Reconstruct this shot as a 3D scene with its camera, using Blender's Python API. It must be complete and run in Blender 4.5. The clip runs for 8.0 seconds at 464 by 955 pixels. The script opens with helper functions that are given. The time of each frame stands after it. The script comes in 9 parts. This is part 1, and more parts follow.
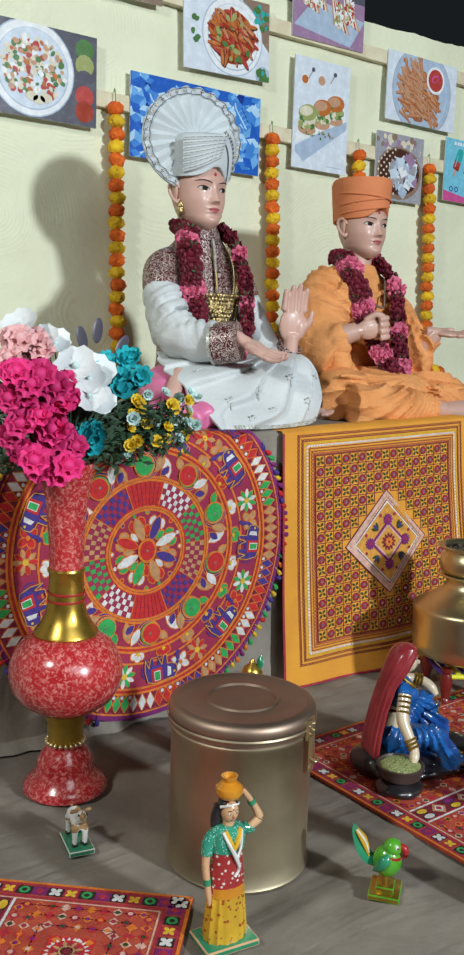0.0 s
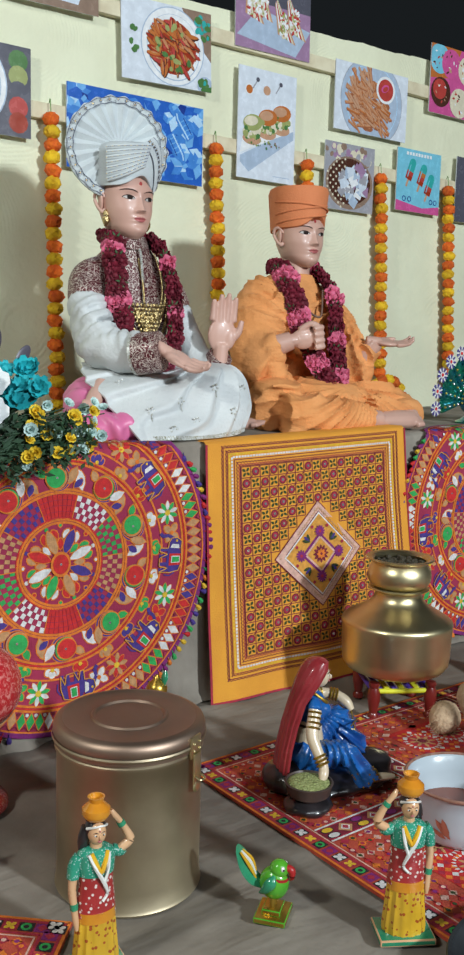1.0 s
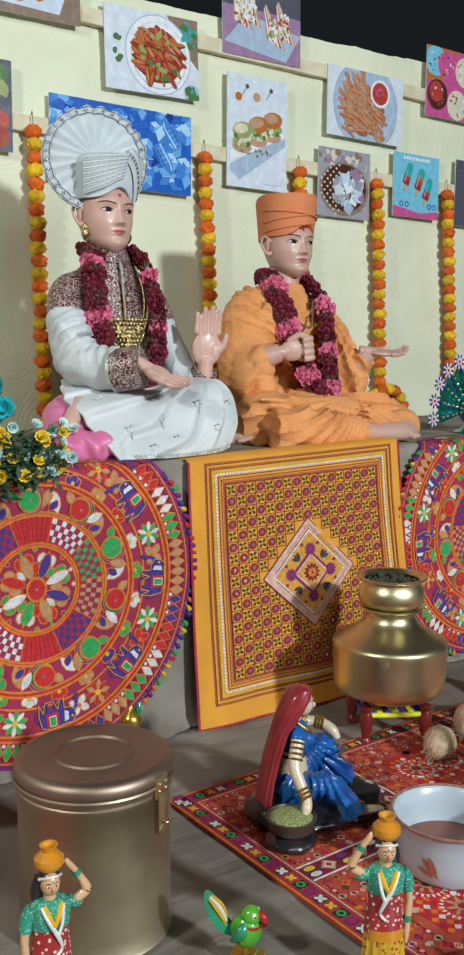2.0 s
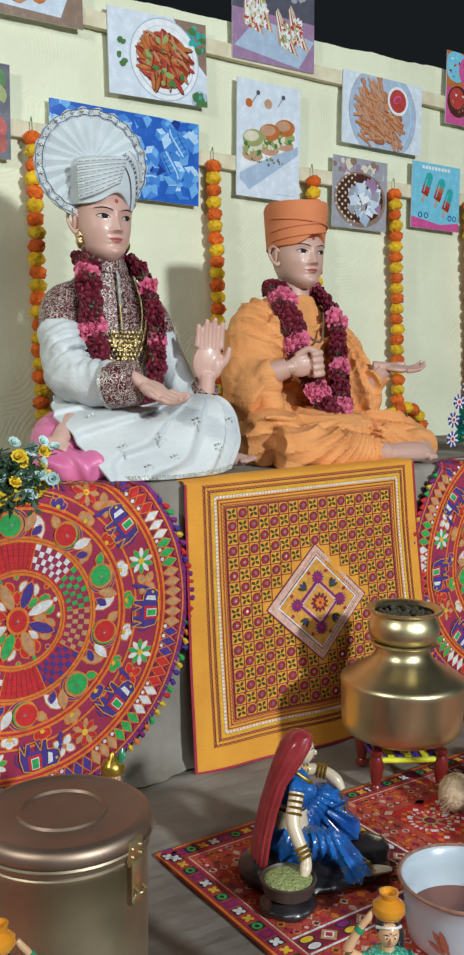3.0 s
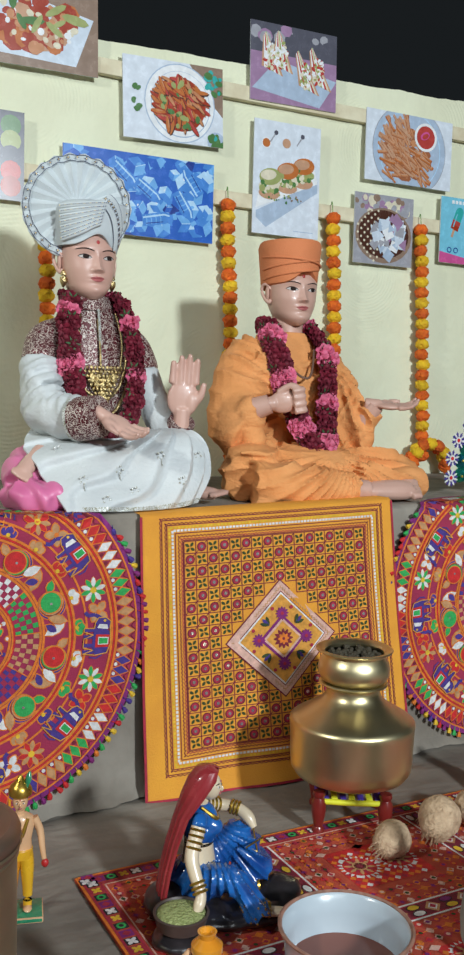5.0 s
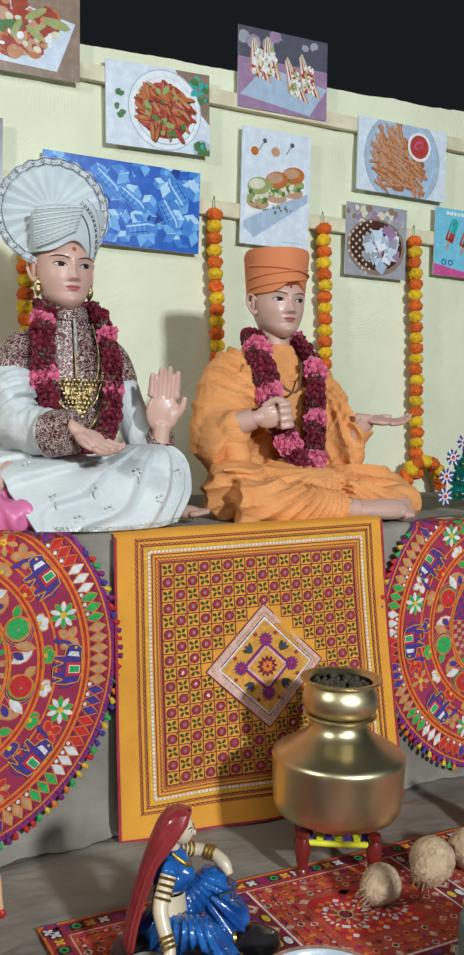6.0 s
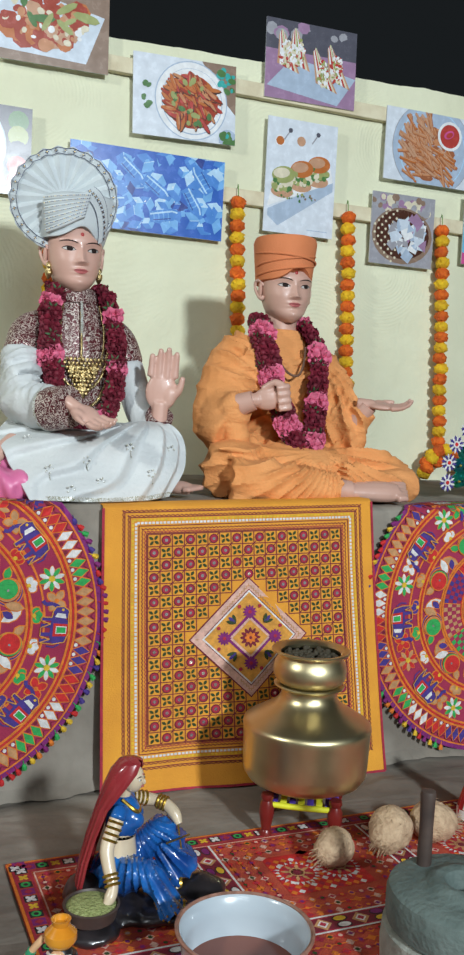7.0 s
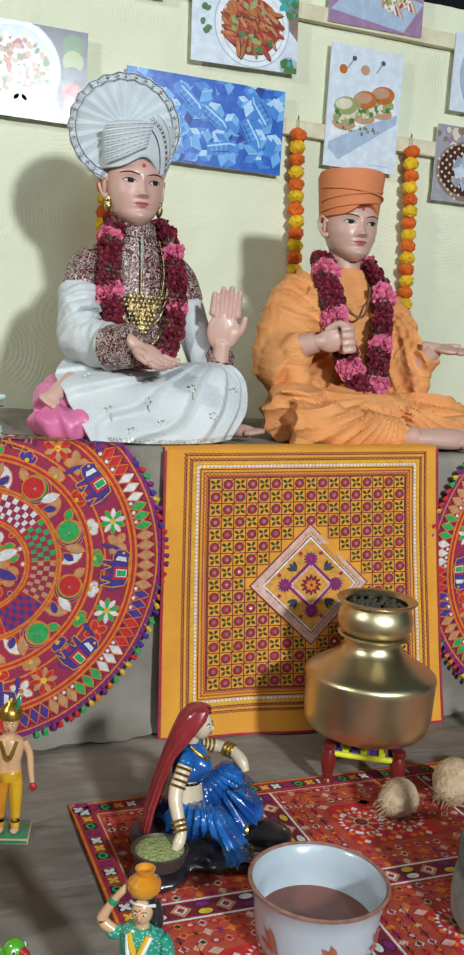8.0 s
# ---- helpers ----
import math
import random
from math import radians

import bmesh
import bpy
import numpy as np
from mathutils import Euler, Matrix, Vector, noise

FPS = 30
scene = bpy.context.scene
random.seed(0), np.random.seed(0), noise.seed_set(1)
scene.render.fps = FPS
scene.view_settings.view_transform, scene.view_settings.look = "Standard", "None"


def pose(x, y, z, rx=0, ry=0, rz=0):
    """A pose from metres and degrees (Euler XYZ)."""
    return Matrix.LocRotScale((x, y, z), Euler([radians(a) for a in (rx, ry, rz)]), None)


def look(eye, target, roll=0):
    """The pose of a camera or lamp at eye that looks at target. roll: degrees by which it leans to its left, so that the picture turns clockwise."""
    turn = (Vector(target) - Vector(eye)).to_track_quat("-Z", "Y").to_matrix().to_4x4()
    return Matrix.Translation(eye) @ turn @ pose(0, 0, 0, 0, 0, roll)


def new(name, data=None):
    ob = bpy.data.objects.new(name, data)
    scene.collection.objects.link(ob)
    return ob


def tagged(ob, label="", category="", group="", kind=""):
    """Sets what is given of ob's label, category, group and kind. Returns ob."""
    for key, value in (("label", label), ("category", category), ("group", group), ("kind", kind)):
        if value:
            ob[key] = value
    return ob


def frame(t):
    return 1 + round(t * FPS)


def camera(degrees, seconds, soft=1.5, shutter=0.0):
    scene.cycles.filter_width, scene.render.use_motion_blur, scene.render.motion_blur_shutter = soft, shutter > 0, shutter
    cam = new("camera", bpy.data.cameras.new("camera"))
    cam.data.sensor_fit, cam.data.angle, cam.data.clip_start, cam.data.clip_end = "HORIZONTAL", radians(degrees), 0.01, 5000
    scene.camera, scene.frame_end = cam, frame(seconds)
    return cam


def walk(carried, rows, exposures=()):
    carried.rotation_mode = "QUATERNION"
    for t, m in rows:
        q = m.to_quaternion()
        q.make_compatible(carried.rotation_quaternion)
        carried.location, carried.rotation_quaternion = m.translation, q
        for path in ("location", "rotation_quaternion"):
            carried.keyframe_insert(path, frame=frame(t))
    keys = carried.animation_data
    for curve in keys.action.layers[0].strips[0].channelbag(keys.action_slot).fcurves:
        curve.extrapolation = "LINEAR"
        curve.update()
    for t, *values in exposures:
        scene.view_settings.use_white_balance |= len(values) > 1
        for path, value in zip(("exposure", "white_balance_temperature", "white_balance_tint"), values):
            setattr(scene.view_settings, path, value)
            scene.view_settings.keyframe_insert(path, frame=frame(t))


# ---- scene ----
cam = camera(28.3, 8.0, 2.5)
PATH = [
    (0, (-0.035, 0.181, 1.191), (1.13, 1.778, 0.888), 1.9),
    (0.5, (0.076, 0.106, 1.214), (1.237, 1.712, 0.947), 1.3),
    (1, (0.197, 0.069, 1.187), (1.364, 1.67, 0.912), 1.5),
    (1.5, (0.258, 0.029, 1.211), (1.411, 1.64, 0.936), 1.1),
    (2.8, (0.502, 0.208, 1.198), (1.603, 1.862, 0.976), 0.2),
    (3, (0.524, 0.21, 1.195), (1.616, 1.872, 0.977), 0.5),
    (3.5, (0.629, 0.132, 1.195), (1.672, 1.826, 0.987), 0.7),
    (4, (0.751, 0.01, 1.205), (1.714, 1.753, 1.013), 0.8),
    (4.5, (0.848, -0.096, 1.23), (1.742, 1.684, 1.045), 1.2),
    (6, (1.021, 0.055, 1.217), (1.908, 1.843, 1.095), 1.5),
    (6.5, (1.147, -0.042, 1.193), (1.993, 1.765, 1.057), 1.7),
    (7, (1.228, -0.166, 1.195), (1.96, 1.689, 1.046), 2.9),
    (7.5, (1.218, -0.138, 1.195), (1.91, 1.727, 0.996), 3.4),
    (8, (1.155, -0.06, 1.182), (1.831, 1.803, 0.908), 3.8),
]
walk(cam, [(t, look(eye, target, roll)) for t, eye, target, roll in PATH])

# ---- night sky, floodlights and an added fill lamp ----
world = bpy.data.worlds.new("night")
scene.world = world
world.use_nodes = True
world.node_tree.nodes["Background"].inputs[0].default_value = (0.0095, 0.0115, 0.0128, 1)
world.node_tree.nodes["Background"].inputs[1].default_value = 1.0


def lamp(name, eye, target, watts, size, colour):
    data = bpy.data.lights.new(name, "AREA")
    data.energy, data.size, data.color = watts, size, colour
    ob = new(name, data)
    ob.matrix_world = look(eye, target)
    return ob


lamp("flood_or_fill_lamp", (2.82, -5.5, 3.7), (2.2, 3.0, 1.0), 610, 0.5, (0.90, 1.0, 1.06))
lamp("flood_or_fill_lamp", (-2.4, 0.9, 3.6), (2.2, 2.0, 0.2), 105, 0.4, (0.97, 1.0, 0.96))
# broad soft fill lamp, added to lift the dark parts; no known source
lamp("flood_or_fill_lamp", (0.2, -5.0, 5.0), (2.0, 2.6, 0.8), 110, 3.0, (0.92, 1.0, 1.05))

# ---- helpers for meshes and materials ----


def mat(name, c1, c2=None, rough=0.6, metal=0.0, scale=8.0, bump=0.0, bump_scale=60.0, coat=0.0, spec=0.5, per_object=0.0, detail=6.0):
    m = bpy.data.materials.new(name)
    m.use_nodes = True
    nt = m.node_tree
    n, ln = nt.nodes, nt.links
    b = n["Principled BSDF"]
    b.inputs["Roughness"].default_value = rough
    b.inputs["Metallic"].default_value = metal
    b.inputs["Coat Weight"].default_value = coat
    b.inputs["Coat Roughness"].default_value = 0.12
    b.inputs["Specular IOR Level"].default_value = spec
    tc = n.new("ShaderNodeTexCoord")
    c2 = c2 or tuple(c * 0.75 for c in c1)
    t1 = n.new("ShaderNodeTexNoise")
    t1.inputs["Scale"].default_value, t1.inputs["Detail"].default_value = scale, detail
    ln.new(tc.outputs["Object"], t1.inputs["Vector"])
    ramp = n.new("ShaderNodeValToRGB")
    ramp.color_ramp.elements[0].position, ramp.color_ramp.elements[1].position = 0.35, 0.65
    ramp.color_ramp.elements[0].color, ramp.color_ramp.elements[1].color = (*c2, 1), (*c1, 1)
    ln.new(t1.outputs["Fac"], ramp.inputs[0])
    out = ramp.outputs[0]
    if per_object:
        info, hs = n.new("ShaderNodeObjectInfo"), n.new("ShaderNodeHueSaturation")
        mr = n.new("ShaderNodeMapRange")
        mr.inputs[3].default_value, mr.inputs[4].default_value = 1 - per_object, 1 + per_object
        ln.new(info.outputs["Random"], mr.inputs[0])
        ln.new(mr.outputs[0], hs.inputs["Value"])
        ln.new(out, hs.inputs["Color"])
        out = hs.outputs[0]
    ln.new(out, b.inputs["Base Color"])
    rr = n.new("ShaderNodeMapRange")
    rr.inputs[3].default_value, rr.inputs[4].default_value = max(0.03, rough - 0.08), min(1, rough + 0.1)
    ln.new(t1.outputs["Fac"], rr.inputs[0])
    ln.new(rr.outputs[0], b.inputs["Roughness"])
    if bump:
        t2, bp = n.new("ShaderNodeTexNoise"), n.new("ShaderNodeBump")
        t2.inputs["Scale"].default_value, t2.inputs["Detail"].default_value = bump_scale, 4
        bp.inputs["Strength"].default_value, bp.inputs["Distance"].default_value = bump, 0.01
        ln.new(tc.outputs["Object"], t2.inputs["Vector"])
        ln.new(t2.outputs["Fac"], bp.inputs["Height"])
        ln.new(bp.outputs[0], b.inputs["Normal"])
    return m


def thing(name, place=(0, 0, 0), turn=0.0, label="", category="", group="", kind=""):
    ob = new(name)
    ob.empty_display_size = 0.05
    ob.matrix_basis = pose(*place, 0, 0, turn)
    return tagged(ob, label, category, group, kind)


def mesh_of(name, bm, materials, smooth=True):
    me = bpy.data.meshes.new(name)
    bm.normal_update()
    bm.to_mesh(me)
    bm.free()
    for m in materials if isinstance(materials, (list, tuple)) else [materials]:
        me.materials.append(m)
    if smooth:
        me.shade_smooth()
        me.set_sharp_from_angle(angle=radians(40))
    return me


def part(name, bm, material, parent=None, label="", m=None, smooth=True):
    ob = new(name, mesh_of(name, bm, material, smooth) if isinstance(bm, bmesh.types.BMesh) else bm)
    ob.parent = parent
    if m is not None:
        ob.matrix_basis = m
    return tagged(ob, label)


def add_box(bm, x0, x1, y0, y1, z0, z1, mi=0, bevel=0.0):
    r = bmesh.ops.create_cube(bm, size=1.0, matrix=Matrix.LocRotScale(((x0 + x1) / 2, (y0 + y1) / 2, (z0 + z1) / 2), None, (x1 - x0, y1 - y0, z1 - z0)))
    fs = {f for v in r["verts"] for f in v.link_faces}
    for f in fs:
        f.material_index = mi
    if bevel:
        es = list({e for f in fs for e in f.edges})
        bmesh.ops.bevel(bm, geom=es, offset=bevel, segments=2, affect="EDGES", profile=0.5)
    return bm


def box(x0, x1, y0, y1, z0, z1, bevel=0.0):
    return add_box(bmesh.new(), x0, x1, y0, y1, z0, z1, 0, bevel)


def rings(bm, loops, mi=0, close=True, cap0=True, cap1=True):
    """Skin a row of loops of equally many points."""
    vs = [[bm.verts.new(p) for p in lp] for lp in loops]
    n = len(vs[0])
    for a, b in zip(vs, vs[1:]):
        for i in range(n if close else n - 1):
            j = (i + 1) % n
            f = bm.faces.new((a[i], a[j], b[j], b[i]))
            f.material_index = mi
    if cap0:
        bm.faces.new(vs[0][::-1]).material_index = mi
    if cap1:
        bm.faces.new(vs[-1]).material_index = mi
    return vs


def lathe(bm, profile, segs=40, mi=0, at=(0, 0, 0), cap0=True, cap1=True):
    """profile: (radius, height) from the foot up."""
    loops = [[(at[0] + max(r, 1e-4) * math.cos(2 * math.pi * i / segs), at[1] + max(r, 1e-4) * math.sin(2 * math.pi * i / segs), at[2] + z) for i in range(segs)] for r, z in profile]
    rings(bm, loops, mi, True, cap0, cap1)
    return bm


def smooth_path(pts, k=6):
    """Catmull-Rom through points of any dimension."""
    p = [np.array(q, float) for q in pts]
    p = [2 * p[0] - p[1]] + p + [2 * p[-1] - p[-2]]
    out = []
    for i in range(1, len(p) - 2):
        for s in range(k):
            t = s / k
            out.append(0.5 * (2 * p[i] + (p[i + 1] - p[i - 1]) * t + (2 * p[i - 1] - 5 * p[i] + 4 * p[i + 1] - p[i + 2]) * t * t + (3 * p[i] - p[i - 1] - 3 * p[i + 1] + p[i + 2]) * t ** 3))
    out.append(p[-2])
    return out


def tube(bm, pts, segs=12, mi=0, k=6, flat=1.0, up=(0, 0, 1), wobble=0.0, freq=9.0, seed=0.0, folds=0, fold_depth=0.0):
    """A limb through (x, y, z, radius); flat squashes it along up; wobble and folds crease it."""
    path = smooth_path(pts, k) if k > 1 else [np.array(p, float) for p in pts]
    up = Vector(up)
    loops = []
    for i, q in enumerate(path):
        a, b = path[max(i - 1, 0)], path[min(i + 1, len(path) - 1)]
        d = Vector(b[:3] - a[:3]).normalized()
        side = d.cross(up)
        side = side.normalized() if side.length > 1e-3 else Vector((1, 0, 0))
        u = side.cross(d).normalized()
        lp = []
        for s in range(segs):
            an = 2 * math.pi * s / segs
            r = q[3]
            if folds:
                r += fold_depth * math.sin(folds * an + i * 0.35 + seed)
            p = Vector(q[:3]) + side * (r * math.cos(an)) + u * (r * flat * math.sin(an))
            if wobble:
                p += (p - Vector(q[:3])).normalized() * wobble * noise.noise(p * freq + Vector((seed, seed, 0)))
            lp.append(p)
        loops.append(lp)
    rings(bm, loops, mi)
    return bm


def ball(bm, at, size, mi=0, u=12, v=8, turn=None):
    r = bmesh.ops.create_uvsphere(bm, u_segments=u, v_segments=v, radius=1.0, matrix=Matrix.LocRotScale(at, turn, size if hasattr(size, "__len__") else (size,) * 3))
    for f in {f for w in r["verts"] for f in w.link_faces}:
        f.material_index = mi
    return r["verts"]


# ---- materials ----
M_WALL = mat("cream_plaster", (0.76, 0.77, 0.57), (0.69, 0.69, 0.50), 0.85, scale=2.5, bump=0.35, bump_scale=30)


def trowelled(m):
    """Arcs left by the trowel, in patches."""
    n, ln = m.node_tree.nodes, m.node_tree.links
    tc, vo, ns, mk = n.new("ShaderNodeTexCoord"), n.new("ShaderNodeTexVoronoi"), n.new("ShaderNodeTexNoise"), n.new("ShaderNodeTexNoise")
    vo.inputs["Scale"].default_value, ns.inputs["Scale"].default_value, mk.inputs["Scale"].default_value = 1.9, 7.0, 2.6
    for q in (vo, ns, mk):
        ln.new(tc.outputs["Object"], q.inputs["Vector"])
    a, s, r, g, h = n.new("ShaderNodeMath"), n.new("ShaderNodeMath"), n.new("ShaderNodeMapRange"), n.new("ShaderNodeMath"), n.new("ShaderNodeMath")
    a.operation, a.inputs[1].default_value = "MULTIPLY_ADD", 210.0
    ln.new(vo.outputs["Distance"], a.inputs[0])
    ln.new(ns.outputs["Fac"], g.inputs[0])
    g.operation, g.inputs[1].default_value = "MULTIPLY", 9.0
    ln.new(g.outputs[0], a.inputs[2])
    s.operation = "SINE"
    ln.new(a.outputs[0], s.inputs[0])
    r.inputs[1].default_value, r.inputs[2].default_value = 0.48, 0.62
    ln.new(mk.outputs["Fac"], r.inputs[0])
    h.operation = "MULTIPLY"
    ln.new(s.outputs[0], h.inputs[0])
    ln.new(r.outputs[0], h.inputs[1])
    bp = n.new("ShaderNodeBump")
    bp.inputs["Strength"].default_value, bp.inputs["Distance"].default_value = 0.14, 0.005
    ln.new(h.outputs[0], bp.inputs["Height"])
    b = n["Principled BSDF"]
    ln.new(b.inputs["Normal"].links[0].from_socket, bp.inputs["Normal"])
    ln.new(bp.outputs[0], b.inputs["Normal"])


trowelled(M_WALL)
M_BATTEN = mat("painted_batten", (0.72, 0.66, 0.47), (0.60, 0.52, 0.35), 0.7, scale=14, bump=0.2)
M_FLOOR = mat("floor_cloth", (0.235, 0.205, 0.168), (0.148, 0.127, 0.102), 0.9, scale=4, bump=0.25, bump_scale=35)
M_DRAPE = mat("grey_drape", (0.295, 0.262, 0.218), (0.185, 0.158, 0.127), 0.9, scale=5, bump=0.3, bump_scale=28)
M_EARTH = mat("dark_earth", (0.10, 0.085, 0.065), (0.06, 0.05, 0.04), 0.95, scale=3)
M_PAPER = mat("print_paper", (0.72, 0.76, 0.82), (0.66, 0.71, 0.79), 0.22, scale=3)
M_YELLOW = mat("marigold_cloth", (0.78, 0.345, 0.035), (0.68, 0.28, 0.028), 0.85, scale=7, bump=0.3, bump_scale=220)
M_MAROON = mat("crimson_cloth", (0.36, 0.026, 0.075), (0.28, 0.018, 0.058), 0.85, scale=9, bump=0.3, bump_scale=220)
M_BRASS = mat("brass", (0.78, 0.68, 0.41), (0.68, 0.58, 0.33), 0.35, 1.0, scale=5, bump=0.06, bump_scale=14)
M_OLDBRASS = mat("tarnished_brass", (0.62, 0.535, 0.365), (0.42, 0.34, 0.23), 0.48, 1.0, scale=4, bump=0.06, bump_scale=10)
M_COPPERLID = mat("copper_lid", (0.46, 0.34, 0.26), (0.34, 0.24, 0.18), 0.5, 1.0, scale=4, bump=0.04, bump_scale=10)
M_MIRROR = mat("mirror_disc", (0.72, 0.66, 0.66), (0.6, 0.54, 0.56), 0.22, 0.8)


def thread(name, c):
    return mat("thread_" + name, c, tuple(v * 0.72 for v in c), 0.75, scale=60, bump=0.35, bump_scale=260)


THREADS = {k: thread(k, c) for k, c in dict(
    red=(0.62, 0.02, 0.02), green=(0.03, 0.40, 0.09), blue=(0.065, 0.035, 0.25), white=(0.78, 0.76, 0.74), tan=(0.58, 0.30, 0.13),
    orange=(0.78, 0.20, 0.02), yellow=(0.80, 0.50, 0.03), purple=(0.22, 0.015, 0.16), maroon=(0.20, 0.01, 0.03), pink=(0.75, 0.45, 0.36),
    leaf=(0.035, 0.06, 0.012), black=(0.02, 0.015, 0.02), crimson=(0.42, 0.02, 0.05), gold=(0.72, 0.33, 0.05)).items()}
T = {k: i for i, k in enumerate(THREADS)}
TM = list(THREADS.values())
PRINT_INK = {k: mat("ink_" + k, c, tuple(v * 0.86 for v in c), 0.25, scale=25) for k, c in dict(
    paper=(0.70, 0.76, 0.84), plate=(0.62, 0.70, 0.80), plate_rim=(0.42, 0.52, 0.66), sauce=(0.36, 0.04, 0.015), chip=(0.52, 0.16, 0.04), fry=(0.56, 0.25, 0.12), fry_dark=(0.36, 0.13, 0.06),
    herb=(0.08, 0.20, 0.06), bun=(0.56, 0.32, 0.20), cream=(0.72, 0.66, 0.50), blue=(0.02, 0.12, 0.52), blue_mid=(0.06, 0.24, 0.66), blue_light=(0.16, 0.42, 0.80), blue_pale=(0.45, 0.68, 0.90), blue_dark=(0.01, 0.04, 0.26),
    wood=(0.28, 0.19, 0.14), slate=(0.10, 0.10, 0.13), grey=(0.36, 0.36, 0.40), tomato=(0.48, 0.06, 0.05), lettuce=(0.34, 0.38, 0.14), sky=(0.20, 0.56, 0.72), rose=(0.62, 0.10, 0.30), teal=(0.04, 0.40, 0.38), tray=(0.82, 0.84, 0.86),
    choc=(0.08, 0.03, 0.02), lilac=(0.36, 0.22, 0.36)).items()}
K = {k: i for i, k in enumerate(PRINT_INK)}
KM = list(PRINT_INK.values())

# ---- structure ----
WALL_Y, PRINT_Y, CLOTH_Y, TOP_Z = 3.80, 3.757, 2.51, 0.885


def structure(name, bm, material, label, category, smooth=False):
    return tagged(part(name, bm, material, smooth=smooth), label, category, "", "structure")


structure("ground", box(-60, 60, -60, 60, -0.3, -0.03), M_EARTH, "dark earth ground reaching far into the night", "ground")


def plaster_wall():
    """Wall with trowelled relief and an uneven top edge."""
    bm = bmesh.new()
    nx, nz = 340, 110
    grid = []
    for k in range(nz + 1):
        row = []
        for i in range(nx + 1):
            x = -1.5 + 9.0 * i / nx
            top = 2.672 + 0.0305 * x + 0.008 * noise.noise((x * 5, 1, 0)) + 0.004 * noise.noise((x * 21, 4, 0))
            z = -0.02 + (top + 0.02) * k / nz
            q = Vector((x * 2.2, z * 2.2, 0))
            ripple = noise.noise(q) * 0.006 + noise.noise(q * 4.0 + Vector((9, 0, 0))) * 0.005
            c = Vector((math.floor(x / 0.5) * 0.5 + 0.2, math.floor(z / 0.4) * 0.4 + 0.05))
            r = math.hypot(x - c.x, (z - c.y) * 1.2)
            ripple += 0.0022 * (0.25 - abs(noise.noise(q * 6.0 + Vector((3, 7, 0))))) + 0.0007 * math.sin(r * 88 + 7 * noise.noise(q * 2.5)) * max(0.0, 0.35 + noise.noise(q * 1.7 + Vector((0, 0, 5))))
            row.append(bm.verts.new((x, WALL_Y - ripple, z)))
        grid.append(row)
    for a, b in zip(grid, grid[1:]):
        for i in range(nx):
            bm.faces.new((a[i], a[i + 1], b[i + 1], b[i]))
    back = [[bm.verts.new((v.co.x, WALL_Y + 0.15, v.co.z)) for v in row] for row in (grid[0], grid[-1])]
    for i in range(nx):
        bm.faces.new((grid[-1][i], grid[-1][i + 1], back[1][i + 1], back[1][i]))
        bm.faces.new((back[0][i + 1], back[0][i], back[1][i], back[1][i + 1]))
    return bm


structure("wall_north", plaster_wall(), M_WALL, "cream boundary wall with rough trowelled plaster and uneven top", "wall", True)


def cloth_floor():
    """Floor covering with low creases."""
    bm = bmesh.new()
    nx, ny = 240, 180
    vs = []
    for j in range(ny + 1):
        row = []
        for i in range(nx + 1):
            x, y = -1.0 + 6.0 * i / nx, -0.9 + 3.5 * j / ny
            q = Vector((x * 1.6 + y * 0.9, y * 1.1 - x * 0.7, 0))
            h = 1 - abs(noise.noise(q * 1.5)) * 2.2
            z = -0.005 + 0.0085 * max(0, h) ** 5 + 0.003 * noise.noise(q * 5)
            row.append(bm.verts.new((x, y, min(z, 0.0035))))
        vs.append(row)
    for a, b in zip(vs, vs[1:]):
        for i in range(nx):
            bm.faces.new((a[i], a[i + 1], b[i + 1], b[i]))
    return bm


structure("floor", cloth_floor(), M_FLOOR, "floor covered with wrinkled grey-brown cloth", "floor", True)


def drape():
    """Platform with a cloth hung over its front edge, in soft folds down to the floor."""
    bm = bmesh.new()
    n = 420
    def loop(y, z, amp):
        return [(-1.2 + 7.7 * i / n, y - amp * (noise.noise((i * 0.11, 0, z)) + 0.5 * noise.noise((i * 0.31, 3, z * 2))), z + (0.004 * noise.noise((i * 0.2, 8, 0)) if z > 0.5 else 0)) for i in range(n + 1)]
    rows = [loop(2.50, 0.004, 0.045), loop(2.535, 0.03, 0.022), loop(2.545, 0.10, 0.016), loop(2.55, 0.25, 0.012), loop(2.552, 0.5, 0.008), loop(2.552, 0.8, 0.006), loop(2.552, TOP_Z - 0.012, 0.004), loop(2.565, TOP_Z - 0.001, 0.0), loop(2.60, TOP_Z, 0.0), loop(3.795, TOP_Z, 0.0), loop(3.796, 0.0, 0.0)]
    rings(bm, rows, 0, False, False, False)
    return bm


structure("platform", drape(), M_DRAPE, "long platform draped in creased grey-brown cloth", "platform", True)
structure("batten_upper", box(-1.0, 7.0, 3.765, 3.799, 2.59, 2.655, 0.003), M_BATTEN, "pale painted wooden batten on the wall", "batten")
structure("batten_lower", box(-1.0, 7.0, 3.765, 3.799, 2.115, 2.18, 0.003), M_BATTEN, "pale painted wooden batten on the wall", "batten")

# ---- flat shapes laid on cloth and paper ----


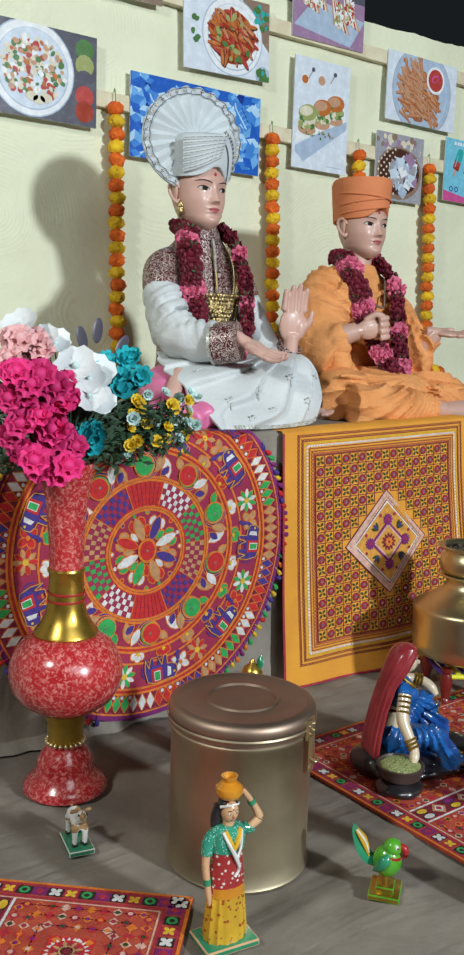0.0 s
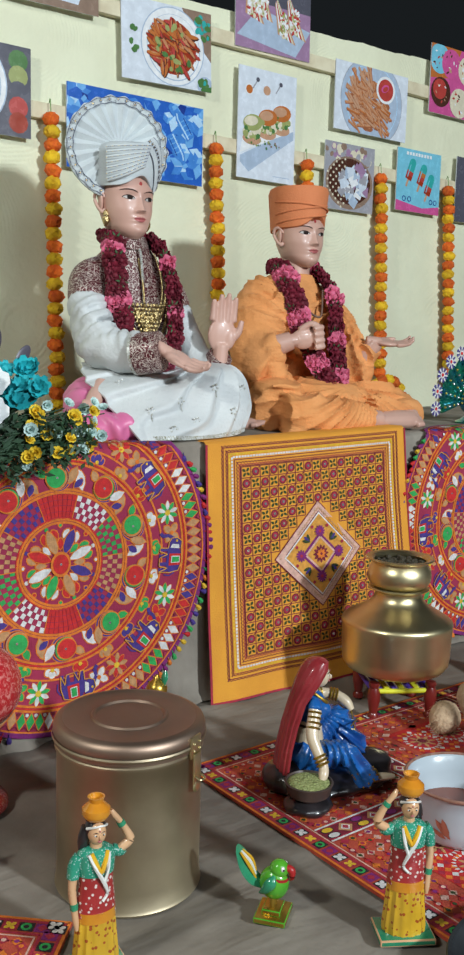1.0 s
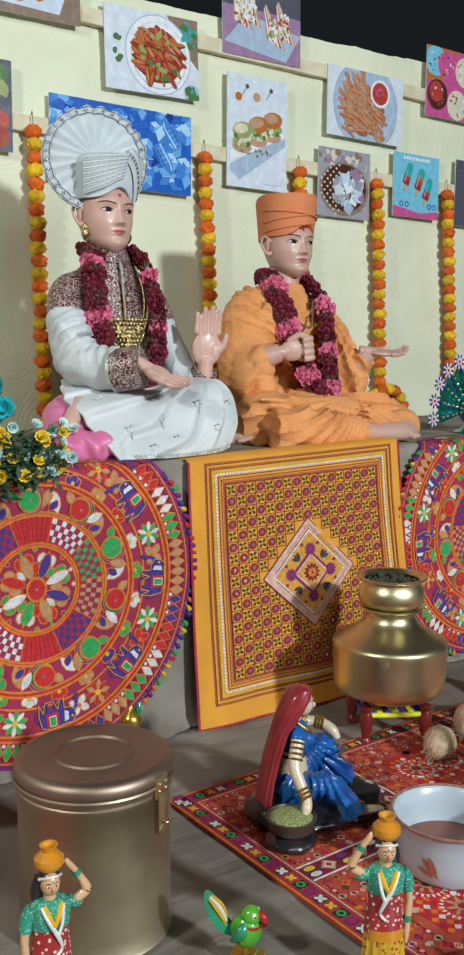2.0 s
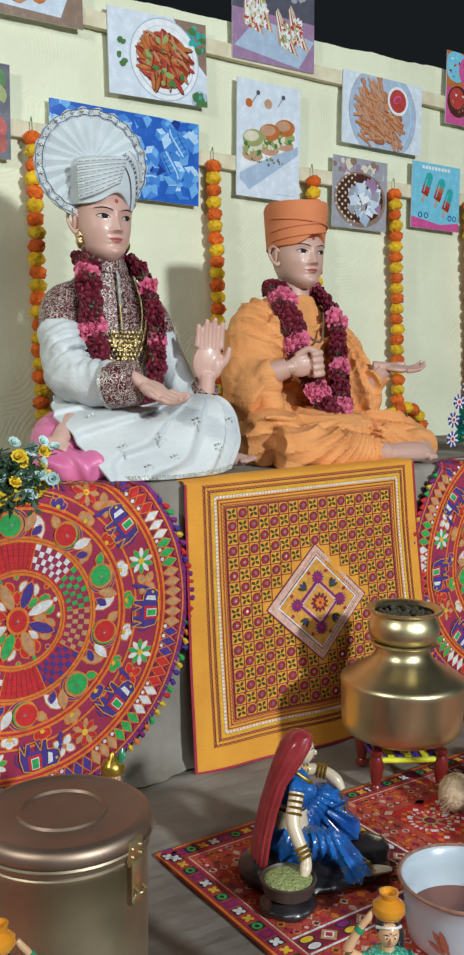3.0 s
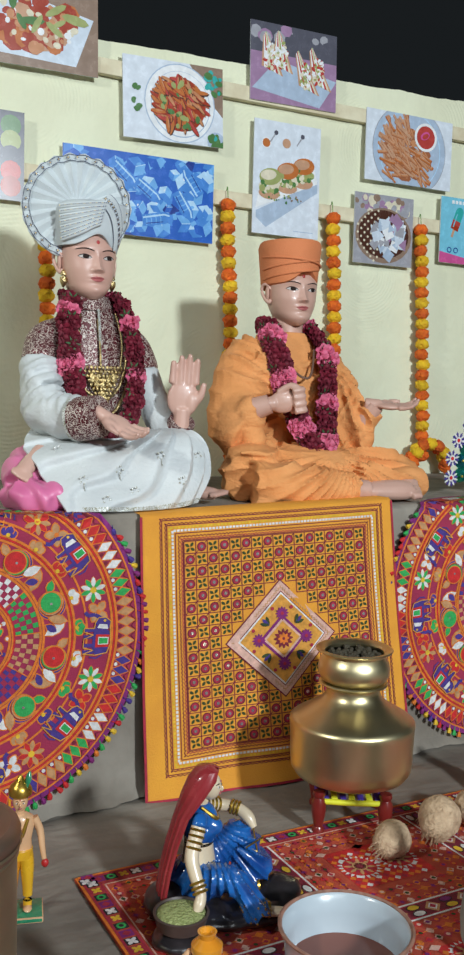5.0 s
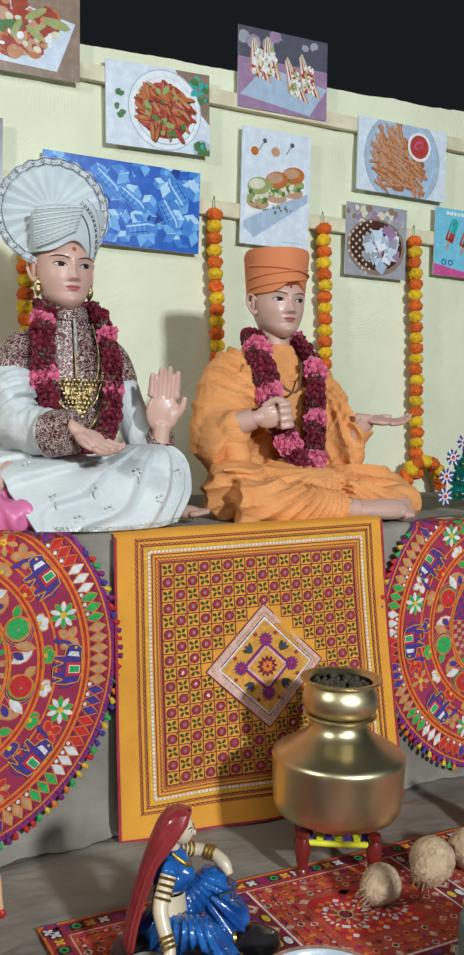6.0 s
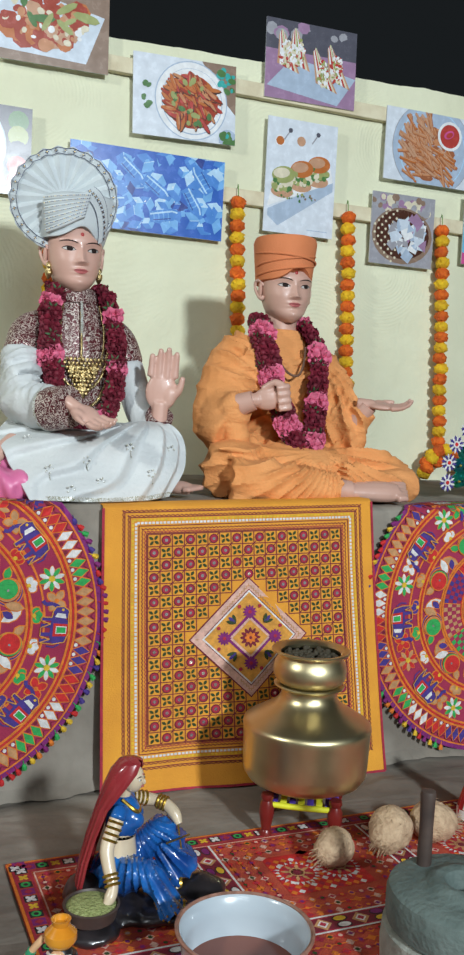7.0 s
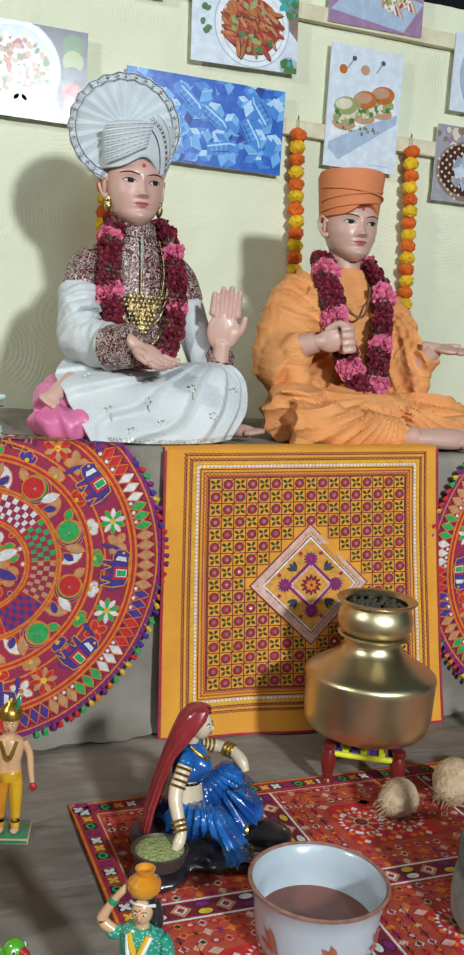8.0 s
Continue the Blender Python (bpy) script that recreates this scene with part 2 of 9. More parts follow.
class Flat:
    """Draws shapes in (u, v) of a surface; put(u, v, h) gives the place h above it."""

    def __init__(self, put, step=0.0006):
        self.bm, self.put, self.step = bmesh.new(), put, step

    def poly(self, pts, mi, h=1):
        f = self.bm.faces.new([self.bm.verts.new(self.put(u, v, h * self.step)) for u, v in pts])
        f.material_index = mi

    def disc(self, u, v, r, mi, h=1, n=14, sq=1.0, turn=0.0):
        c, s = math.cos(turn), math.sin(turn)
        p = [(r * math.cos(2 * math.pi * i / n), r * sq * math.sin(2 * math.pi * i / n)) for i in range(n)]
        self.poly([(u + a * c - b * s, v + a * s + b * c) for a, b in p], mi, h)

    def ring(self, u, v, r0, r1, mi, h=1, n=64, a0=0.0, a1=2 * math.pi):
        for i in range(n):
            a, b = a0 + (a1 - a0) * i / n, a0 + (a1 - a0) * (i + 1) / n
            self.poly([(u + r0 * math.cos(a), v + r0 * math.sin(a)), (u + r1 * math.cos(a), v + r1 * math.sin(a)), (u + r1 * math.cos(b), v + r1 * math.sin(b)), (u + r0 * math.cos(b), v + r0 * math.sin(b))], mi, h)

    def petal(self, u, v, length, width, turn, mi, h=1):
        c, s = math.cos(turn), math.sin(turn)
        p = [(0, 0), (0.3, -0.42), (0.62, -0.5), (0.88, -0.28), (1, 0), (0.88, 0.28), (0.62, 0.5), (0.3, 0.42)]
        self.poly([(u + a * length * c - b * width * s, v + a * length * s + b * width * c) for a, b in p], mi, h)

    def flower(self, u, v, r, n, mi, h=1, centre=None, other=None, turn=0.0):
        for i in range(n):
            self.petal(u, v, r, r * 4.2 / n, turn + 2 * math.pi * i / n, other if other is not None and i % 2 else mi, h)
        if centre is not None:
            self.disc(u, v, r * 0.26, centre, h + 1, 8)

    def strip(self, pts, w, mi, h=1):
        for (a, b), (c, d) in zip(pts, pts[1:]):
            l = math.hypot(c - a, d - b) or 1
            nx, ny = -(d - b) / l * w / 2, (c - a) / l * w / 2
            self.poly([(a + nx, b + ny), (a - nx, b - ny), (c - nx, d - ny), (c + nx, d + ny)], mi, h)

    def rect(self, u0, u1, v0, v1, mi, h=1):
        self.poly([(u0, v0), (u1, v0), (u1, v1), (u0, v1)], mi, h)

    def diamond(self, u, v, a, b, mi, h=1, turn=0.0):
        c, s = math.cos(turn), math.sin(turn)
        self.poly([(u + x * c - y * s, v + x * s + y * c) for x, y in ((a, 0), (0, b), (-a, 0), (0, -b))], mi, h)


def zigzag(u0, v0, u1, v1, n, amp):
    l = math.hypot(u1 - u0, v1 - v0)
    nx, ny = -(v1 - v0) / l, (u1 - u0) / l
    return [(u0 + (u1 - u0) * i / n + nx * amp * (i % 2), v0 + (v1 - v0) * i / n + ny * amp * (i % 2)) for i in range(n + 1)]


def mirror_mesh(r):
    bm = bmesh.new()
    lathe(bm, [(r, 0), (r * 0.92, 0.0012)], 10)
    return mesh_of("mirror", bm, M_MIRROR, False)


# ---- yellow square hanging on the platform ----


def square_hanging():
    root = thing("embroidered_hanging", (2.34, 2.50, 0.0), 0, "marigold-yellow square cloth with mirrorwork checks, hung over platform edge", "wall hanging")
    W, H = 0.93, 0.90
    o = Vector((2.34, 2.50, 0.0))

    def put(u, v, h):
        """u, v from 0 to 1; the foot of the cloth flares forward."""
        s = 1 - v
        top = 0.878 + 0.030 * u
        x = (1.882 + 0.915 * u) * v + (1.900 + 0.968 * u) * s
        y = 2.532 - 0.004 - 0.03 * s - (0.045 * u + 0.012) * s * s + 0.005 * math.sin(u * 17 + s * 3) * s + 0.003 * noise.noise((u * 4, v * 4, 2)) - 0.004 * (1 - abs(2 * u - 1))
        z = 0.004 + (top - 0.004) * v
        return Vector((x, y - h, z)) - o

    bm = bmesh.new()
    n = 40
    g = [[bm.verts.new(put(i / n, j / n, 0)) for i in range(n + 1)] for j in range(n + 1)]
    over = [bm.verts.new(put(i / n, 1, 0) + Vector((0, 0.10, 0.006))) for i in range(n + 1)]
    lip = [bm.verts.new(put(i / n, 1, 0) + Vector((0, 0.012, 0.008))) for i in range(n + 1)]
    g += [lip, over]
    for a, b in zip(g, g[1:]):
        for i in range(n):
            bm.faces.new((a[i], a[i + 1], b[i + 1], b[i]))
    back = bmesh.ops.extrude_face_region(bm, geom=bm.faces[:])
    for v in back["geom"]:
        if isinstance(v, bmesh.types.BMVert):
            v.co.y += 0.003
    cloth = part("cloth", bm, M_YELLOW, root)
    f = Flat(put, 0.0008)
    k = T
    # red piping round the edge
    for a in ([(0, 0), (1, 0)], [(1, 0), (1, 1)], [(0, 0), (0, 1)]):
        p = [(a[0][0] + (a[1][0] - a[0][0]) * i / 30, a[0][1] + (a[1][1] - a[0][1]) * i / 30) for i in range(31)]
        f.strip(p, 0.009, k["crimson"], 3)
    U0, U1, V0, V1 = 0.15, 0.870, 0.165, 0.905
    # border rows: zigzags, chain stitch and dashes round the field
    for d, w, mi, kind in ((0.086, 0.004, "maroon", 1), (0.078, 0.003, "maroon", 0), (0.068, 0.004, "maroon", 1), (0.060, 0.003, "maroon", 0), (0.051, 0.008, "yellow", 2), (0.040, 0.008, "pink", 2), (0.030, 0.003, "maroon", 0), (0.021, 0.004, "maroon", 1), (0.012, 0.004, "crimson", 1), (0.004, 0.003, "maroon", 0)):
        c = [(U0 - d, V0 - d), (U1 + d, V0 - d), (U1 + d, V1 + d), (U0 - d, V1 + d), (U0 - d, V0 - d)]
        for a, b in zip(c, c[1:]):
            if kind == 1:
                f.strip(zigzag(*a, *b, 110, 0.005), 0.0028, k[mi], 2)
            elif kind == 0:
                f.strip([(a[0] + (b[0] - a[0]) * i / 24, a[1] + (b[1] - a[1]) * i / 24) for i in range(25)], w, k[mi], 2)
            else:
                for i in range(62):
                    t0, t1 = i / 62, (i + 0.72) / 62
                    f.strip([(a[0] + (b[0] - a[0]) * t0, a[1] + (b[1] - a[1]) * t0), (a[0] + (b[0] - a[0]) * t1, a[1] + (b[1] - a[1]) * t1)], w, k["white" if mi == "pink" else mi], 2)
    N = 17
    du, dv = (U1 - U0) / N, (V1 - V0) / N
    cu, cv, R = 0.508, 0.525, 0.217
    spots = []
    for i in range(N + 1):
        u = U0 + du * i
        v = V0 + dv * i
        for s in range(N):
            a = U0 + du * s
            if abs(a + du / 2 - cu) + abs(v - cv) > R:
                f.strip([(a, v), (a + du, v)], 0.0032, k["maroon"], 2)
            a = V0 + dv * s
            if abs(u - cu) + abs(a + dv / 2 - cv) > R:
                f.strip([(u, a), (u, a + dv)], 0.0032, k["maroon"], 2)
    for i in range(N):
        for j in range(N):
            u, v = U0 + du * (i + 0.5), V0 + dv * (j + 0.5)
            if abs(u - cu) + abs(v - cv) < R + 0.012:
                continue
            if (i + j) % 2:
                f.disc(u, v, du * 0.38, k["crimson"], 2, 12)
                f.ring(u, v, du * 0.30, du * 0.40, k["maroon"], 3, 12)
                spots.append((u, v))
                f.strip([(u - du / 2, v - dv / 2), (u - du * 0.28, v - dv * 0.28)], 0.0028, k["maroon"], 2)
                f.strip([(u + du / 2, v + dv / 2), (u + du * 0.28, v + dv * 0.28)], 0.0028, k["maroon"], 2)
            else:
                for q in range(4):
                    f.petal(u + du * 0.05 * math.cos(math.pi / 4 + q * math.pi / 2), v + dv * 0.05 * math.sin(math.pi / 4 + q * math.pi / 2), du * 0.44, du * 0.25, math.pi / 4 + 0.16 + q * math.pi / 2, k["leaf"], 2)
    # diamond medallion
    f.diamond(cu, cv, R, R, k["maroon"], 2)
    f.diamond(cu, cv, R - 0.006, R - 0.006, k["pink"], 3)
    for s in range(4):
        p = [(cu + (R - 0.024) * math.cos(s * math.pi / 2), cv + (R - 0.024) * math.sin(s * math.pi / 2)), (cu + (R - 0.024) * math.cos((s + 1) * math.pi / 2), cv + (R - 0.024) * math.sin((s + 1) * math.pi / 2))]
        f.strip(zigzag(*p[0], *p[1], 44, 0.007), 0.0025, k["tan"], 4)
    f.diamond(cu, cv, R - 0.043, R - 0.043, k["maroon"], 4)
    f.diamond(cu, cv, R - 0.047, R - 0.047, k["white"], 5)
    f.diamond(cu, cv, R - 0.055, R - 0.055, k["gold"], 6)
    f.diamond(cu, cv, 0.088, 0.088, k["purple"], 7)
    f.diamond(cu, cv, 0.075, 0.075, k["pink"], 8)
    f.diamond(cu, cv, 0.064, 0.064, k["gold"], 9)
    f.flower(cu, cv, 0.038, 12, k["maroon"], 10, k["crimson"])
    f.flower(cu, cv, 0.022, 8, k["orange"], 12, k["maroon"])
    for q in range(4):
        a = q * math.pi / 2
        f.flower(cu + 0.092 * math.cos(a), cv + 0.092 * math.sin(a), 0.026, 12, k["purple"], 9, k["crimson"])
        b = a + math.pi / 4
        for e in (-0.5, 0, 0.5):
            f.petal(cu + 0.072 * math.cos(b), cv + 0.072 * math.sin(b), 0.036, 0.013, b + e, k["leaf" if e else "blue"], 9)
        for e in (-0.32, 0.32):
            f.disc(cu + 0.118 * math.cos(a + e), cv + 0.118 * math.sin(a + e), 0.007, k["crimson"], 9, 8)
    part("embroidery", f.bm, TM, root, "maroon, green and cream embroidered checks", smooth=False)
    me = mirror_mesh(0.0058)
    for u, v in spots:
        p = put(u, v, 0.0026)
        part("mirror", me, None, root, m=Matrix.Translation(p) @ pose(0, 0, 0, 90 + random.uniform(-7, 7), random.uniform(-7, 7), 0))
    return root


# ---- round mandala hangings ----
TASSEL_M = [THREADS[k] for k in ("red", "green", "blue", "yellow", "orange", "purple")]
bmt = bmesh.new()
lathe(bmt, [(0.002, 0.0), (0.006, -0.003), (0.0085, -0.013), (0.0075, -0.019)], 7)
lathe(bmt, [(0.0015, 0.012), (0.0015, -0.002)], 5)
TASSELS = []
for tm in TASSEL_M:
    TASSELS.append(mesh_of("tassel", bmt.copy(), tm))
bmt.free()


def elephant(f, cx, cz, turn, size):
    c, s = math.cos(turn), math.sin(turn)
    def q(pts):
        return [(cx + (-a * c - b * s) * size, cz + (-a * s + b * c) * size) for a, b in pts]
    k = T
    cord = lambda pts: f.strip(q(pts + pts[:1]), 0.034 * size, k["gold"], 7)
    cord([(-0.5, -0.1), (-0.42, 0.3), (-0.1, 0.42), (0.3, 0.38), (0.5, 0.36), (0.68, 0.38), (0.82, 0.18), (0.80, -0.08), (0.62, -0.18), (0.43, -0.2), (0.43, -0.55), (0.30, -0.55), (0.2, -0.22), (0.06, -0.55), (-0.11, -0.55), (-0.24, -0.55), (-0.33, -0.2), (-0.46, -0.55)])
    f.poly(q([(-0.5, -0.1), (-0.42, 0.3), (-0.1, 0.42), (0.3, 0.38), (0.5, 0.15), (0.5, -0.15), (0.2, -0.22), (-0.3, -0.22)]), k["blue"], 3)
    for x in (-0.46, -0.24, 0.06, 0.30):
        f.poly(q([(x, -0.55), (x + 0.13, -0.55), (x + 0.13, -0.15), (x, -0.15)]), k["blue"], 3)
    f.poly(q([(0.42, 0.36), (0.68, 0.38), (0.82, 0.18), (0.80, -0.08), (0.62, -0.18), (0.45, -0.05)]), k["blue"], 4)
    f.strip(q([(0.76, 0.05), (0.90, -0.20), (0.86, -0.45), (0.98, -0.56)]), 0.13 * size, k["blue"], 4)
    f.poly(q([(0.40, 0.3), (0.56, 0.26), (0.58, -0.02), (0.44, -0.1)]), k["white"], 5)
    f.poly(q([(-0.22, 0.42), (0.20, 0.42), (0.22, -0.12), (-0.24, -0.12)]), k["red"], 4)
    f.poly(q([(-0.13, 0.34), (0.12, 0.34), (0.13, -0.03), (-0.14, -0.03)]), k["white"], 5)
    f.poly(q([(-0.10, 0.31), (0.09, 0.31), (0.10, 0.0), (-0.11, 0.0)]), k["green"], 6)
    f.disc(*q([(0.70, 0.16)])[0], 0.05 * size, k["yellow"], 6, 6)
    f.strip(q([(-0.5, 0.15), (-0.62, -0.05), (-0.58, -0.3)]), 0.05 * size, k["blue"], 3)


def mandala(cx, cz, turn, R=0.525):
    root = thing("mandala_hanging", (cx, 2.52, 0.0), 0, "round crimson mandala cloth with tasselled rim, folded over platform edge", "wall hanging", "mandala hangings")
    o = Vector((cx, 2.52, 0.0))
    EDGE = TOP_Z + 0.002

    def put(u, v, h):
        """u, v in metres from the centre; what stands above the edge lies back on the platform."""
        z = cz + v
        y0 = 2.526 - 0.035 * max(0.0, (0.45 - z)) + 0.004 * noise.noise((u * 5, v * 5, cx))
        if z <= EDGE - 0.01:
            q = Vector((cx + u, y0 - h, max(z, 0.006)))
        else:
            e = z - (EDGE - 0.01)
            q = Vector((cx + u, y0 + 0.01 + e if e > 0.012 else y0 - h + e * 0.8, EDGE + 0.004 + h if e > 0.012 else EDGE - 0.01 + e * 0.9))
        return q - o

    bm = bmesh.new()
    nr, na = 26, 96
    rows = [[bm.verts.new(put(R * (i + 0.02) / nr * math.cos(2 * math.pi * a / na), R * (i + 0.02) / nr * math.sin(2 * math.pi * a / na), 0)) for a in range(na)] for i in range(nr + 1)]
    for a, b in zip(rows, rows[1:]):
        for i in range(na):
            j = (i + 1) % na
            bm.faces.new((a[i], b[i], b[j], a[j]))
    bm.faces.new(rows[0])
    part("cloth", bm, M_MAROON, root)
    f = Flat(put, 0.0009)
    k = T
    pol = lambda r, a: (R * r * math.cos(a), R * r * math.sin(a))
    for r0, r1, mi in ((0.235, 0.245, "orange"), (0.252, 0.262, "orange"), (0.262, 0.268, "red"), (0.405, 0.415, "orange"), (0.422, 0.432, "orange"), (0.570, 0.580, "orange"), (0.586, 0.592, "red"), (0.597, 0.607, "orange"), (0.667, 0.675, "orange"), (0.815, 0.825, "orange"), (0.831, 0.837, "red"), (0.843, 0.853, "orange"), (0.965, 0.972, "orange"), (0.975, 1.0, "purple")):
        f.ring(0, 0, R * (r0 - 0.002), R * (r1 + 0.002), k[mi], 2, 96)
    def leaf(r, a, length, width, way, colour, h=2):
        """A filled petal with a corded outline; way is its turn from the radius."""
        u, v = pol(r, a)
        c, s_ = math.cos(a + way), math.sin(a + way)
        f.petal(u - c * R * 0.008, v - s_ * R * 0.008, R * (length + 0.016), R * (width + 0.014), a + way, k["orange"], h)
        f.petal(u, v, R * length, R * width, a + way, k[colour], h + 1)

    # heart of the mandala: eight long petals, drops and curled leaves
    for i, col in enumerate(("white", "blue", "tan", "red", "white", "green", "tan", "blue")):
        a = turn + 0.35 + 2 * math.pi * i / 8
        leaf(0.055, a, 0.155, 0.056, 0, col, 4)
        b = a + math.pi / 8
        leaf(0.085, b, 0.065, 0.036, 0, ("green", "red", "white", "tan")[i % 4], 3)
        for e in (-1, 1):
            leaf(0.150, b + 0.10 * e, 0.062, 0.036, 0.55 * e, ("green", "white", "red", "tan")[(i + (e > 0)) % 4], 2)
        leaf(0.215, b, 0.018, 0.020, 0, ("red", "green", "blue", "white")[i % 4], 2)
        f.disc(*pol(0.222, a), R * 0.012, k[("white", "red", "green", "blue")[i % 4]], 3, 10)
    f.disc(0, 0, R * 0.062, k["orange"], 7, 20, 1.2)
    f.disc(0, 0, R * 0.048, k["red"], 8, 20, 1.2)
    # checks in blocks of colour
    blocks = ["green", "white", "red", "blue", "tan"] * 2
    for b in range(10):
        for s in range(8):
            for r in range(4):
                a0 = turn + 2 * math.pi * (b + s / 8) / 10
                a1 = a0 + 2 * math.pi / 80
                full = blocks[b] == "red"
                if (s + r) % 2 and not full:
                    continue
                r0, r1 = 0.272 + 0.033 * r, 0.272 + 0.033 * (r + 0.92)
                f.poly([pol(r0, a0), pol(r1, a0), pol(r1, a1 - 0.008), pol(r0, a1 - 0.008)], k[blocks[b]], 2)
        f.strip([pol(0.268, turn + 2 * math.pi * b / 10), pol(0.405, turn + 2 * math.pi * b / 10)], 0.003, k["orange"], 3)
    # ten circles held by crescents, with curved leaves between them
    spots = [(0.0, 0.0)]
    for i in range(10):
        a = turn + math.pi / 2 + 2 * math.pi * i / 10
        main, other = ("green", "red") if i % 2 == 0 else ("red", "green")
        u, v = pol(0.497, a)
        for off, rad, col, h in ((-0.012, 0.083, "orange", 2), (-0.012, 0.077, "blue", 3), (-0.004, 0.074, "orange", 4), (-0.004, 0.068, "maroon", 5), (0.004, 0.068, other if i % 2 else "tan", 6), (0.008, 0.064, "orange", 7), (0.008, 0.057, main, 8)):
            f.disc(*pol(0.497, a + off * 2), R * rad, k[col], h, 26)
        spots.append((u, v))
        b = a + math.pi / 10
        leaf(0.432, b - 0.05, 0.125, 0.058, 0.5, "white" if i % 2 else "tan", 2)
        leaf(0.560, b + 0.08, 0.105, 0.050, 2.75, "tan" if i % 2 else "white", 4)
        leaf(0.440, b + 0.08, 0.072, 0.040, -0.7, "blue", 3)
        leaf(0.560, b - 0.10, 0.070, 0.042, -2.4, ("green", "tan")[i % 2], 3)
    # half-flowers between the two middle lines
    for i in range(22):
        a = turn + 2 * math.pi * i / 22
        col = ("green", "white", "red", "tan", "blue")[i % 5]
        for e in (-0.95, 0.95, 0):
            leaf(0.610, a, 0.052, 0.046, e, col, 2 + (e == 0))
        f.disc(*pol(0.613, a), R * 0.012, k["yellow"], 5, 8)
    # elephants, flowers and bows
    for i in range(9):
        a = turn + 0.575 - 2 * math.pi * i / 9
        elephant(f, *pol(0.742, a), a - math.pi / 2, R * 0.165)
        b = a - 0.30
        u, v = pol(0.744, b)
        for q in range(10):
            way = b + 2 * math.pi * q / 10
            f.petal(u, v, R * 0.078, R * 0.036, way, k["orange"], 2)
            f.petal(u + R * 0.012 * math.cos(way), v + R * 0.012 * math.sin(way), R * 0.062, R * 0.026, way, k[(("white", "green"), ("tan", "red"))[i % 3 == 2][q % 2]], 3)
        f.disc(u, v, R * 0.018, k["yellow"], 4, 10)
        d = a - 0.475
        col = ("tan", "red", "white", "green")[i % 4]
        for e in (0.85, -0.85, 2.3, -2.3):
            leaf(0.744, d, 0.064, 0.040, e, col, 2)
        f.disc(*pol(0.744, d), R * 0.014, k["orange"], 5, 8)
    # rim of diamonds
    rim = ["tan", "green", "white", "red", "blue", "tan", "green", "white", "red", "blue", "tan"]
    n = 99
    for i in range(n):
        a = turn + 2 * math.pi * i / n
        u, v = pol(0.906, a)
        f.diamond(u, v, R * 0.060, R * 0.032, k["orange"], 2, a)
        f.diamond(u, v, R * 0.050, R * 0.025, k[rim[(i // 3) % 11]], 3, a)
        f.disc(*pol(0.868, a + math.pi / n), R * 0.011, k["white" if (i // 3) % 2 else "maroon"], 3, 8)
        f.strip([pol(0.962, a), pol(0.935, a + math.pi / n), pol(0.962, a + 2 * math.pi / n)], 0.0022, k["maroon"], 4)
    part("embroidery", f.bm, TM, root, "many-coloured embroidered mandala pattern", smooth=False)
    me = mirror_mesh(0.0042)
    for u, v in spots:
        if cz + v < EDGE - 0.03:
            part("mirror", me, None, root, m=Matrix.Translation(put(u, v, 0.0068)) @ pose(0, 0, 0, 90, 0, 0))
    for i in range(132):
        a = 2 * math.pi * i / 132
        v = R * 1.0 * math.sin(a)
        if cz + v > EDGE - 0.02 or cz + v < 0.045:
            continue
        p = put(R * math.cos(a), v, 0.004)
        part("tassel", TASSELS[random.randrange(6)], None, root, m=Matrix.Translation(p) @ Matrix.Rotation(0.9 * math.cos(a) * -1.0, 4, "Y") @ pose(0, 0, 0, random.uniform(-20, 20), random.uniform(-25, 25), 0))
    return root


square_hanging()
mandala(1.364, 0.543, 0.05)
mandala(3.325, 0.535, 0.55)

# ---- rugs ----


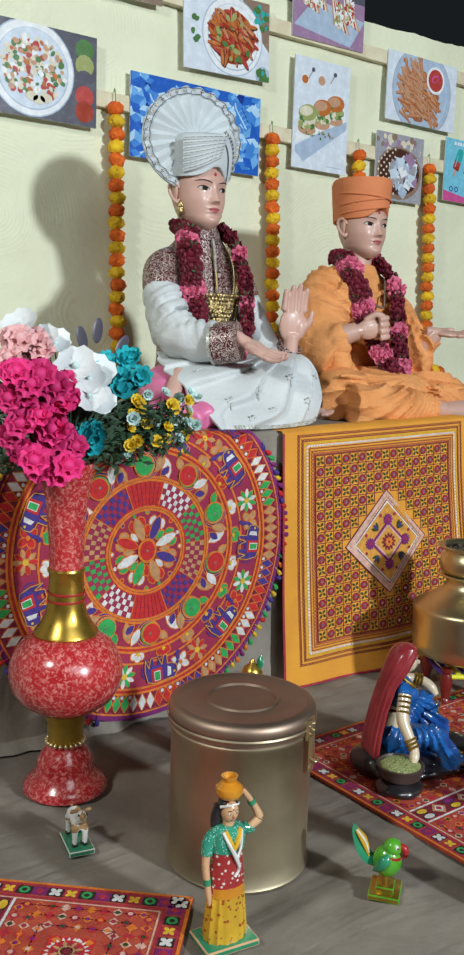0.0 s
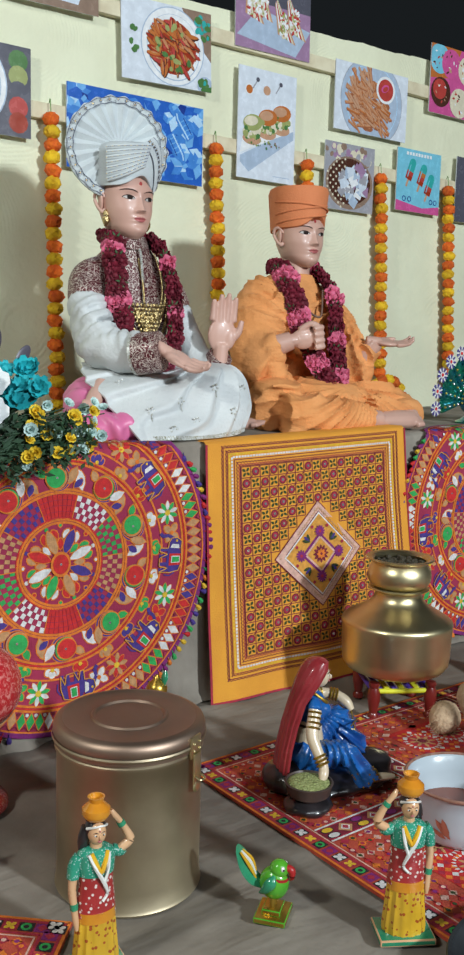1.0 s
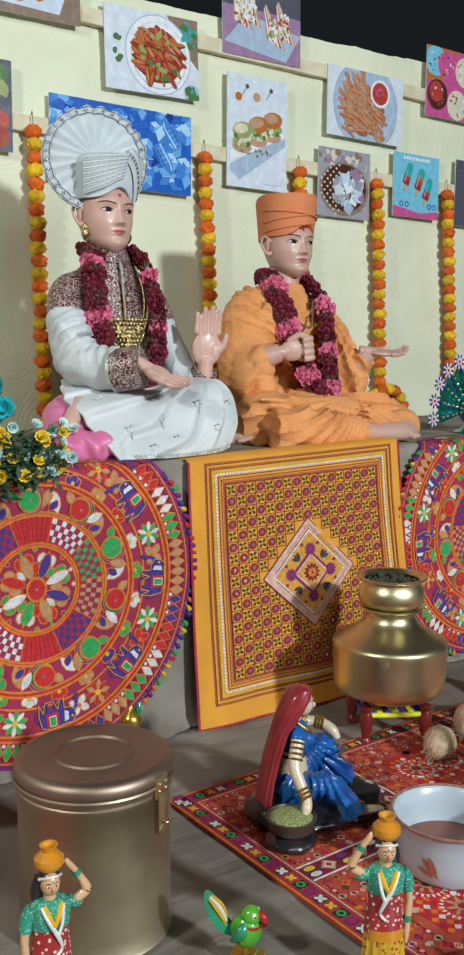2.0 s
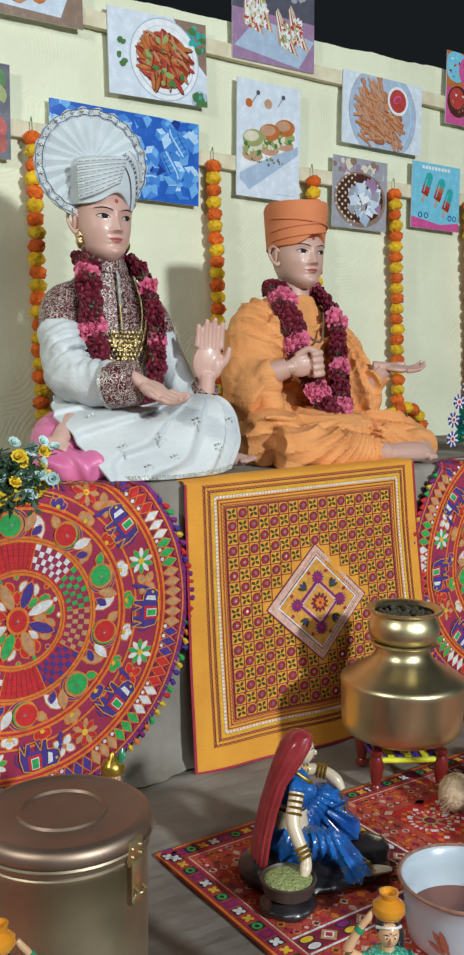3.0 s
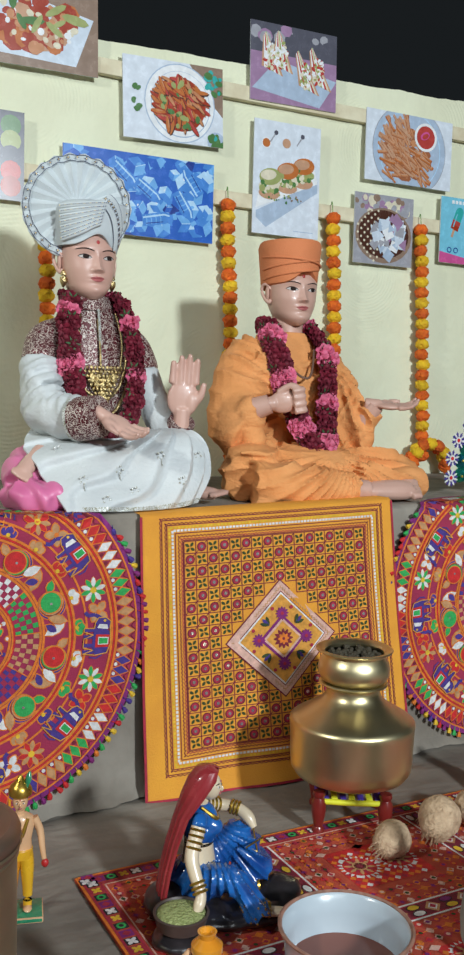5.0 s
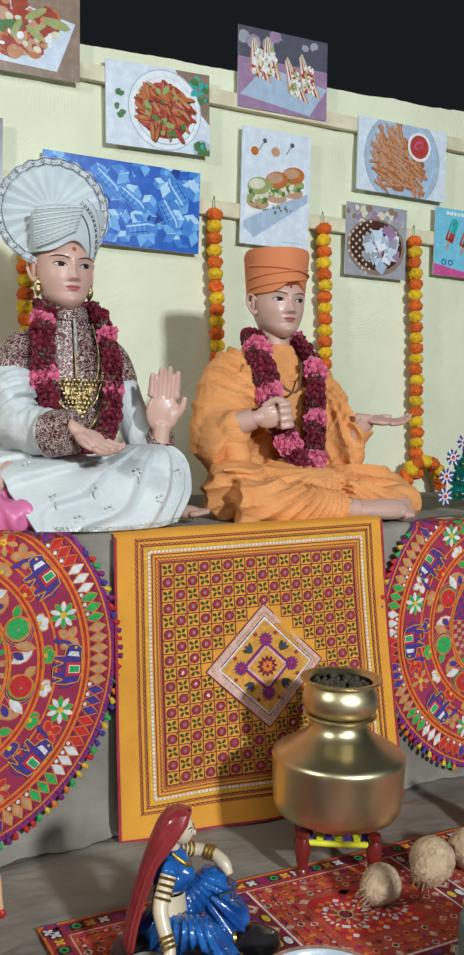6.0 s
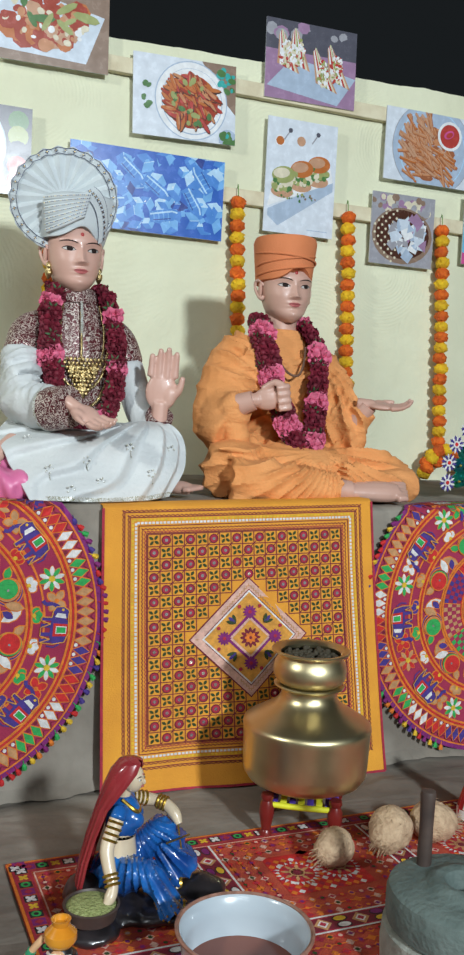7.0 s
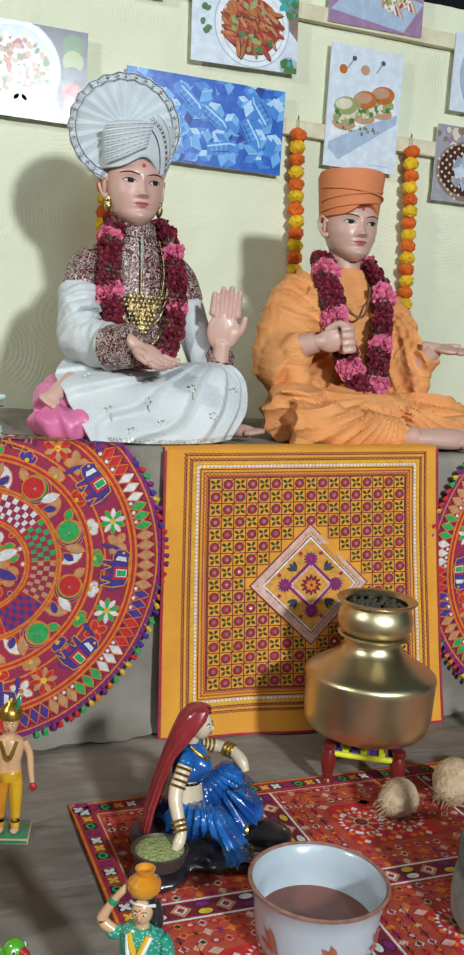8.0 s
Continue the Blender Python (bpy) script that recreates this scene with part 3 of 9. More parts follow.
def rug(w, d, panels_x, panels_y, m, label):
    """Patchwork rug; local x from 0 to w and y from 0 to d."""
    root = new("patchwork_rug")
    root.matrix_basis = m
    tagged(root, label, "rug", "patchwork rugs")

    def put(u, v, h):
        return Vector((u, v, 0.0075 + h + 0.0035 * max(0, noise.noise(Vector((u * 3, v * 3, w))))))

    bm = bmesh.new()
    n = 40
    g = [[bm.verts.new(put(w * i / n, d * j / n, 0)) for i in range(n + 1)] for j in range(n + 1)]
    for a, b in zip(g, g[1:]):
        for i in range(n):
            bm.faces.new((a[i], a[i + 1], b[i + 1], b[i]))
    for e in [e for e in bm.edges if e.is_boundary]:
        a, b = e.verts
        lo = [bm.verts.new((v.co.x, v.co.y, 0.0)) for v in (a, b)]
        bm.faces.new((a, b, lo[1], lo[0]))
    part("cloth", bm, mat("rug_red", (0.50, 0.075, 0.035), (0.38, 0.045, 0.025), 0.9, scale=20, bump=0.4, bump_scale=240), root)
    f = Flat(put, 0.0005)
    k = T
    B = 0.052
    # border: red lines and a row of crosses, rings and squares
    for q, mi, ww in ((0.004, "orange", 0.007), (0.012, "crimson", 0.006), (B, "crimson", 0.006), (B + 0.009, "pink", 0.004)):
        c = [(q, q), (w - q, q), (w - q, d - q), (q, d - q), (q, q)]
        for a, b in zip(c, c[1:]):
            f.strip([(a[0] + (b[0] - a[0]) * i / 20, a[1] + (b[1] - a[1]) * i / 20) for i in range(21)], ww, k[mi], 2)
    mid = B * 0.6
    for side in range(4):
        l = w if side % 2 == 0 else d
        for i in range(int(l / 0.034)):
            s = 0.02 + i * 0.034
            u, v = ((s, mid), (w - mid, s), (s, d - mid), (mid, s))[side]
            f.rect(u - 0.016, u + 0.016, v - 0.014, v + 0.014, k[("black", "purple", "black", "crimson")[i % 4]], 3)
            if i % 4 == 0:
                for q in range(4):
                    f.petal(u, v, 0.016, 0.011, math.pi / 4 + q * math.pi / 2, k["white"], 4)
            elif i % 4 == 2:
                f.ring(u, v, 0.006, 0.012, k["green"], 4, 10)
            elif i % 4 == 1:
                f.diamond(u, v, 0.011, 0.011, k["crimson"], 4)
            else:
                for q in range(4):
                    f.petal(u, v, 0.015, 0.010, math.pi / 4 + q * math.pi / 2, k["yellow"], 4)
    # panels between strips
    xs, ys = [B + 0.012, *panels_x, w - B - 0.012], [B + 0.012, *panels_y, d - B - 0.012]
    S = 0.034
    for pi, (x0, x1) in enumerate(zip(xs, xs[1:])):
        for pj, (y0, y1) in enumerate(zip(ys, ys[1:])):
            x0_, x1_ = x0 + (S if pi else 0), x1 - (S if pi < len(xs) - 2 else 0)
            y0_, y1_ = y0 + (S if pj else 0), y1 - (S if pj < len(ys) - 2 else 0)
            # rows of little lozenges inside the panel's rim
            for r in range(3):
                q = 0.014 + 0.030 * r
                c = [(x0_ + q, y0_ + q), (x1_ - q, y0_ + q), (x1_ - q, y1_ - q), (x0_ + q, y1_ - q), (x0_ + q, y0_ + q)]
                for a, b in zip(c, c[1:]):
                    l = math.hypot(b[0] - a[0], b[1] - a[1])
                    m_ = max(1, int(l / 0.026))
                    for i in range(m_):
                        t = (i + 0.5) / m_
                        u, v = a[0] + (b[0] - a[0]) * t, a[1] + (b[1] - a[1]) * t
                        f.diamond(u, v, 0.0125, 0.0125, k[("orange", "crimson", "pink", "red")[(i + r) % 4]], 2)
                        f.disc(u, v, 0.006, k[("purple", "pink", "leaf", "crimson", "orange")[(i + 2 * r) % 5]], 3, 6)
                    f.strip([a, b], 0.003, k["orange" if r % 2 else "crimson"], 2)
            # medallions
            q = 0.105
            ax, ay = x1_ - x0_ - 2 * q, y1_ - y0_ - 2 * q
            if ax > 0.06 and ay > 0.06:
                nx, ny = max(1, round(ax / 0.14)), max(1, round(ay / 0.14))
                f.rect(x0_ + q, x1_ - q, y0_ + q, y1_ - q, k["red"], 2)
                for i in range(int(ax / 0.022)):
                    for j in range(int(ay / 0.022)):
                        f.diamond(x0_ + q + 0.022 * (i + 0.5), y0_ + q + 0.022 * (j + 0.5), 0.010, 0.010, k[("orange", "white", "crimson", "orange")[(i + 2 * j) % 4]], 2.5)
                for i in range(nx):
                    for j in range(ny):
                        u, v = x0_ + q + ax * (i + 0.5) / nx, y0_ + q + ay * (j + 0.5) / ny
                        rr = min(ax / nx, ay / ny) * 0.47
                        f.flower(u, v, rr * 1.06, 22, k["white"], 3)
                        f.disc(u, v, rr * 0.82, k["red"], 5, 18)
                        f.flower(u, v, rr * 0.78, 16, k["crimson"], 6, k["maroon"], k["tan"])
                        f.ring(u, v, rr * 0.30, rr * 0.38, k["tan"], 9, 12)
                        for e in (0, 1):
                            f.diamond(u + ax / nx * (0.5 - e), v + ay / ny * 0.5, 0.018, 0.012, k["pink"], 4)
    # dark strips with white and gold eyes
    def eyes(a, b):
        l = math.hypot(b[0] - a[0], b[1] - a[1])
        tn = math.atan2(b[1] - a[1], b[0] - a[0])
        f.strip([(a[0] + (b[0] - a[0]) * i / 12, a[1] + (b[1] - a[1]) * i / 12) for i in range(13)], 2 * S - 0.006, k["maroon"], 4)
        for e in (-1, 1):
            ox, oy = -math.sin(tn) * (S - 0.003) * e, math.cos(tn) * (S - 0.003) * e
            f.strip([(a[0] + ox, a[1] + oy), (b[0] + ox, b[1] + oy)], 0.006, k["white"], 5)
            f.strip([(a[0] + ox * 0.82, a[1] + oy * 0.82), (b[0] + ox * 0.82, b[1] + oy * 0.82)], 0.004, k["crimson"], 5)
        m_ = int(l / 0.05)
        for i in range(m_):
            t = (i + 0.5) / m_
            u, v = a[0] + (b[0] - a[0]) * t, a[1] + (b[1] - a[1]) * t
            if i % 2:
                f.diamond(u, v, 0.024, 0.024, k["tan"], 5, tn)
                f.diamond(u, v, 0.015, 0.015, k["white"], 6, tn)
                f.diamond(u, v, 0.010, 0.010, k["crimson"], 7, tn)
            else:
                for e in (-1, 1):
                    ox, oy = -math.sin(tn) * 0.013 * e, math.cos(tn) * 0.013 * e
                    f.disc(u + ox, v + oy, 0.020, k["black"], 5, 12, 0.62, tn)
                    f.disc(u + ox, v + oy, 0.0165, k[("white", "yellow", "purple")[(i // 2 + (e > 0)) % 3]], 6, 12, 0.58, tn)
    for x in panels_x:
        eyes((x, ys[0]), (x, ys[-1]))
    for y in panels_y:
        eyes((xs[0], y), (xs[-1], y))
    part("patchwork", f.bm, TM, root, "embroidered red patchwork with medallions and mirrors", smooth=False)
    return root


rug(1.55, 1.02, [0.50, 1.02], [0.52], pose(1.595, 1.115, 0.0, 0, 0, 1.5), "red patchwork rug with medallions spread on the cloth floor")
rug(0.80, 0.80, [0.40], [0.40], pose(0.985, 1.668, 0.0, 0, 0, 138), "red patchwork rug lying askew with a printed border")

# ---- food prints on the battens ----


def food_print(x0, x1, z0, z1, label, draw, back="paper", lean=0.0):
    w, h = x1 - x0, z1 - z0
    root = thing("food_print", ((x0 + x1) / 2, PRINT_Y, (z0 + z1) / 2), 0, label, "poster", "food prints")
    root.rotation_euler[1] = radians(lean)
    part("board", box(-w / 2, w / 2, 0.0, 0.006, -h / 2, h / 2, 0.001), M_PAPER, root, "white foam board edge")
    f = Flat(lambda u, v, q: Vector((u, -0.0006 - q, v)), 0.0003)
    rnd = random.Random(label)
    f.rect(-w / 2, w / 2, -h / 2, h / 2, K[back], 0)
    clip = lambda u, v: (max(-w / 2, min(w / 2, u)), max(-h / 2, min(h / 2, v)))
    raw = f.poly
    f.poly = lambda pts, mi, q=1: raw([clip(u, v) for u, v in pts], mi, q)
    draw(f, w, h, rnd)
    bmesh.ops.dissolve_degenerate(f.bm, dist=1e-5, edges=f.bm.edges[:])
    part("picture", f.bm, KM, root, smooth=False)
    return root


def bits(f, rnd, n, cu, cv, ru, rv, size, cols, h, long=1.0, wide=None):
    for i in range(n):
        a, r = rnd.uniform(0, 2 * math.pi), math.sqrt(rnd.random())
        u, v = cu + ru * r * math.cos(a), cv + rv * r * math.sin(a)
        s = size * rnd.uniform(0.6, 1.3)
        f.disc(u, v, s * long, K[rnd.choice(cols)], h + i * 0.02, 8, (wide or 1.0) / long * rnd.uniform(0.7, 1.2), rnd.uniform(0, 3.14))


def plate(f, u, v, r, dish="plate"):
    f.disc(u, v, r, K["plate_rim"], 1, 36)
    f.disc(u, v, r * 0.97, K["tray"], 2, 36)
    f.disc(u + r * 0.02, v - r * 0.02, r * 0.84, K["plate_rim"], 3, 36)
    f.disc(u + r * 0.02, v - r * 0.01, r * 0.82, K[dish], 4, 36)


def salad(f, w, h, r):
    f.rect(-w / 2, w / 2, -h / 2, h / 2, K["slate"], 0.5)
    for q in range(5):
        f.disc(w * 0.385, h * (0.34 - q * 0.17), 0.042, K[("herb", "lettuce", "slate", "tomato", "sauce")[q]], 1 + 0.15 * q, 12)
    plate(f, -w * 0.10, 0.01, h * 0.52, "plate")
    bits(f, r, 260, -w * 0.08, 0.01, h * 0.38, h * 0.34, 0.010, ["cream", "cream", "bun", "tray", "tomato", "herb", "chip"], 5, 1.2)
    for q in range(3):
        f.disc(-w * 0.10 + q * 0.03, -h * 0.27 - 0.01 * (q % 2), 0.026, K["cream"], 11, 12, 0.7)


def red_chips(f, w, h, r):
    f.rect(-w / 2, w / 2, -h / 2, h / 2, K["paper"], 0.5)
    f.poly([(w * 0.16, h / 2), (w / 2, h / 2), (w / 2, -h * 0.12), (w * 0.34, h * 0.1)], K["wood"], 0.8)
    plate(f, w * 0.06, -h * 0.01, h * 0.49, "tray")
    f.disc(w * 0.06, -h * 0.02, h * 0.36, K["sauce"], 5, 22, 0.94)
    for i in range(150):
        a, q = r.uniform(0, 2 * math.pi), math.sqrt(r.random())
        u, v = w * 0.06 + h * 0.35 * q * math.cos(a), -h * 0.02 + h * 0.34 * q * math.sin(a)
        t, l = r.gauss(-0.75, 0.5), r.uniform(0.022, 0.040)
        f.disc(u + 0.002, v - 0.003, l, K["choc" if i % 3 else "sauce"], 6 + i * 0.03, 9, 0.30, t)
        f.disc(u, v, l * 0.95, K[r.choice(["tomato", "chip", "chip", "sauce", "fry"])], 6.01 + i * 0.03, 9, 0.24, t)
        if i % 4 == 0:
            f.disc(u + 0.004, v + 0.003, l * 0.5, K["fry"], 6.02 + i * 0.03, 7, 0.16, t)
    bits(f, r, 20, w * 0.06, -h * 0.02, h * 0.30, h * 0.28, 0.011, ["herb", "lettuce", "herb"], 11.5, 1.4)
    bits(f, r, 16, w * 0.40, h * 0.30, 0.035, 0.07, 0.013, ["herb", "teal"], 6, 1.3)
    bits(f, r, 8, -w * 0.37, 0.0, 0.022, 0.05, 0.012, ["herb"], 6, 1.3)
    f.disc(w * 0.43, -h * 0.44, h * 0.13, K["plate_rim"], 7, 18)
    bits(f, r, 22, w * 0.43, -h * 0.44, h * 0.11, h * 0.10, 0.012, ["herb", "teal", "herb"], 8)


def ice(f, w, h, r):
    """Heaped ice cubes, each with a lit top and two shaded sides, and bottles among them."""
    f.rect(-w / 2, w / 2, -h / 2, h / 2, K["blue"], 0.5)
    for i in range(95):
        u, v, s, a = r.uniform(-w / 2, w / 2), r.uniform(-h / 2, h / 2), r.uniform(0.026, 0.050), r.uniform(0, 2.1)
        p = [(u + s * math.cos(a + q * math.pi / 3), v + s * 0.92 * math.sin(a + q * math.pi / 3)) for q in range(6)]
        tones = r.choice([("blue_light", "blue", "blue_mid"), ("blue_pale", "blue_mid", "blue_light"), ("blue_mid", "blue_dark", "blue"), ("blue_mid", "blue", "blue_light")])
        for q, tone in enumerate(tones):
            f.poly([(u, v), p[2 * q], p[2 * q + 1], p[(2 * q + 2) % 6]], K[tone], 1 + i * 0.05)
        if i % 2:
            f.strip([(u, v), p[0]], s * 0.07, K["blue_pale"], 1.02 + i * 0.05)
            f.disc(u + s * 0.3, v + s * 0.25, s * 0.24, K["blue_light"], 1.03 + i * 0.05, 7, 0.6, a)
        if i % 5 == 0:
            f.disc(u - s * 0.1, v + s * 0.3, s * 0.15, K["tray"], 1.04 + i * 0.05, 6, 0.5, a)
    # clear bottles sunk in the ice: body, ribs, shoulder, neck and cap
    for i, (u, v, a) in enumerate(((-0.30, 0.18, 2.4), (-0.10, 0.22, -0.7), (0.06, 0.05, -0.6), (-0.22, -0.20, 0.5), (0.12, -0.26, 0.2), (0.30, -0.08, -1.0), (0.34, 0.26, 2.2))):
        u, v, c, s, q = u * w, v * h, math.cos(a), math.sin(a), 6.2 + i * 0.3
        at = lambda x, y: (u + x * c - y * s, v + x * s + y * c)
        f.poly([at(-0.075, -0.024), at(0.03, -0.026), at(0.055, -0.012), at(0.075, -0.010), at(0.075, 0.010), at(0.055, 0.012), at(0.03, 0.026), at(-0.075, 0.024)], K["blue_mid"], q)
        for x in (-0.058, -0.036, -0.014, 0.008):
            f.strip([at(x, -0.021), at(x + 0.004, 0.0), at(x, 0.021)], 0.005, K["blue_light"], q + 0.05)
        f.strip([at(-0.07, 0.012), at(0.03, 0.014), at(0.054, 0.005)], 0.007, K["blue_pale"], q + 0.1)
        f.strip([at(-0.06, -0.014), at(0.02, -0.016)], 0.004, K["blue_dark"], q + 0.1)
        f.strip([at(0.070, -0.0), at(0.088, 0.0)], 0.026, K["blue_light"], q + 0.15)


def kebab(f, w, h, r):
    f.rect(-w / 2, w / 2, -h / 2, h / 2, K["wood"], 0.5)
    f.poly([(-w * 0.5, -h * 0.38), (w * 0.30, -h * 0.42), (w * 0.46, h * 0.15), (-w * 0.5, h * 0.40)], K["plate"], 1)
    bits(f, r, 40, -0.03, 0, w * 0.36, h * 0.30, 0.036, ["chip", "sauce", "bun", "sauce"], 2, 1.2)
    bits(f, r, 60, -0.03, 0, w * 0.36, h * 0.28, 0.012, ["cream", "fry", "sauce", "tray"], 4, 1.3)
    bits(f, r, 9, 0.0, 0.05, w * 0.35, h * 0.25, 0.016, ["lettuce", "herb"], 6, 3.0)
    f.disc(-0.03, -h * 0.28, 0.028, K["fry"], 8, 10)


def sandwich(f, w, h, r):
    f.rect(-w / 2, w / 2, -h / 2, h / 2, K["lilac"], 0.5)
    f.rect(-w / 2, w / 2, h * 0.12, h / 2, K["slate"], 0.8)
    bits(f, r, 14, 0, h * 0.36, w * 0.5, h * 0.1, 0.03, ["slate", "grey", "lilac"], 1)
    f.poly([(-w * 0.48, -h * 0.35), (w * 0.3, -h * 0.48), (w * 0.5, -h * 0.1), (-w * 0.2, h * 0.05)], K["plate_rim"], 1.5)
    # cut wedges: layers fan down from the tip
    layers = ("bun", "tray", "tomato", "cream", "lettuce", "tray", "tomato", "cream", "bun")
    for q, (u, v, lean) in enumerate(((-0.135, 0.045, 0.020), (-0.075, 0.06, 0.012), (0.045, -0.01, 0.035), (0.115, 0.015, 0.030))):
        tip = (u - lean, v + 0.088)
        for j, c in enumerate(layers):
            a, b = (j - 4.5) * 0.0125 + lean, (j - 3.5) * 0.0125 + lean
            f.poly([(tip[0] + a * 0.25, tip[1] - abs(a - lean) * 0.4), (tip[0] + b * 0.25, tip[1] - abs(b - lean) * 0.4), (u + b, v - 0.075 - 0.3 * b), (u + a, v - 0.075 - 0.3 * a)], K[c], 2 + q + j * 0.08)
        bits(f, r, 46, u + lean * 0.5, v - 0.02, 0.032, 0.060, 0.0065, ["tray", "lettuce", "cream", "tomato", "tray"], 2.75 + q * 1.0, 1.6)


def buns(f, w, h, r):
    f.rect(-w / 2, w / 2, -h / 2, h / 2, K["paper"], 0.5)
    f.poly([(-w * 0.45, -h * 0.36), (-w * 0.45, -h * 0.30), (w * 0.47, h * 0.02), (w * 0.47, -h * 0.08), (-w * 0.30, -h * 0.44)], K["plate_rim"], 1)
    f.poly([(-w * 0.46, -h * 0.28), (-w * 0.38, -h * 0.02), (w * 0.40, h * 0.17), (w * 0.47, h * 0.0)], K["tray"], 2)
    for q, (u, v) in enumerate(((0.24, 0.08), (0.0, 0.02), (-0.26, -0.05))):
        u, v = u * w, v * h
        bits(f, r, 34, u, v - 0.012, 0.052, 0.030, 0.013, ["lettuce", "cream", "herb", "lettuce"], 3 + q)
        f.disc(u, v - 0.045, 0.056, K["bun"], 3 + q, 16, 0.5)
        f.disc(u + 0.004, v + 0.030, 0.058, K["chip" if q < 2 else "lettuce"], 3.6 + q, 18, 0.66, 0.15)
        f.disc(u - 0.006, v + 0.037, 0.042, K["bun" if q < 2 else "cream"], 3.7 + q, 14, 0.55, 0.15)
    bits(f, r, 26, -0.02, -h * 0.17, w * 0.3, 0.02, 0.005, ["herb", "lettuce", "wood"], 7)
    f.disc(-w * 0.32, h * 0.30, 0.026, K["tray"], 3, 12)
    f.disc(-w * 0.32, h * 0.30, 0.020, K["chip"], 4, 12)
    f.disc(-w * 0.02, h * 0.32, 0.022, K["bun"], 4, 12)
    for u, v in ((-0.18, 0.40), (0.22, 0.40)):
        f.strip([(u * w, v * h), (u * w - 0.03, v * h - 0.045)], 0.006, K["grey"], 5)
        f.disc(u * w, v * h, 0.011, K["slate"], 6, 8)
    f.rect(w * 0.12, w * 0.42, -h * 0.452, -h * 0.445, K["plate_rim"], 2)


def fries(f, w, h, r):
    f.rect(-w / 2, w / 2, -h / 2, h / 2, K["paper"], 0.5)
    f.disc(0, 0, h * 0.66, K["grey"], 1, 36)
    f.disc(0, 0, h * 0.65, K["plate_rim"], 2, 36)
    f.disc(0, 0, h * 0.56, K["blue_pale"], 3, 36)
    f.disc(0, 0, h * 0.545, K["plate_rim"], 4, 36)
    bits(f, r, 60, -w * 0.03, -0.02, h * 0.36, h * 0.36, 0.022, ["fry_dark", "fry"], 5, 1.5)
    for i in range(120):
        low = i % 2
        u, v = (r.uniform(-0.26, 0.20) * w, r.uniform(-0.40, 0.02) * h) if low else (r.uniform(-0.30, -0.02) * w, r.uniform(-0.15, 0.36) * h)
        t, l = (r.gauss(-0.55, 0.35) if low else r.gauss(-1.05, 0.35)), r.uniform(0.035, 0.065)
        c, q = math.cos(t) * l, math.sin(t) * l
        f.strip([(u - c + 0.003, v - q - 0.004), (u + c + 0.003, v + q - 0.004)], 0.0135, K["fry_dark"], 6 + i * 0.03)
        f.strip([(u - c, v - q), (u + c, v + q)], 0.0115, K[r.choice(["fry", "bun", "fry", "chip"])], 6.01 + i * 0.03)
        f.strip([(u - c * 0.9, v - q * 0.9 + 0.003), (u + c * 0.9, v + q * 0.9 + 0.003)], 0.004, K["bun"], 6.02 + i * 0.03)
    f.disc(w * 0.18, h * 0.22, h * 0.205, K["tray"], 11, 24)
    f.disc(w * 0.18, h * 0.22, h * 0.165, K["tomato"], 12, 24)
    f.disc(w * 0.17, h * 0.24, h * 0.09, K["rose"], 13, 16, 0.6, 0.5)
    f.disc(w * 0.175, h * 0.235, h * 0.06, K["tomato"], 14, 16, 0.6, 0.5)


def basket(f, w, h, r):
    f.rect(-w / 2, w / 2, -h / 2, h / 2, K["grey"], 0.5)
    bits(f, r, 40, -0.02, h * 0.32, w * 0.5, h * 0.15, 0.02, ["lilac", "wood", "grey", "cream"], 1)
    f.disc(0.0, -h * 0.08, w * 0.48, K["wood"], 2, 24, 0.80)
    f.disc(0.0, -h * 0.06, w * 0.43, K["choc"], 3, 24, 0.78)
    for i in range(16):
        for j in range(14):
            u, v = -w * 0.44 + i * w * 0.056, -h * 0.45 + j * h * 0.055
            if (i + j) % 2 and (u / w * 2.1) ** 2 + ((v + h * 0.08) / h * 2.5) ** 2 < 0.98 and u < -0.02:
                f.disc(u, v, 0.0065, K["cream"], 4, 6)
    for i in range(44):
        a, q = r.uniform(0, 6.3), math.sqrt(r.random())
        f.disc(0.03 + w * 0.28 * q * math.cos(a), -h * 0.08 + h * 0.28 * q * math.sin(a), r.uniform(0.02, 0.04), K[r.choice(["plate", "grey", "tray", "plate_rim", "lilac"])], 5 + i * 0.05, r.choice([3, 4]), 1, r.uniform(0, 3))


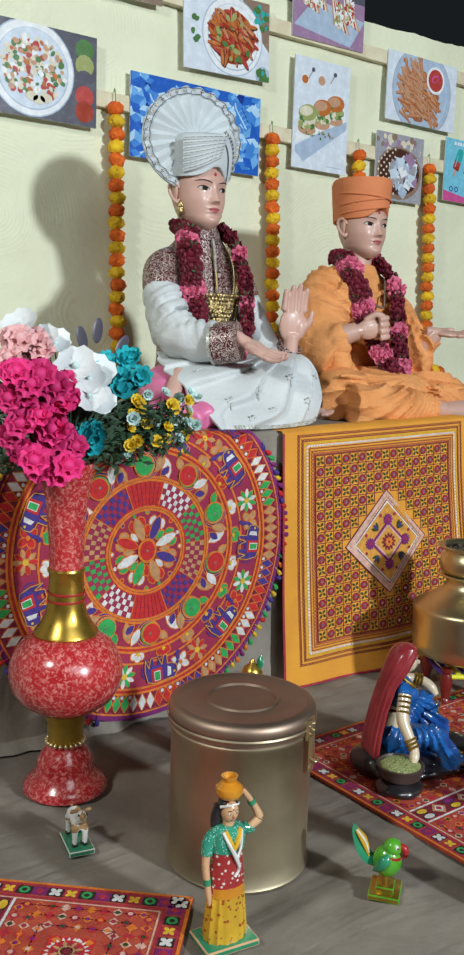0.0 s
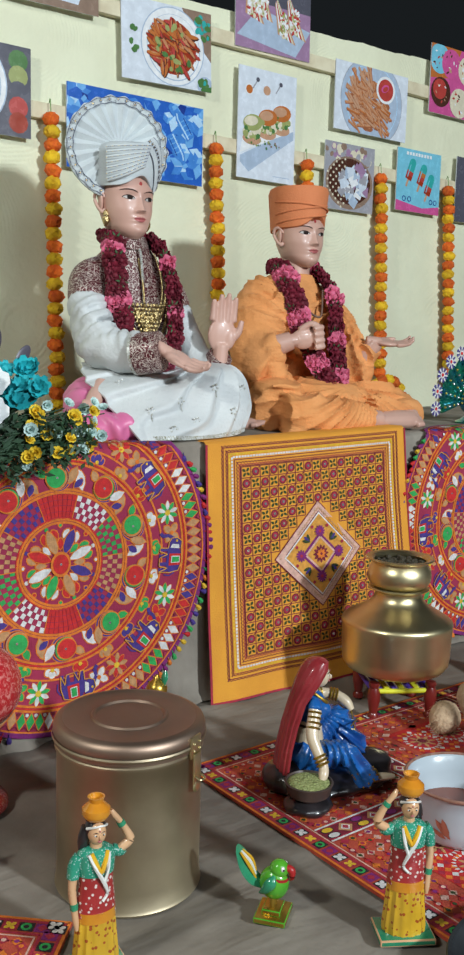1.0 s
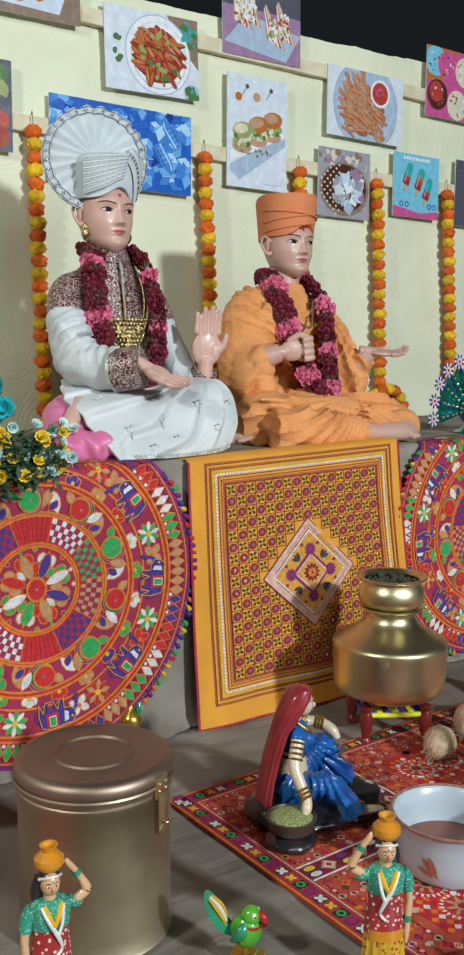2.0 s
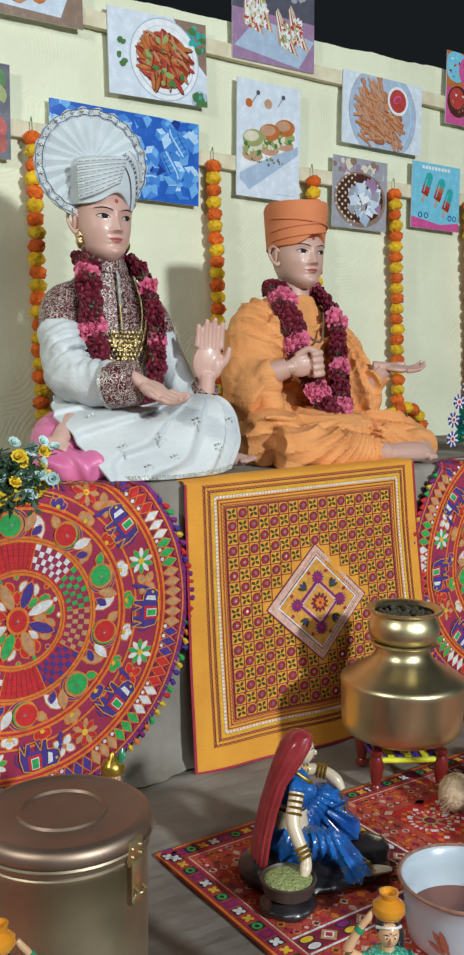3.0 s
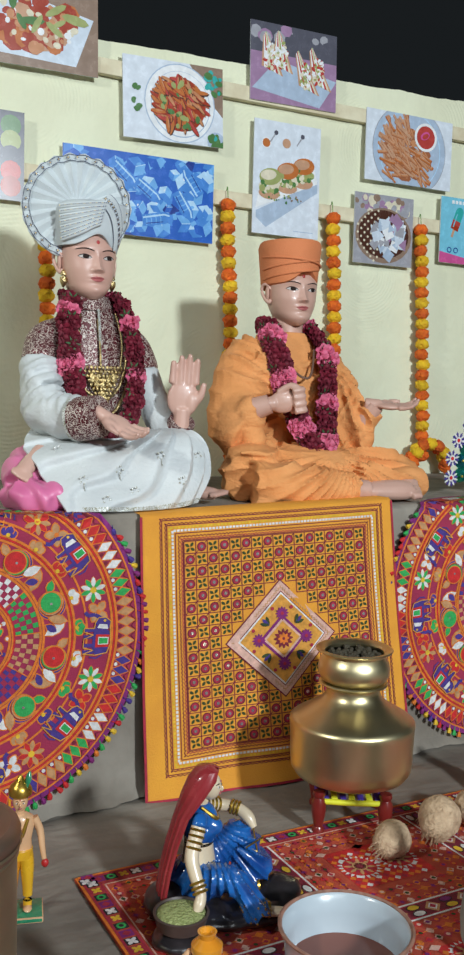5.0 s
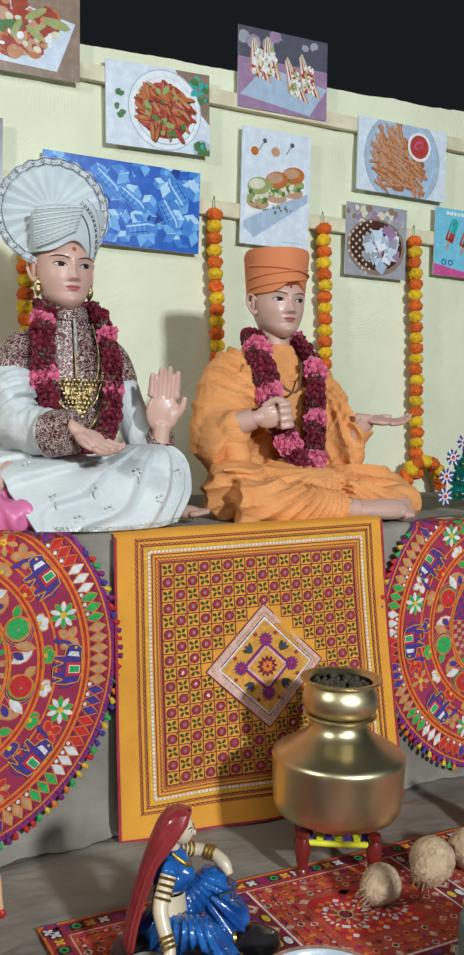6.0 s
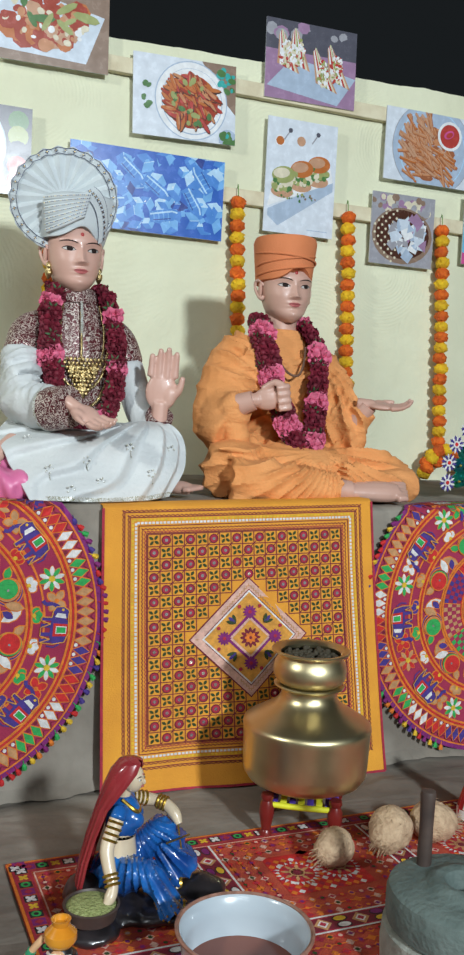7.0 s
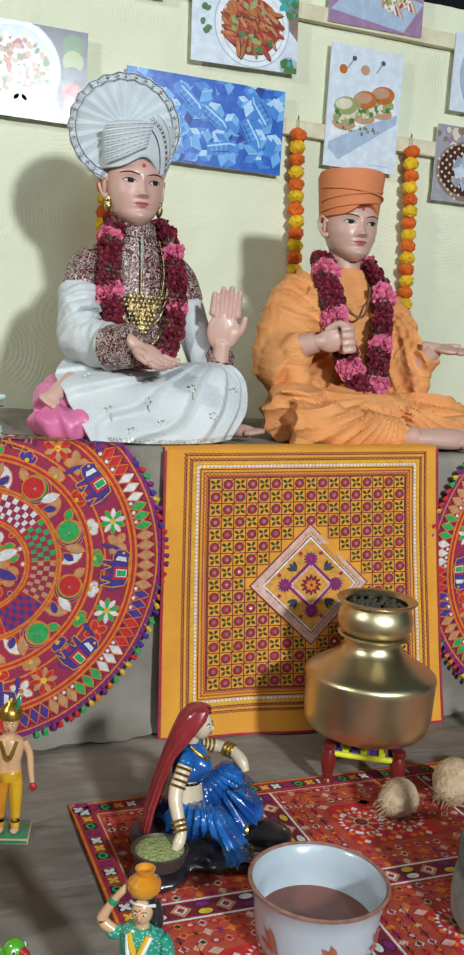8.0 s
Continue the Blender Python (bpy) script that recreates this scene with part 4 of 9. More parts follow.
def popsicle(f, w, h, r):
    f.rect(-w / 2, w / 2, -h / 2, h / 2, K["sky"], 0.5)
    f.poly([(-w / 2, -h / 2), (w / 2, -h / 2), (w / 2, -h * 0.36), (w * 0.1, -h * 0.42), (-w / 2, -h * 0.33)], K["rose"], 1)
    for q, (u, v, a) in enumerate(((-0.2, 0.14, -0.35), (0.06, 0.08, -0.35), (0.24, -0.06, -0.35))):
        u, v = u * w, v * h
        d = Vector((math.sin(-a), math.cos(a)))
        at = lambda s: (u + d.x * s, v + d.y * s)
        f.strip([at(-0.085), at(-0.04)], 0.014, K["bun"], 2)
        for j, c in enumerate(("sauce", "tomato", "teal" if q != 1 else "chip", "teal")):
            f.strip([at(-0.045 + j * 0.024), at(-0.045 + (j + 1) * 0.024)], 0.05, K[c], 3 + j * 0.1)
        f.disc(*at(0.05), 0.025, K["teal"], 3.5, 14)
        f.strip([(at(-0.03)[0] - 0.012, at(-0.03)[1]), (at(0.04)[0] - 0.012, at(0.04)[1])], 0.006, K["sky"], 5)
    for u in (-0.32, -0.2, 0.3, 0.4):
        f.ring(u * w, -h * 0.30, 0.010, 0.015, K["blue_dark"], 3, 10)
    # a line of small lettering that cannot be read
    for i in range(9):
        f.rect(-w * 0.30 + i * w * 0.066, -w * 0.30 + i * w * 0.066 + 0.016, h * 0.405, h * 0.455, K["tray"], 2)


def icecream(f, w, h, r):
    f.rect(-w / 2, w / 2, -h / 2, h / 2, K["rose"], 0.5)
    f.poly([(-w / 2, h / 2), (0, h / 2), (-w * 0.15, 0.02), (-w / 2, 0)], K["chip"], 1)
    for q, (u, v, c) in enumerate(((-0.36, 0.30, "sky"), (-0.16, 0.26, "rose"), (0.12, 0.22, "cream"), (0.34, 0.24, "bun"), (-0.32, -0.18, "choc"), (0.0, -0.28, "cream"), (0.28, -0.2, "rose"))):
        f.disc(u * w, v * h, h * 0.22, K[c], 2 + q, 20)
        f.disc(u * w - 0.01, v * h + 0.015, h * 0.15, K["tomato" if c == "choc" else c], 2.3 + q, 16)
        bits(f, r, 12, u * w, v * h, h * 0.18, h * 0.18, 0.005, ["choc", "tray", "bun", "tomato"], 2.5 + q, 2.0)


def dark_dish(f, w, h, r):
    f.rect(-w / 2, w / 2, -h / 2, h / 2, K["slate"], 0.5)
    plate(f, 0.02, -0.04, h * 0.34, "grey")
    bits(f, r, 50, 0.02, -0.03, h * 0.24, h * 0.2, 0.016, ["wood", "chip", "bun", "choc"], 6)


food_print(1.345, 1.818, 2.022, 2.374, "glossy food print of a noodle salad in a bowl", salad)
food_print(2.235, 2.703, 2.352, 2.692, "food print of red saucy chips on a plate", red_chips, lean=-1.8)
food_print(1.977, 2.666, 1.936, 2.281, "wide blue print of bottles lying in ice", ice)
food_print(1.65, 2.122, 2.56, 2.905, "food print of glazed fried snacks on a white plate", kebab, lean=-1)
food_print(2.835, 3.29, 2.602, 2.948, "food print of club sandwiches on a grey board", sandwich, lean=-1)
food_print(2.864, 3.216, 2.008, 2.519, "upright food print of three stuffed buns on a tray", buns)
food_print(3.47, 3.991, 2.325, 2.662, "food print of fries with a bowl of ketchup", fries)
food_print(3.42, 3.768, 1.924, 2.26, "food print of wrapped sweets in a wicker basket", basket)
food_print(3.94, 4.285, 1.97, 2.30, "turquoise print of three ice lollies", popsicle)
food_print(4.163, 4.65, 2.52, 2.882, "colourful print of ice cream scoops", icecream)
food_print(4.42, 4.78, 1.956, 2.316, "dark food print of a dish on slate", dark_dish)

# ---- marigold strings ----
M_MARI = [mat("marigold_orange", (0.80, 0.16, 0.01), (0.62, 0.09, 0.008), 0.8, scale=40, bump=0.6, bump_scale=150, per_object=0.15), mat("marigold_yellow", (0.85, 0.55, 0.015), (0.70, 0.38, 0.01), 0.8, scale=40, bump=0.6, bump_scale=150, per_object=0.12)]
M_STRING = mat("green_string", (0.12, 0.30, 0.05), None, 0.8)


def pompon(seed, m):
    bm = bmesh.new()
    bmesh.ops.create_icosphere(bm, subdivisions=3, radius=0.034)
    for v in bm.verts:
        d = v.co.normalized()
        k = 1 + 0.22 * noise.noise(d * 5.5 + Vector((seed, 0, 0))) + 0.16 * noise.noise(d * 13 + Vector((0, seed, 0)))
        v.co = Vector((d.x, d.y, d.z * 0.86)) * 0.034 * k
    return mesh_of("flower", bm, m)


POMPONS = [[pompon(s * 3.1 + 7 * c, M_MARI[c]) for s in range(4)] for c in (0, 1)]


def marigold_string(x, x_low, z_low, heap=False):
    root = thing("marigold_garland", (x, 3.742, 2.18), 0, "orange and yellow artificial marigold string hanging from the batten", "garland", "marigold strings")
    bm = tube(bmesh.new(), [(0, 0.018, 0.0, 0.002), (0, 0.0, -0.04, 0.002), ((x_low - x) * 0.5, 0, (z_low - 2.18) * 0.5, 0.002), (x_low - x, 0, z_low - 2.18, 0.002)], 6, k=4)
    part("string", bm, M_STRING, root)
    n = int((2.115 - z_low) / 0.0505)
    for i in range(n + 1):
        t = i / n
        p = Vector(((x_low - x) * t + random.uniform(-0.004, 0.004), random.uniform(-0.006, 0.002), -0.068 + (z_low - 2.112) * t))
        part("flower", random.choice(POMPONS[i % 2]), None, root, m=Matrix.Translation(p) @ pose(0, 0, 0, random.uniform(-12, 12), random.uniform(-12, 12), random.uniform(0, 360)))
    if heap:
        for i in range(15):
            a = math.pi * i / 14
            p = Vector((x_low - x + 0.11 * math.cos(a) + 0.01, -0.03 - 0.02 * (i % 2), 0.925 - 2.18 + 0.12 * math.sin(a)))
            part("flower", random.choice(POMPONS[i // 2 % 2]), None, root, m=Matrix.Translation(p) @ pose(0, 0, 0, random.uniform(-40, 40), random.uniform(-40, 40), random.uniform(0, 360)))
    return root


marigold_string(1.90, 1.93, 0.93)
marigold_string(2.733, 2.785, 0.93)
marigold_string(3.287, 3.35, 0.93)
marigold_string(3.808, 3.875, 0.98, True)
marigold_string(4.342, 4.44, 0.93)

# ---- seated statues ----
M_SKIN = mat("painted_skin", (0.62, 0.385, 0.31), (0.56, 0.33, 0.265), 0.42, scale=6, coat=0.1)
M_SKIN_O = mat("painted_skin_brown", (0.58, 0.355, 0.28), (0.52, 0.31, 0.245), 0.42, scale=6, coat=0.1)
M_SILK = mat("white_silk", (0.62, 0.645, 0.64), (0.54, 0.565, 0.57), 0.55, scale=7, bump=0.25, bump_scale=90)
M_ORANGE = mat("saffron_cotton", (0.76, 0.33, 0.115), (0.68, 0.275, 0.085), 0.85, scale=8, bump=0.3, bump_scale=120)


def creased(m, stretch, turn, strength, distance):
    """Fine cloth creases that run one way."""
    n, ln = m.node_tree.nodes, m.node_tree.links
    tc, mp, ns, wv = n.new("ShaderNodeTexCoord"), n.new("ShaderNodeMapping"), n.new("ShaderNodeTexNoise"), n.new("ShaderNodeBump")
    mp.inputs["Scale"].default_value, mp.inputs["Rotation"].default_value = stretch, [radians(a) for a in turn]
    ns.inputs["Scale"].default_value, ns.inputs["Detail"].default_value, ns.inputs["Distortion"].default_value = 1.0, 3.0, 0.6
    ln.new(tc.outputs["Object"], mp.inputs["Vector"])
    ln.new(mp.outputs[0], ns.inputs["Vector"])
    wv.inputs["Strength"].default_value, wv.inputs["Distance"].default_value = strength, distance
    ln.new(ns.outputs["Fac"], wv.inputs["Height"])
    b = n["Principled BSDF"]
    ln.new(b.inputs["Normal"].links[0].from_socket, wv.inputs["Normal"])
    ln.new(wv.outputs[0], b.inputs["Normal"])


creased(M_ORANGE, (6, 6, 24), (25, -48, 0), 0.5, 0.022)
creased(M_FLOOR, (2.0, 8.0, 2.0), (0, 0, 35), 0.5, 0.03)
creased(M_DRAPE, (8.0, 2.0, 2.6), (0, 12, 0), 0.6, 0.03)
creased(M_SILK, (4, 4, 13), (20, -52, 0), 0.4, 0.022)
M_HAT = mat("saffron_turban", (0.66, 0.22, 0.09), (0.60, 0.19, 0.07), 0.85, scale=8, bump=0.2, bump_scale=200)
M_TURBAN = mat("starched_white_cotton", (0.59, 0.64, 0.65), (0.51, 0.555, 0.575), 0.7, scale=12, bump=0.2, bump_scale=150)
M_PINK = mat("pink_satin", (0.72, 0.20, 0.38), (0.62, 0.14, 0.30), 0.4, scale=8)
M_NAVY = mat("navy_stitch", (0.05, 0.06, 0.14), None, 0.7)
M_GOLD = mat("gilt", (0.64, 0.50, 0.25), (0.46, 0.34, 0.15), 0.36, 1.0, scale=40, bump=0.5, bump_scale=120)
M_DARK = mat("dark_brown_paint", (0.03, 0.02, 0.018), None, 0.8, spec=0.1)
M_EYE = mat("white_paint", (0.60, 0.56, 0.53), None, 0.8, spec=0.15)
M_LIP = mat("lip_paint", (0.46, 0.13, 0.13), None, 0.35)
M_RED = mat("red_paint", (0.45, 0.02, 0.02), None, 0.4)
M_HAIR = mat("brown_hair_paint", (0.16, 0.08, 0.05), None, 0.5)


def brocade(name, ground, metal, scale=58.0):
    """Cloth with raised metal-thread scrolls."""
    m = mat(name, ground, None, 0.6, scale=20)
    n, ln = m.node_tree.nodes, m.node_tree.links
    b = n["Principled BSDF"]
    tc, ns, mx, w = n.new("ShaderNodeTexCoord"), n.new("ShaderNodeTexNoise"), n.new("ShaderNodeVectorMath"), n.new("ShaderNodeTexVoronoi")
    ns.inputs["Scale"].default_value = scale * 0.5
    mx.operation = "MULTIPLY_ADD"
    mx.inputs[1].default_value = (0.04, 0.04, 0.04)
    ln.new(tc.outputs["Object"], ns.inputs["Vector"])
    ln.new(ns.outputs["Color"], mx.inputs[0])
    ln.new(tc.outputs["Object"], mx.inputs[2])
    w.inputs["Scale"].default_value = scale * 0.8
    ln.new(mx.outputs[0], w.inputs["Vector"])
    # curling vines: level lines of a soft noise, with a ring in each cell
    vine, k1, k2, top = n.new("ShaderNodeTexNoise"), n.new("ShaderNodeMath"), n.new("ShaderNodeMath"), n.new("ShaderNodeMath")
    vine.inputs["Scale"].default_value, vine.inputs["Detail"].default_value, vine.inputs["Distortion"].default_value = scale * 0.55, 0.0, 1.4
    ln.new(tc.outputs["Object"], vine.inputs["Vector"])
    k1.operation, k1.inputs[1].default_value = "MULTIPLY", 34.0
    ln.new(vine.outputs["Fac"], k1.inputs[0])
    k2.operation = "SINE"
    ln.new(k1.outputs[0], k2.inputs[0])
    ringy, k3 = n.new("ShaderNodeMath"), n.new("ShaderNodeMath")
    ringy.operation, ringy.inputs[1].default_value = "MULTIPLY", 15.0
    ln.new(w.outputs["Distance"], ringy.inputs[0])
    k3.operation = "SINE"
    ln.new(ringy.outputs[0], k3.inputs[0])
    top.operation = "MAXIMUM"
    ln.new(k2.outputs[0], top.inputs[0])
    ln.new(k3.outputs[0], top.inputs[1])
    r = n.new("ShaderNodeValToRGB")
    r.color_ramp.elements[0].position, r.color_ramp.elements[1].position = 0.72, 0.90
    ln.new(top.outputs[0], r.inputs[0])
    mix = n.new("ShaderNodeMix")
    mix.data_type = "RGBA"
    ln.new(r.outputs[0], mix.inputs[0])
    old = b.inputs["Base Color"].links[0].from_socket
    ln.new(old, mix.inputs[6])
    mix.inputs[7].default_value = (*metal, 1)
    ln.new(mix.outputs[2], b.inputs["Base Color"])
    b.inputs["Metallic"].default_value = 0.25
    b.inputs["Roughness"].links and ln.remove(b.inputs["Roughness"].links[0])
    b.inputs["Roughness"].default_value = 0.42
    bp = n.new("ShaderNodeBump")
    bp.inputs["Strength"].default_value, bp.inputs["Distance"].default_value = 0.5, 0.003
    ln.new(r.outputs[0], bp.inputs["Height"])
    ln.new(bp.outputs[0], b.inputs["Normal"])
    return m


M_BROCADE = brocade("maroon_brocade", (0.11, 0.012, 0.018), (0.60, 0.52, 0.46), 62)
M_TRIM = brocade("turban_trim", (0.72, 0.74, 0.72), (0.30, 0.29, 0.20), 95)


def fused(bm, voxel=0.012, smooth=8):
    """The outer skin of overlapping solids, softened."""
    me = bpy.data.meshes.new("fuse")
    bm.to_mesh(me)
    bm.free()
    ob = new("fuse", me)
    a = ob.modifiers.new("r", "REMESH")
    a.mode, a.voxel_size = "VOXEL", voxel
    b = ob.modifiers.new("s", "SMOOTH")
    b.iterations, b.factor = smooth, 0.5
    out = bpy.data.meshes.new_from_object(ob.evaluated_get(bpy.context.evaluated_depsgraph_get()))
    bpy.data.objects.remove(ob)
    bpy.data.meshes.remove(me)
    res = bmesh.new()
    res.from_mesh(out)
    bpy.data.meshes.remove(out)
    return res


def crease(bm, amp, along, freq, seed=0.0, stretch=0.25, across=None, fine=0.0, wave=0.045):
    """Folds that run along a direction."""
    bm.normal_update()
    d = Vector(along).normalized()
    for v in bm.verts:
        q = v.co - d * v.co.dot(d) * (1 - stretch)
        q = q * freq + Vector((seed, seed * 2, 0))
        w = noise.noise(q)
        v.co += v.normal * amp * (1 - 2.4 * abs(w) + 0.5 * noise.noise(q * 2.1))
        if fine:
            s = math.sin(v.co.dot(Vector(across)) * 2 * math.pi / wave + 5 * noise.noise(v.co * 5 + Vector((seed, 0, 3))))
            gate = max(0.0, min(1.0, 0.65 + 1.3 * noise.noise(v.co * 6 + Vector((0, seed, 7)))))
            v.co += v.normal * fine * gate * s
    return bm


def merge(dst, src, mi=None):
    if mi is not None:
        for f in src.faces:
            f.material_index = mi
    me = bpy.data.meshes.new("m")
    src.to_mesh(me)
    src.free()
    dst.from_mesh(me)
    bpy.data.meshes.remove(me)


def table(knots):
    """A smooth curve through (place, value) pairs."""
    at = np.linspace(-0.12, 0.12, 241)
    v = np.interp(at, [k[0] for k in knots], [k[1] for k in knots])
    kern = np.exp(-(np.arange(-9, 10) / 4.5) ** 2)
    return at, np.convolve(np.pad(v, 9, mode="edge"), kern / kern.sum(), mode="valid")


FACE_W = table([(-0.12, 0.016), (-0.114, 0.029), (-0.10, 0.044), (-0.08, 0.057), (-0.055, 0.0655), (-0.025, 0.072), (0.0, 0.0745), (0.04, 0.076), (0.08, 0.067), (0.11, 0.04), (0.12, 0.006)])
FACE_D = table([(-0.12, 0.058), (-0.114, 0.070), (-0.10, 0.079), (-0.09, 0.081), (-0.075, 0.078), (-0.06, 0.080), (-0.03, 0.081), (0.0, 0.081), (0.02, 0.083), (0.04, 0.085), (0.08, 0.076), (0.11, 0.045), (0.12, 0.012)])


def face_front(x, z):
    """Depth of the face before the head's centre, in the head's own metres."""
    g = lambda a, b: math.exp(-a * a - b * b)
    w, d = float(np.interp(z, *FACE_W)), float(np.interp(z, *FACE_D))
    y = d * max(0.0, 1 - abs(x / w) ** 2.25) ** 0.45
    ax = abs(x)
    t = min(1.0, max(0.0, (0.022 - z) / 0.053))
    end = min(1.0, max(0.0, (z + 0.041) / 0.009))
    end = end * end * (3 - 2 * end)
    y += (0.0035 + 0.0185 * t ** 1.25) * math.exp(-(x / (0.0072 + 0.0042 * t)) ** 2) * end * min(1.0, max(0.0, (0.034 - z) / 0.012))
    y += 0.0075 * g((ax - 0.0125) / 0.0062, (z + 0.0325) / 0.0065)
    y -= 0.0068 * g((ax - 0.031) / 0.021, (z - 0.011) / 0.012)
    y += 0.0050 * g((ax - 0.034) / 0.015, (z - 0.0085) / 0.0085)
    y += 0.0022 * g((ax - 0.032) / 0.022, (z - 0.031) / 0.008)
    y += 0.0040 * g((ax - 0.041) / 0.021, (z + 0.032) / 0.022)
    y += 0.0060 * g(x / 0.019, (z + 0.0535) / 0.0048) + 0.0068 * g(x / 0.016, (z + 0.0645) / 0.0056)
    y -= 0.0032 * g(x / 0.022, (z + 0.059) / 0.0020)
    y += 0.0060 * g(x / 0.020, (z + 0.094) / 0.015)
    return y


def head(dst, at, yaw, skin, eye, dark, lip, red, size=1.08):
    m = Matrix.Translation(at) @ Matrix.Rotation(radians(yaw), 4, "Z") @ Matrix.Diagonal((1.25, 1.10, size, 1))
    bm = bmesh.new()
    nz, na = 96, 112
    loops = []
    for k in range(nz + 1):
        z = -0.12 * math.cos(math.pi * k / nz)
        w = float(np.interp(z, *FACE_W))
        back = 0.10 * math.sqrt(max(0.0, 1 - (z / 0.1205) ** 2)) if z > -0.03 else 0.097 - 0.55 * (-0.03 - z)
        lp = []
        for i in range(na):
            a = 2 * math.pi * i / na
            x = w * math.sin(a)
            lp.append(m @ Vector((x, -face_front(x, z) if math.cos(a) > 0 else -back * math.cos(a), z)))
        loops.append(lp)
    rings(bm, loops, skin)
    fr = lambda x, z, o=0.0: m @ Vector((x, -face_front(x, z) - o, z))
    R = m.to_quaternion()

    def painted(x0, x1, low, high, mi, off, n=18):
        """A painted patch on the face between two lines."""
        cols = [[bm.verts.new(fr(x, low(t) + (high(t) - low(t)) * j / 4, off)) for j in range(5)] for x, t in ((x0 + (x1 - x0) * i / n, -1 + 2 * i / n) for i in range(n + 1))]
        for a, b in zip(cols, cols[1:]):
            for j in range(4):
                bm.faces.new((a[j], b[j], b[j + 1], a[j + 1]) if x1 > x0 else (a[j], a[j + 1], b[j + 1], b[j])).material_index = mi

    for s in (-1, 1):
        ex, ez, hw = 0.034, 0.0085, 0.0168
        up = lambda t: ez + 0.0076 * max(0, 1 - t * t) ** 0.75 + 0.0016 * t * s
        lo = lambda t: ez - 0.0050 * max(0, 1 - t * t) ** 0.9 + 0.0016 * t * s
        painted(s * ex - hw, s * ex + hw, lo, up, eye, 0.0014)
        ri, ic = 0.0084, s * ex + 0.002
        it = lambda t: (ic + ri * t - s * ex) / hw
        painted(ic - ri, ic + ri, lambda t: max(lo(it(t)), ez + 0.0012 - ri * math.sqrt(max(0, 1 - t * t))), lambda t: min(up(it(t)), ez + 0.0012 + ri * math.sqrt(max(0, 1 - t * t))), dark, 0.0026, 12)
        tube(bm, [(*fr(s * ex + hw * t * 1.04, up(t), 0.0018), 0.0010 + 0.0010 * (1 - t * t)) for t in (-1, -0.7, -0.3, 0, 0.3, 0.7, 1)], 6, dark, 3)
        tube(bm, [(*fr(s * ex + hw * t, lo(t) - 0.0004, 0.0), 0.0005) for t in (-1, -0.5, 0, 0.5, 1)], 5, dark, 3)
        # brow, highest past its middle
        bl = lambda t: 0.0265 + 0.0062 * (1 - (t * s - 0.2) ** 2 / 1.44)
        painted(s * 0.035 - 0.024, s * 0.035 + 0.024, lambda t: bl(t) - 0.0004, lambda t: bl(t) + 0.0008 + 0.0026 * max(0, 1 - t * t) ** 0.6, dark, 0.0016)
        # ear: shell, rim and lobe
        e = lambda x, y, z: m @ Vector((s * x, y, z))
        ball(bm, e(0.078, 0.012, -0.004), (0.008, 0.019, 0.034 * size), skin, 14, 10, R @ Euler((0.12, 0, s * 0.35)).to_quaternion())
        tube(bm, [(*e(0.074, -0.004, 0.010), 0.005), (*e(0.083, 0.004, 0.028), 0.006), (*e(0.089, 0.022, 0.026), 0.0062), (*e(0.089, 0.028, 0.004), 0.006), (*e(0.083, 0.014, -0.024), 0.007), (*e(0.076, 0.002, -0.036), 0.0085), (*e(0.073, -0.003, -0.026), 0.006)], 10, skin, 4)
    # lips
    painted(-0.0205, 0.0205, lambda t: -0.0592 + 0.0014 * t * t, lambda t: -0.0592 + 0.0014 * t * t + 0.0082 * max(0, 1 - t * t) ** 0.8 - 0.0016 * math.exp(-(t / 0.16) ** 2), lip, 0.0014)
    painted(-0.0185, 0.0185, lambda t: -0.0594 + 0.0012 * t * t - 0.0088 * max(0, 1 - t * t) ** 0.8, lambda t: -0.0594 + 0.0014 * t * t, lip, 0.0014)
    ball(bm, fr(0, 0.056, 0.0005), (0.0062, 0.002, 0.0068), red, 12, 8, R)
    merge(dst, bm)


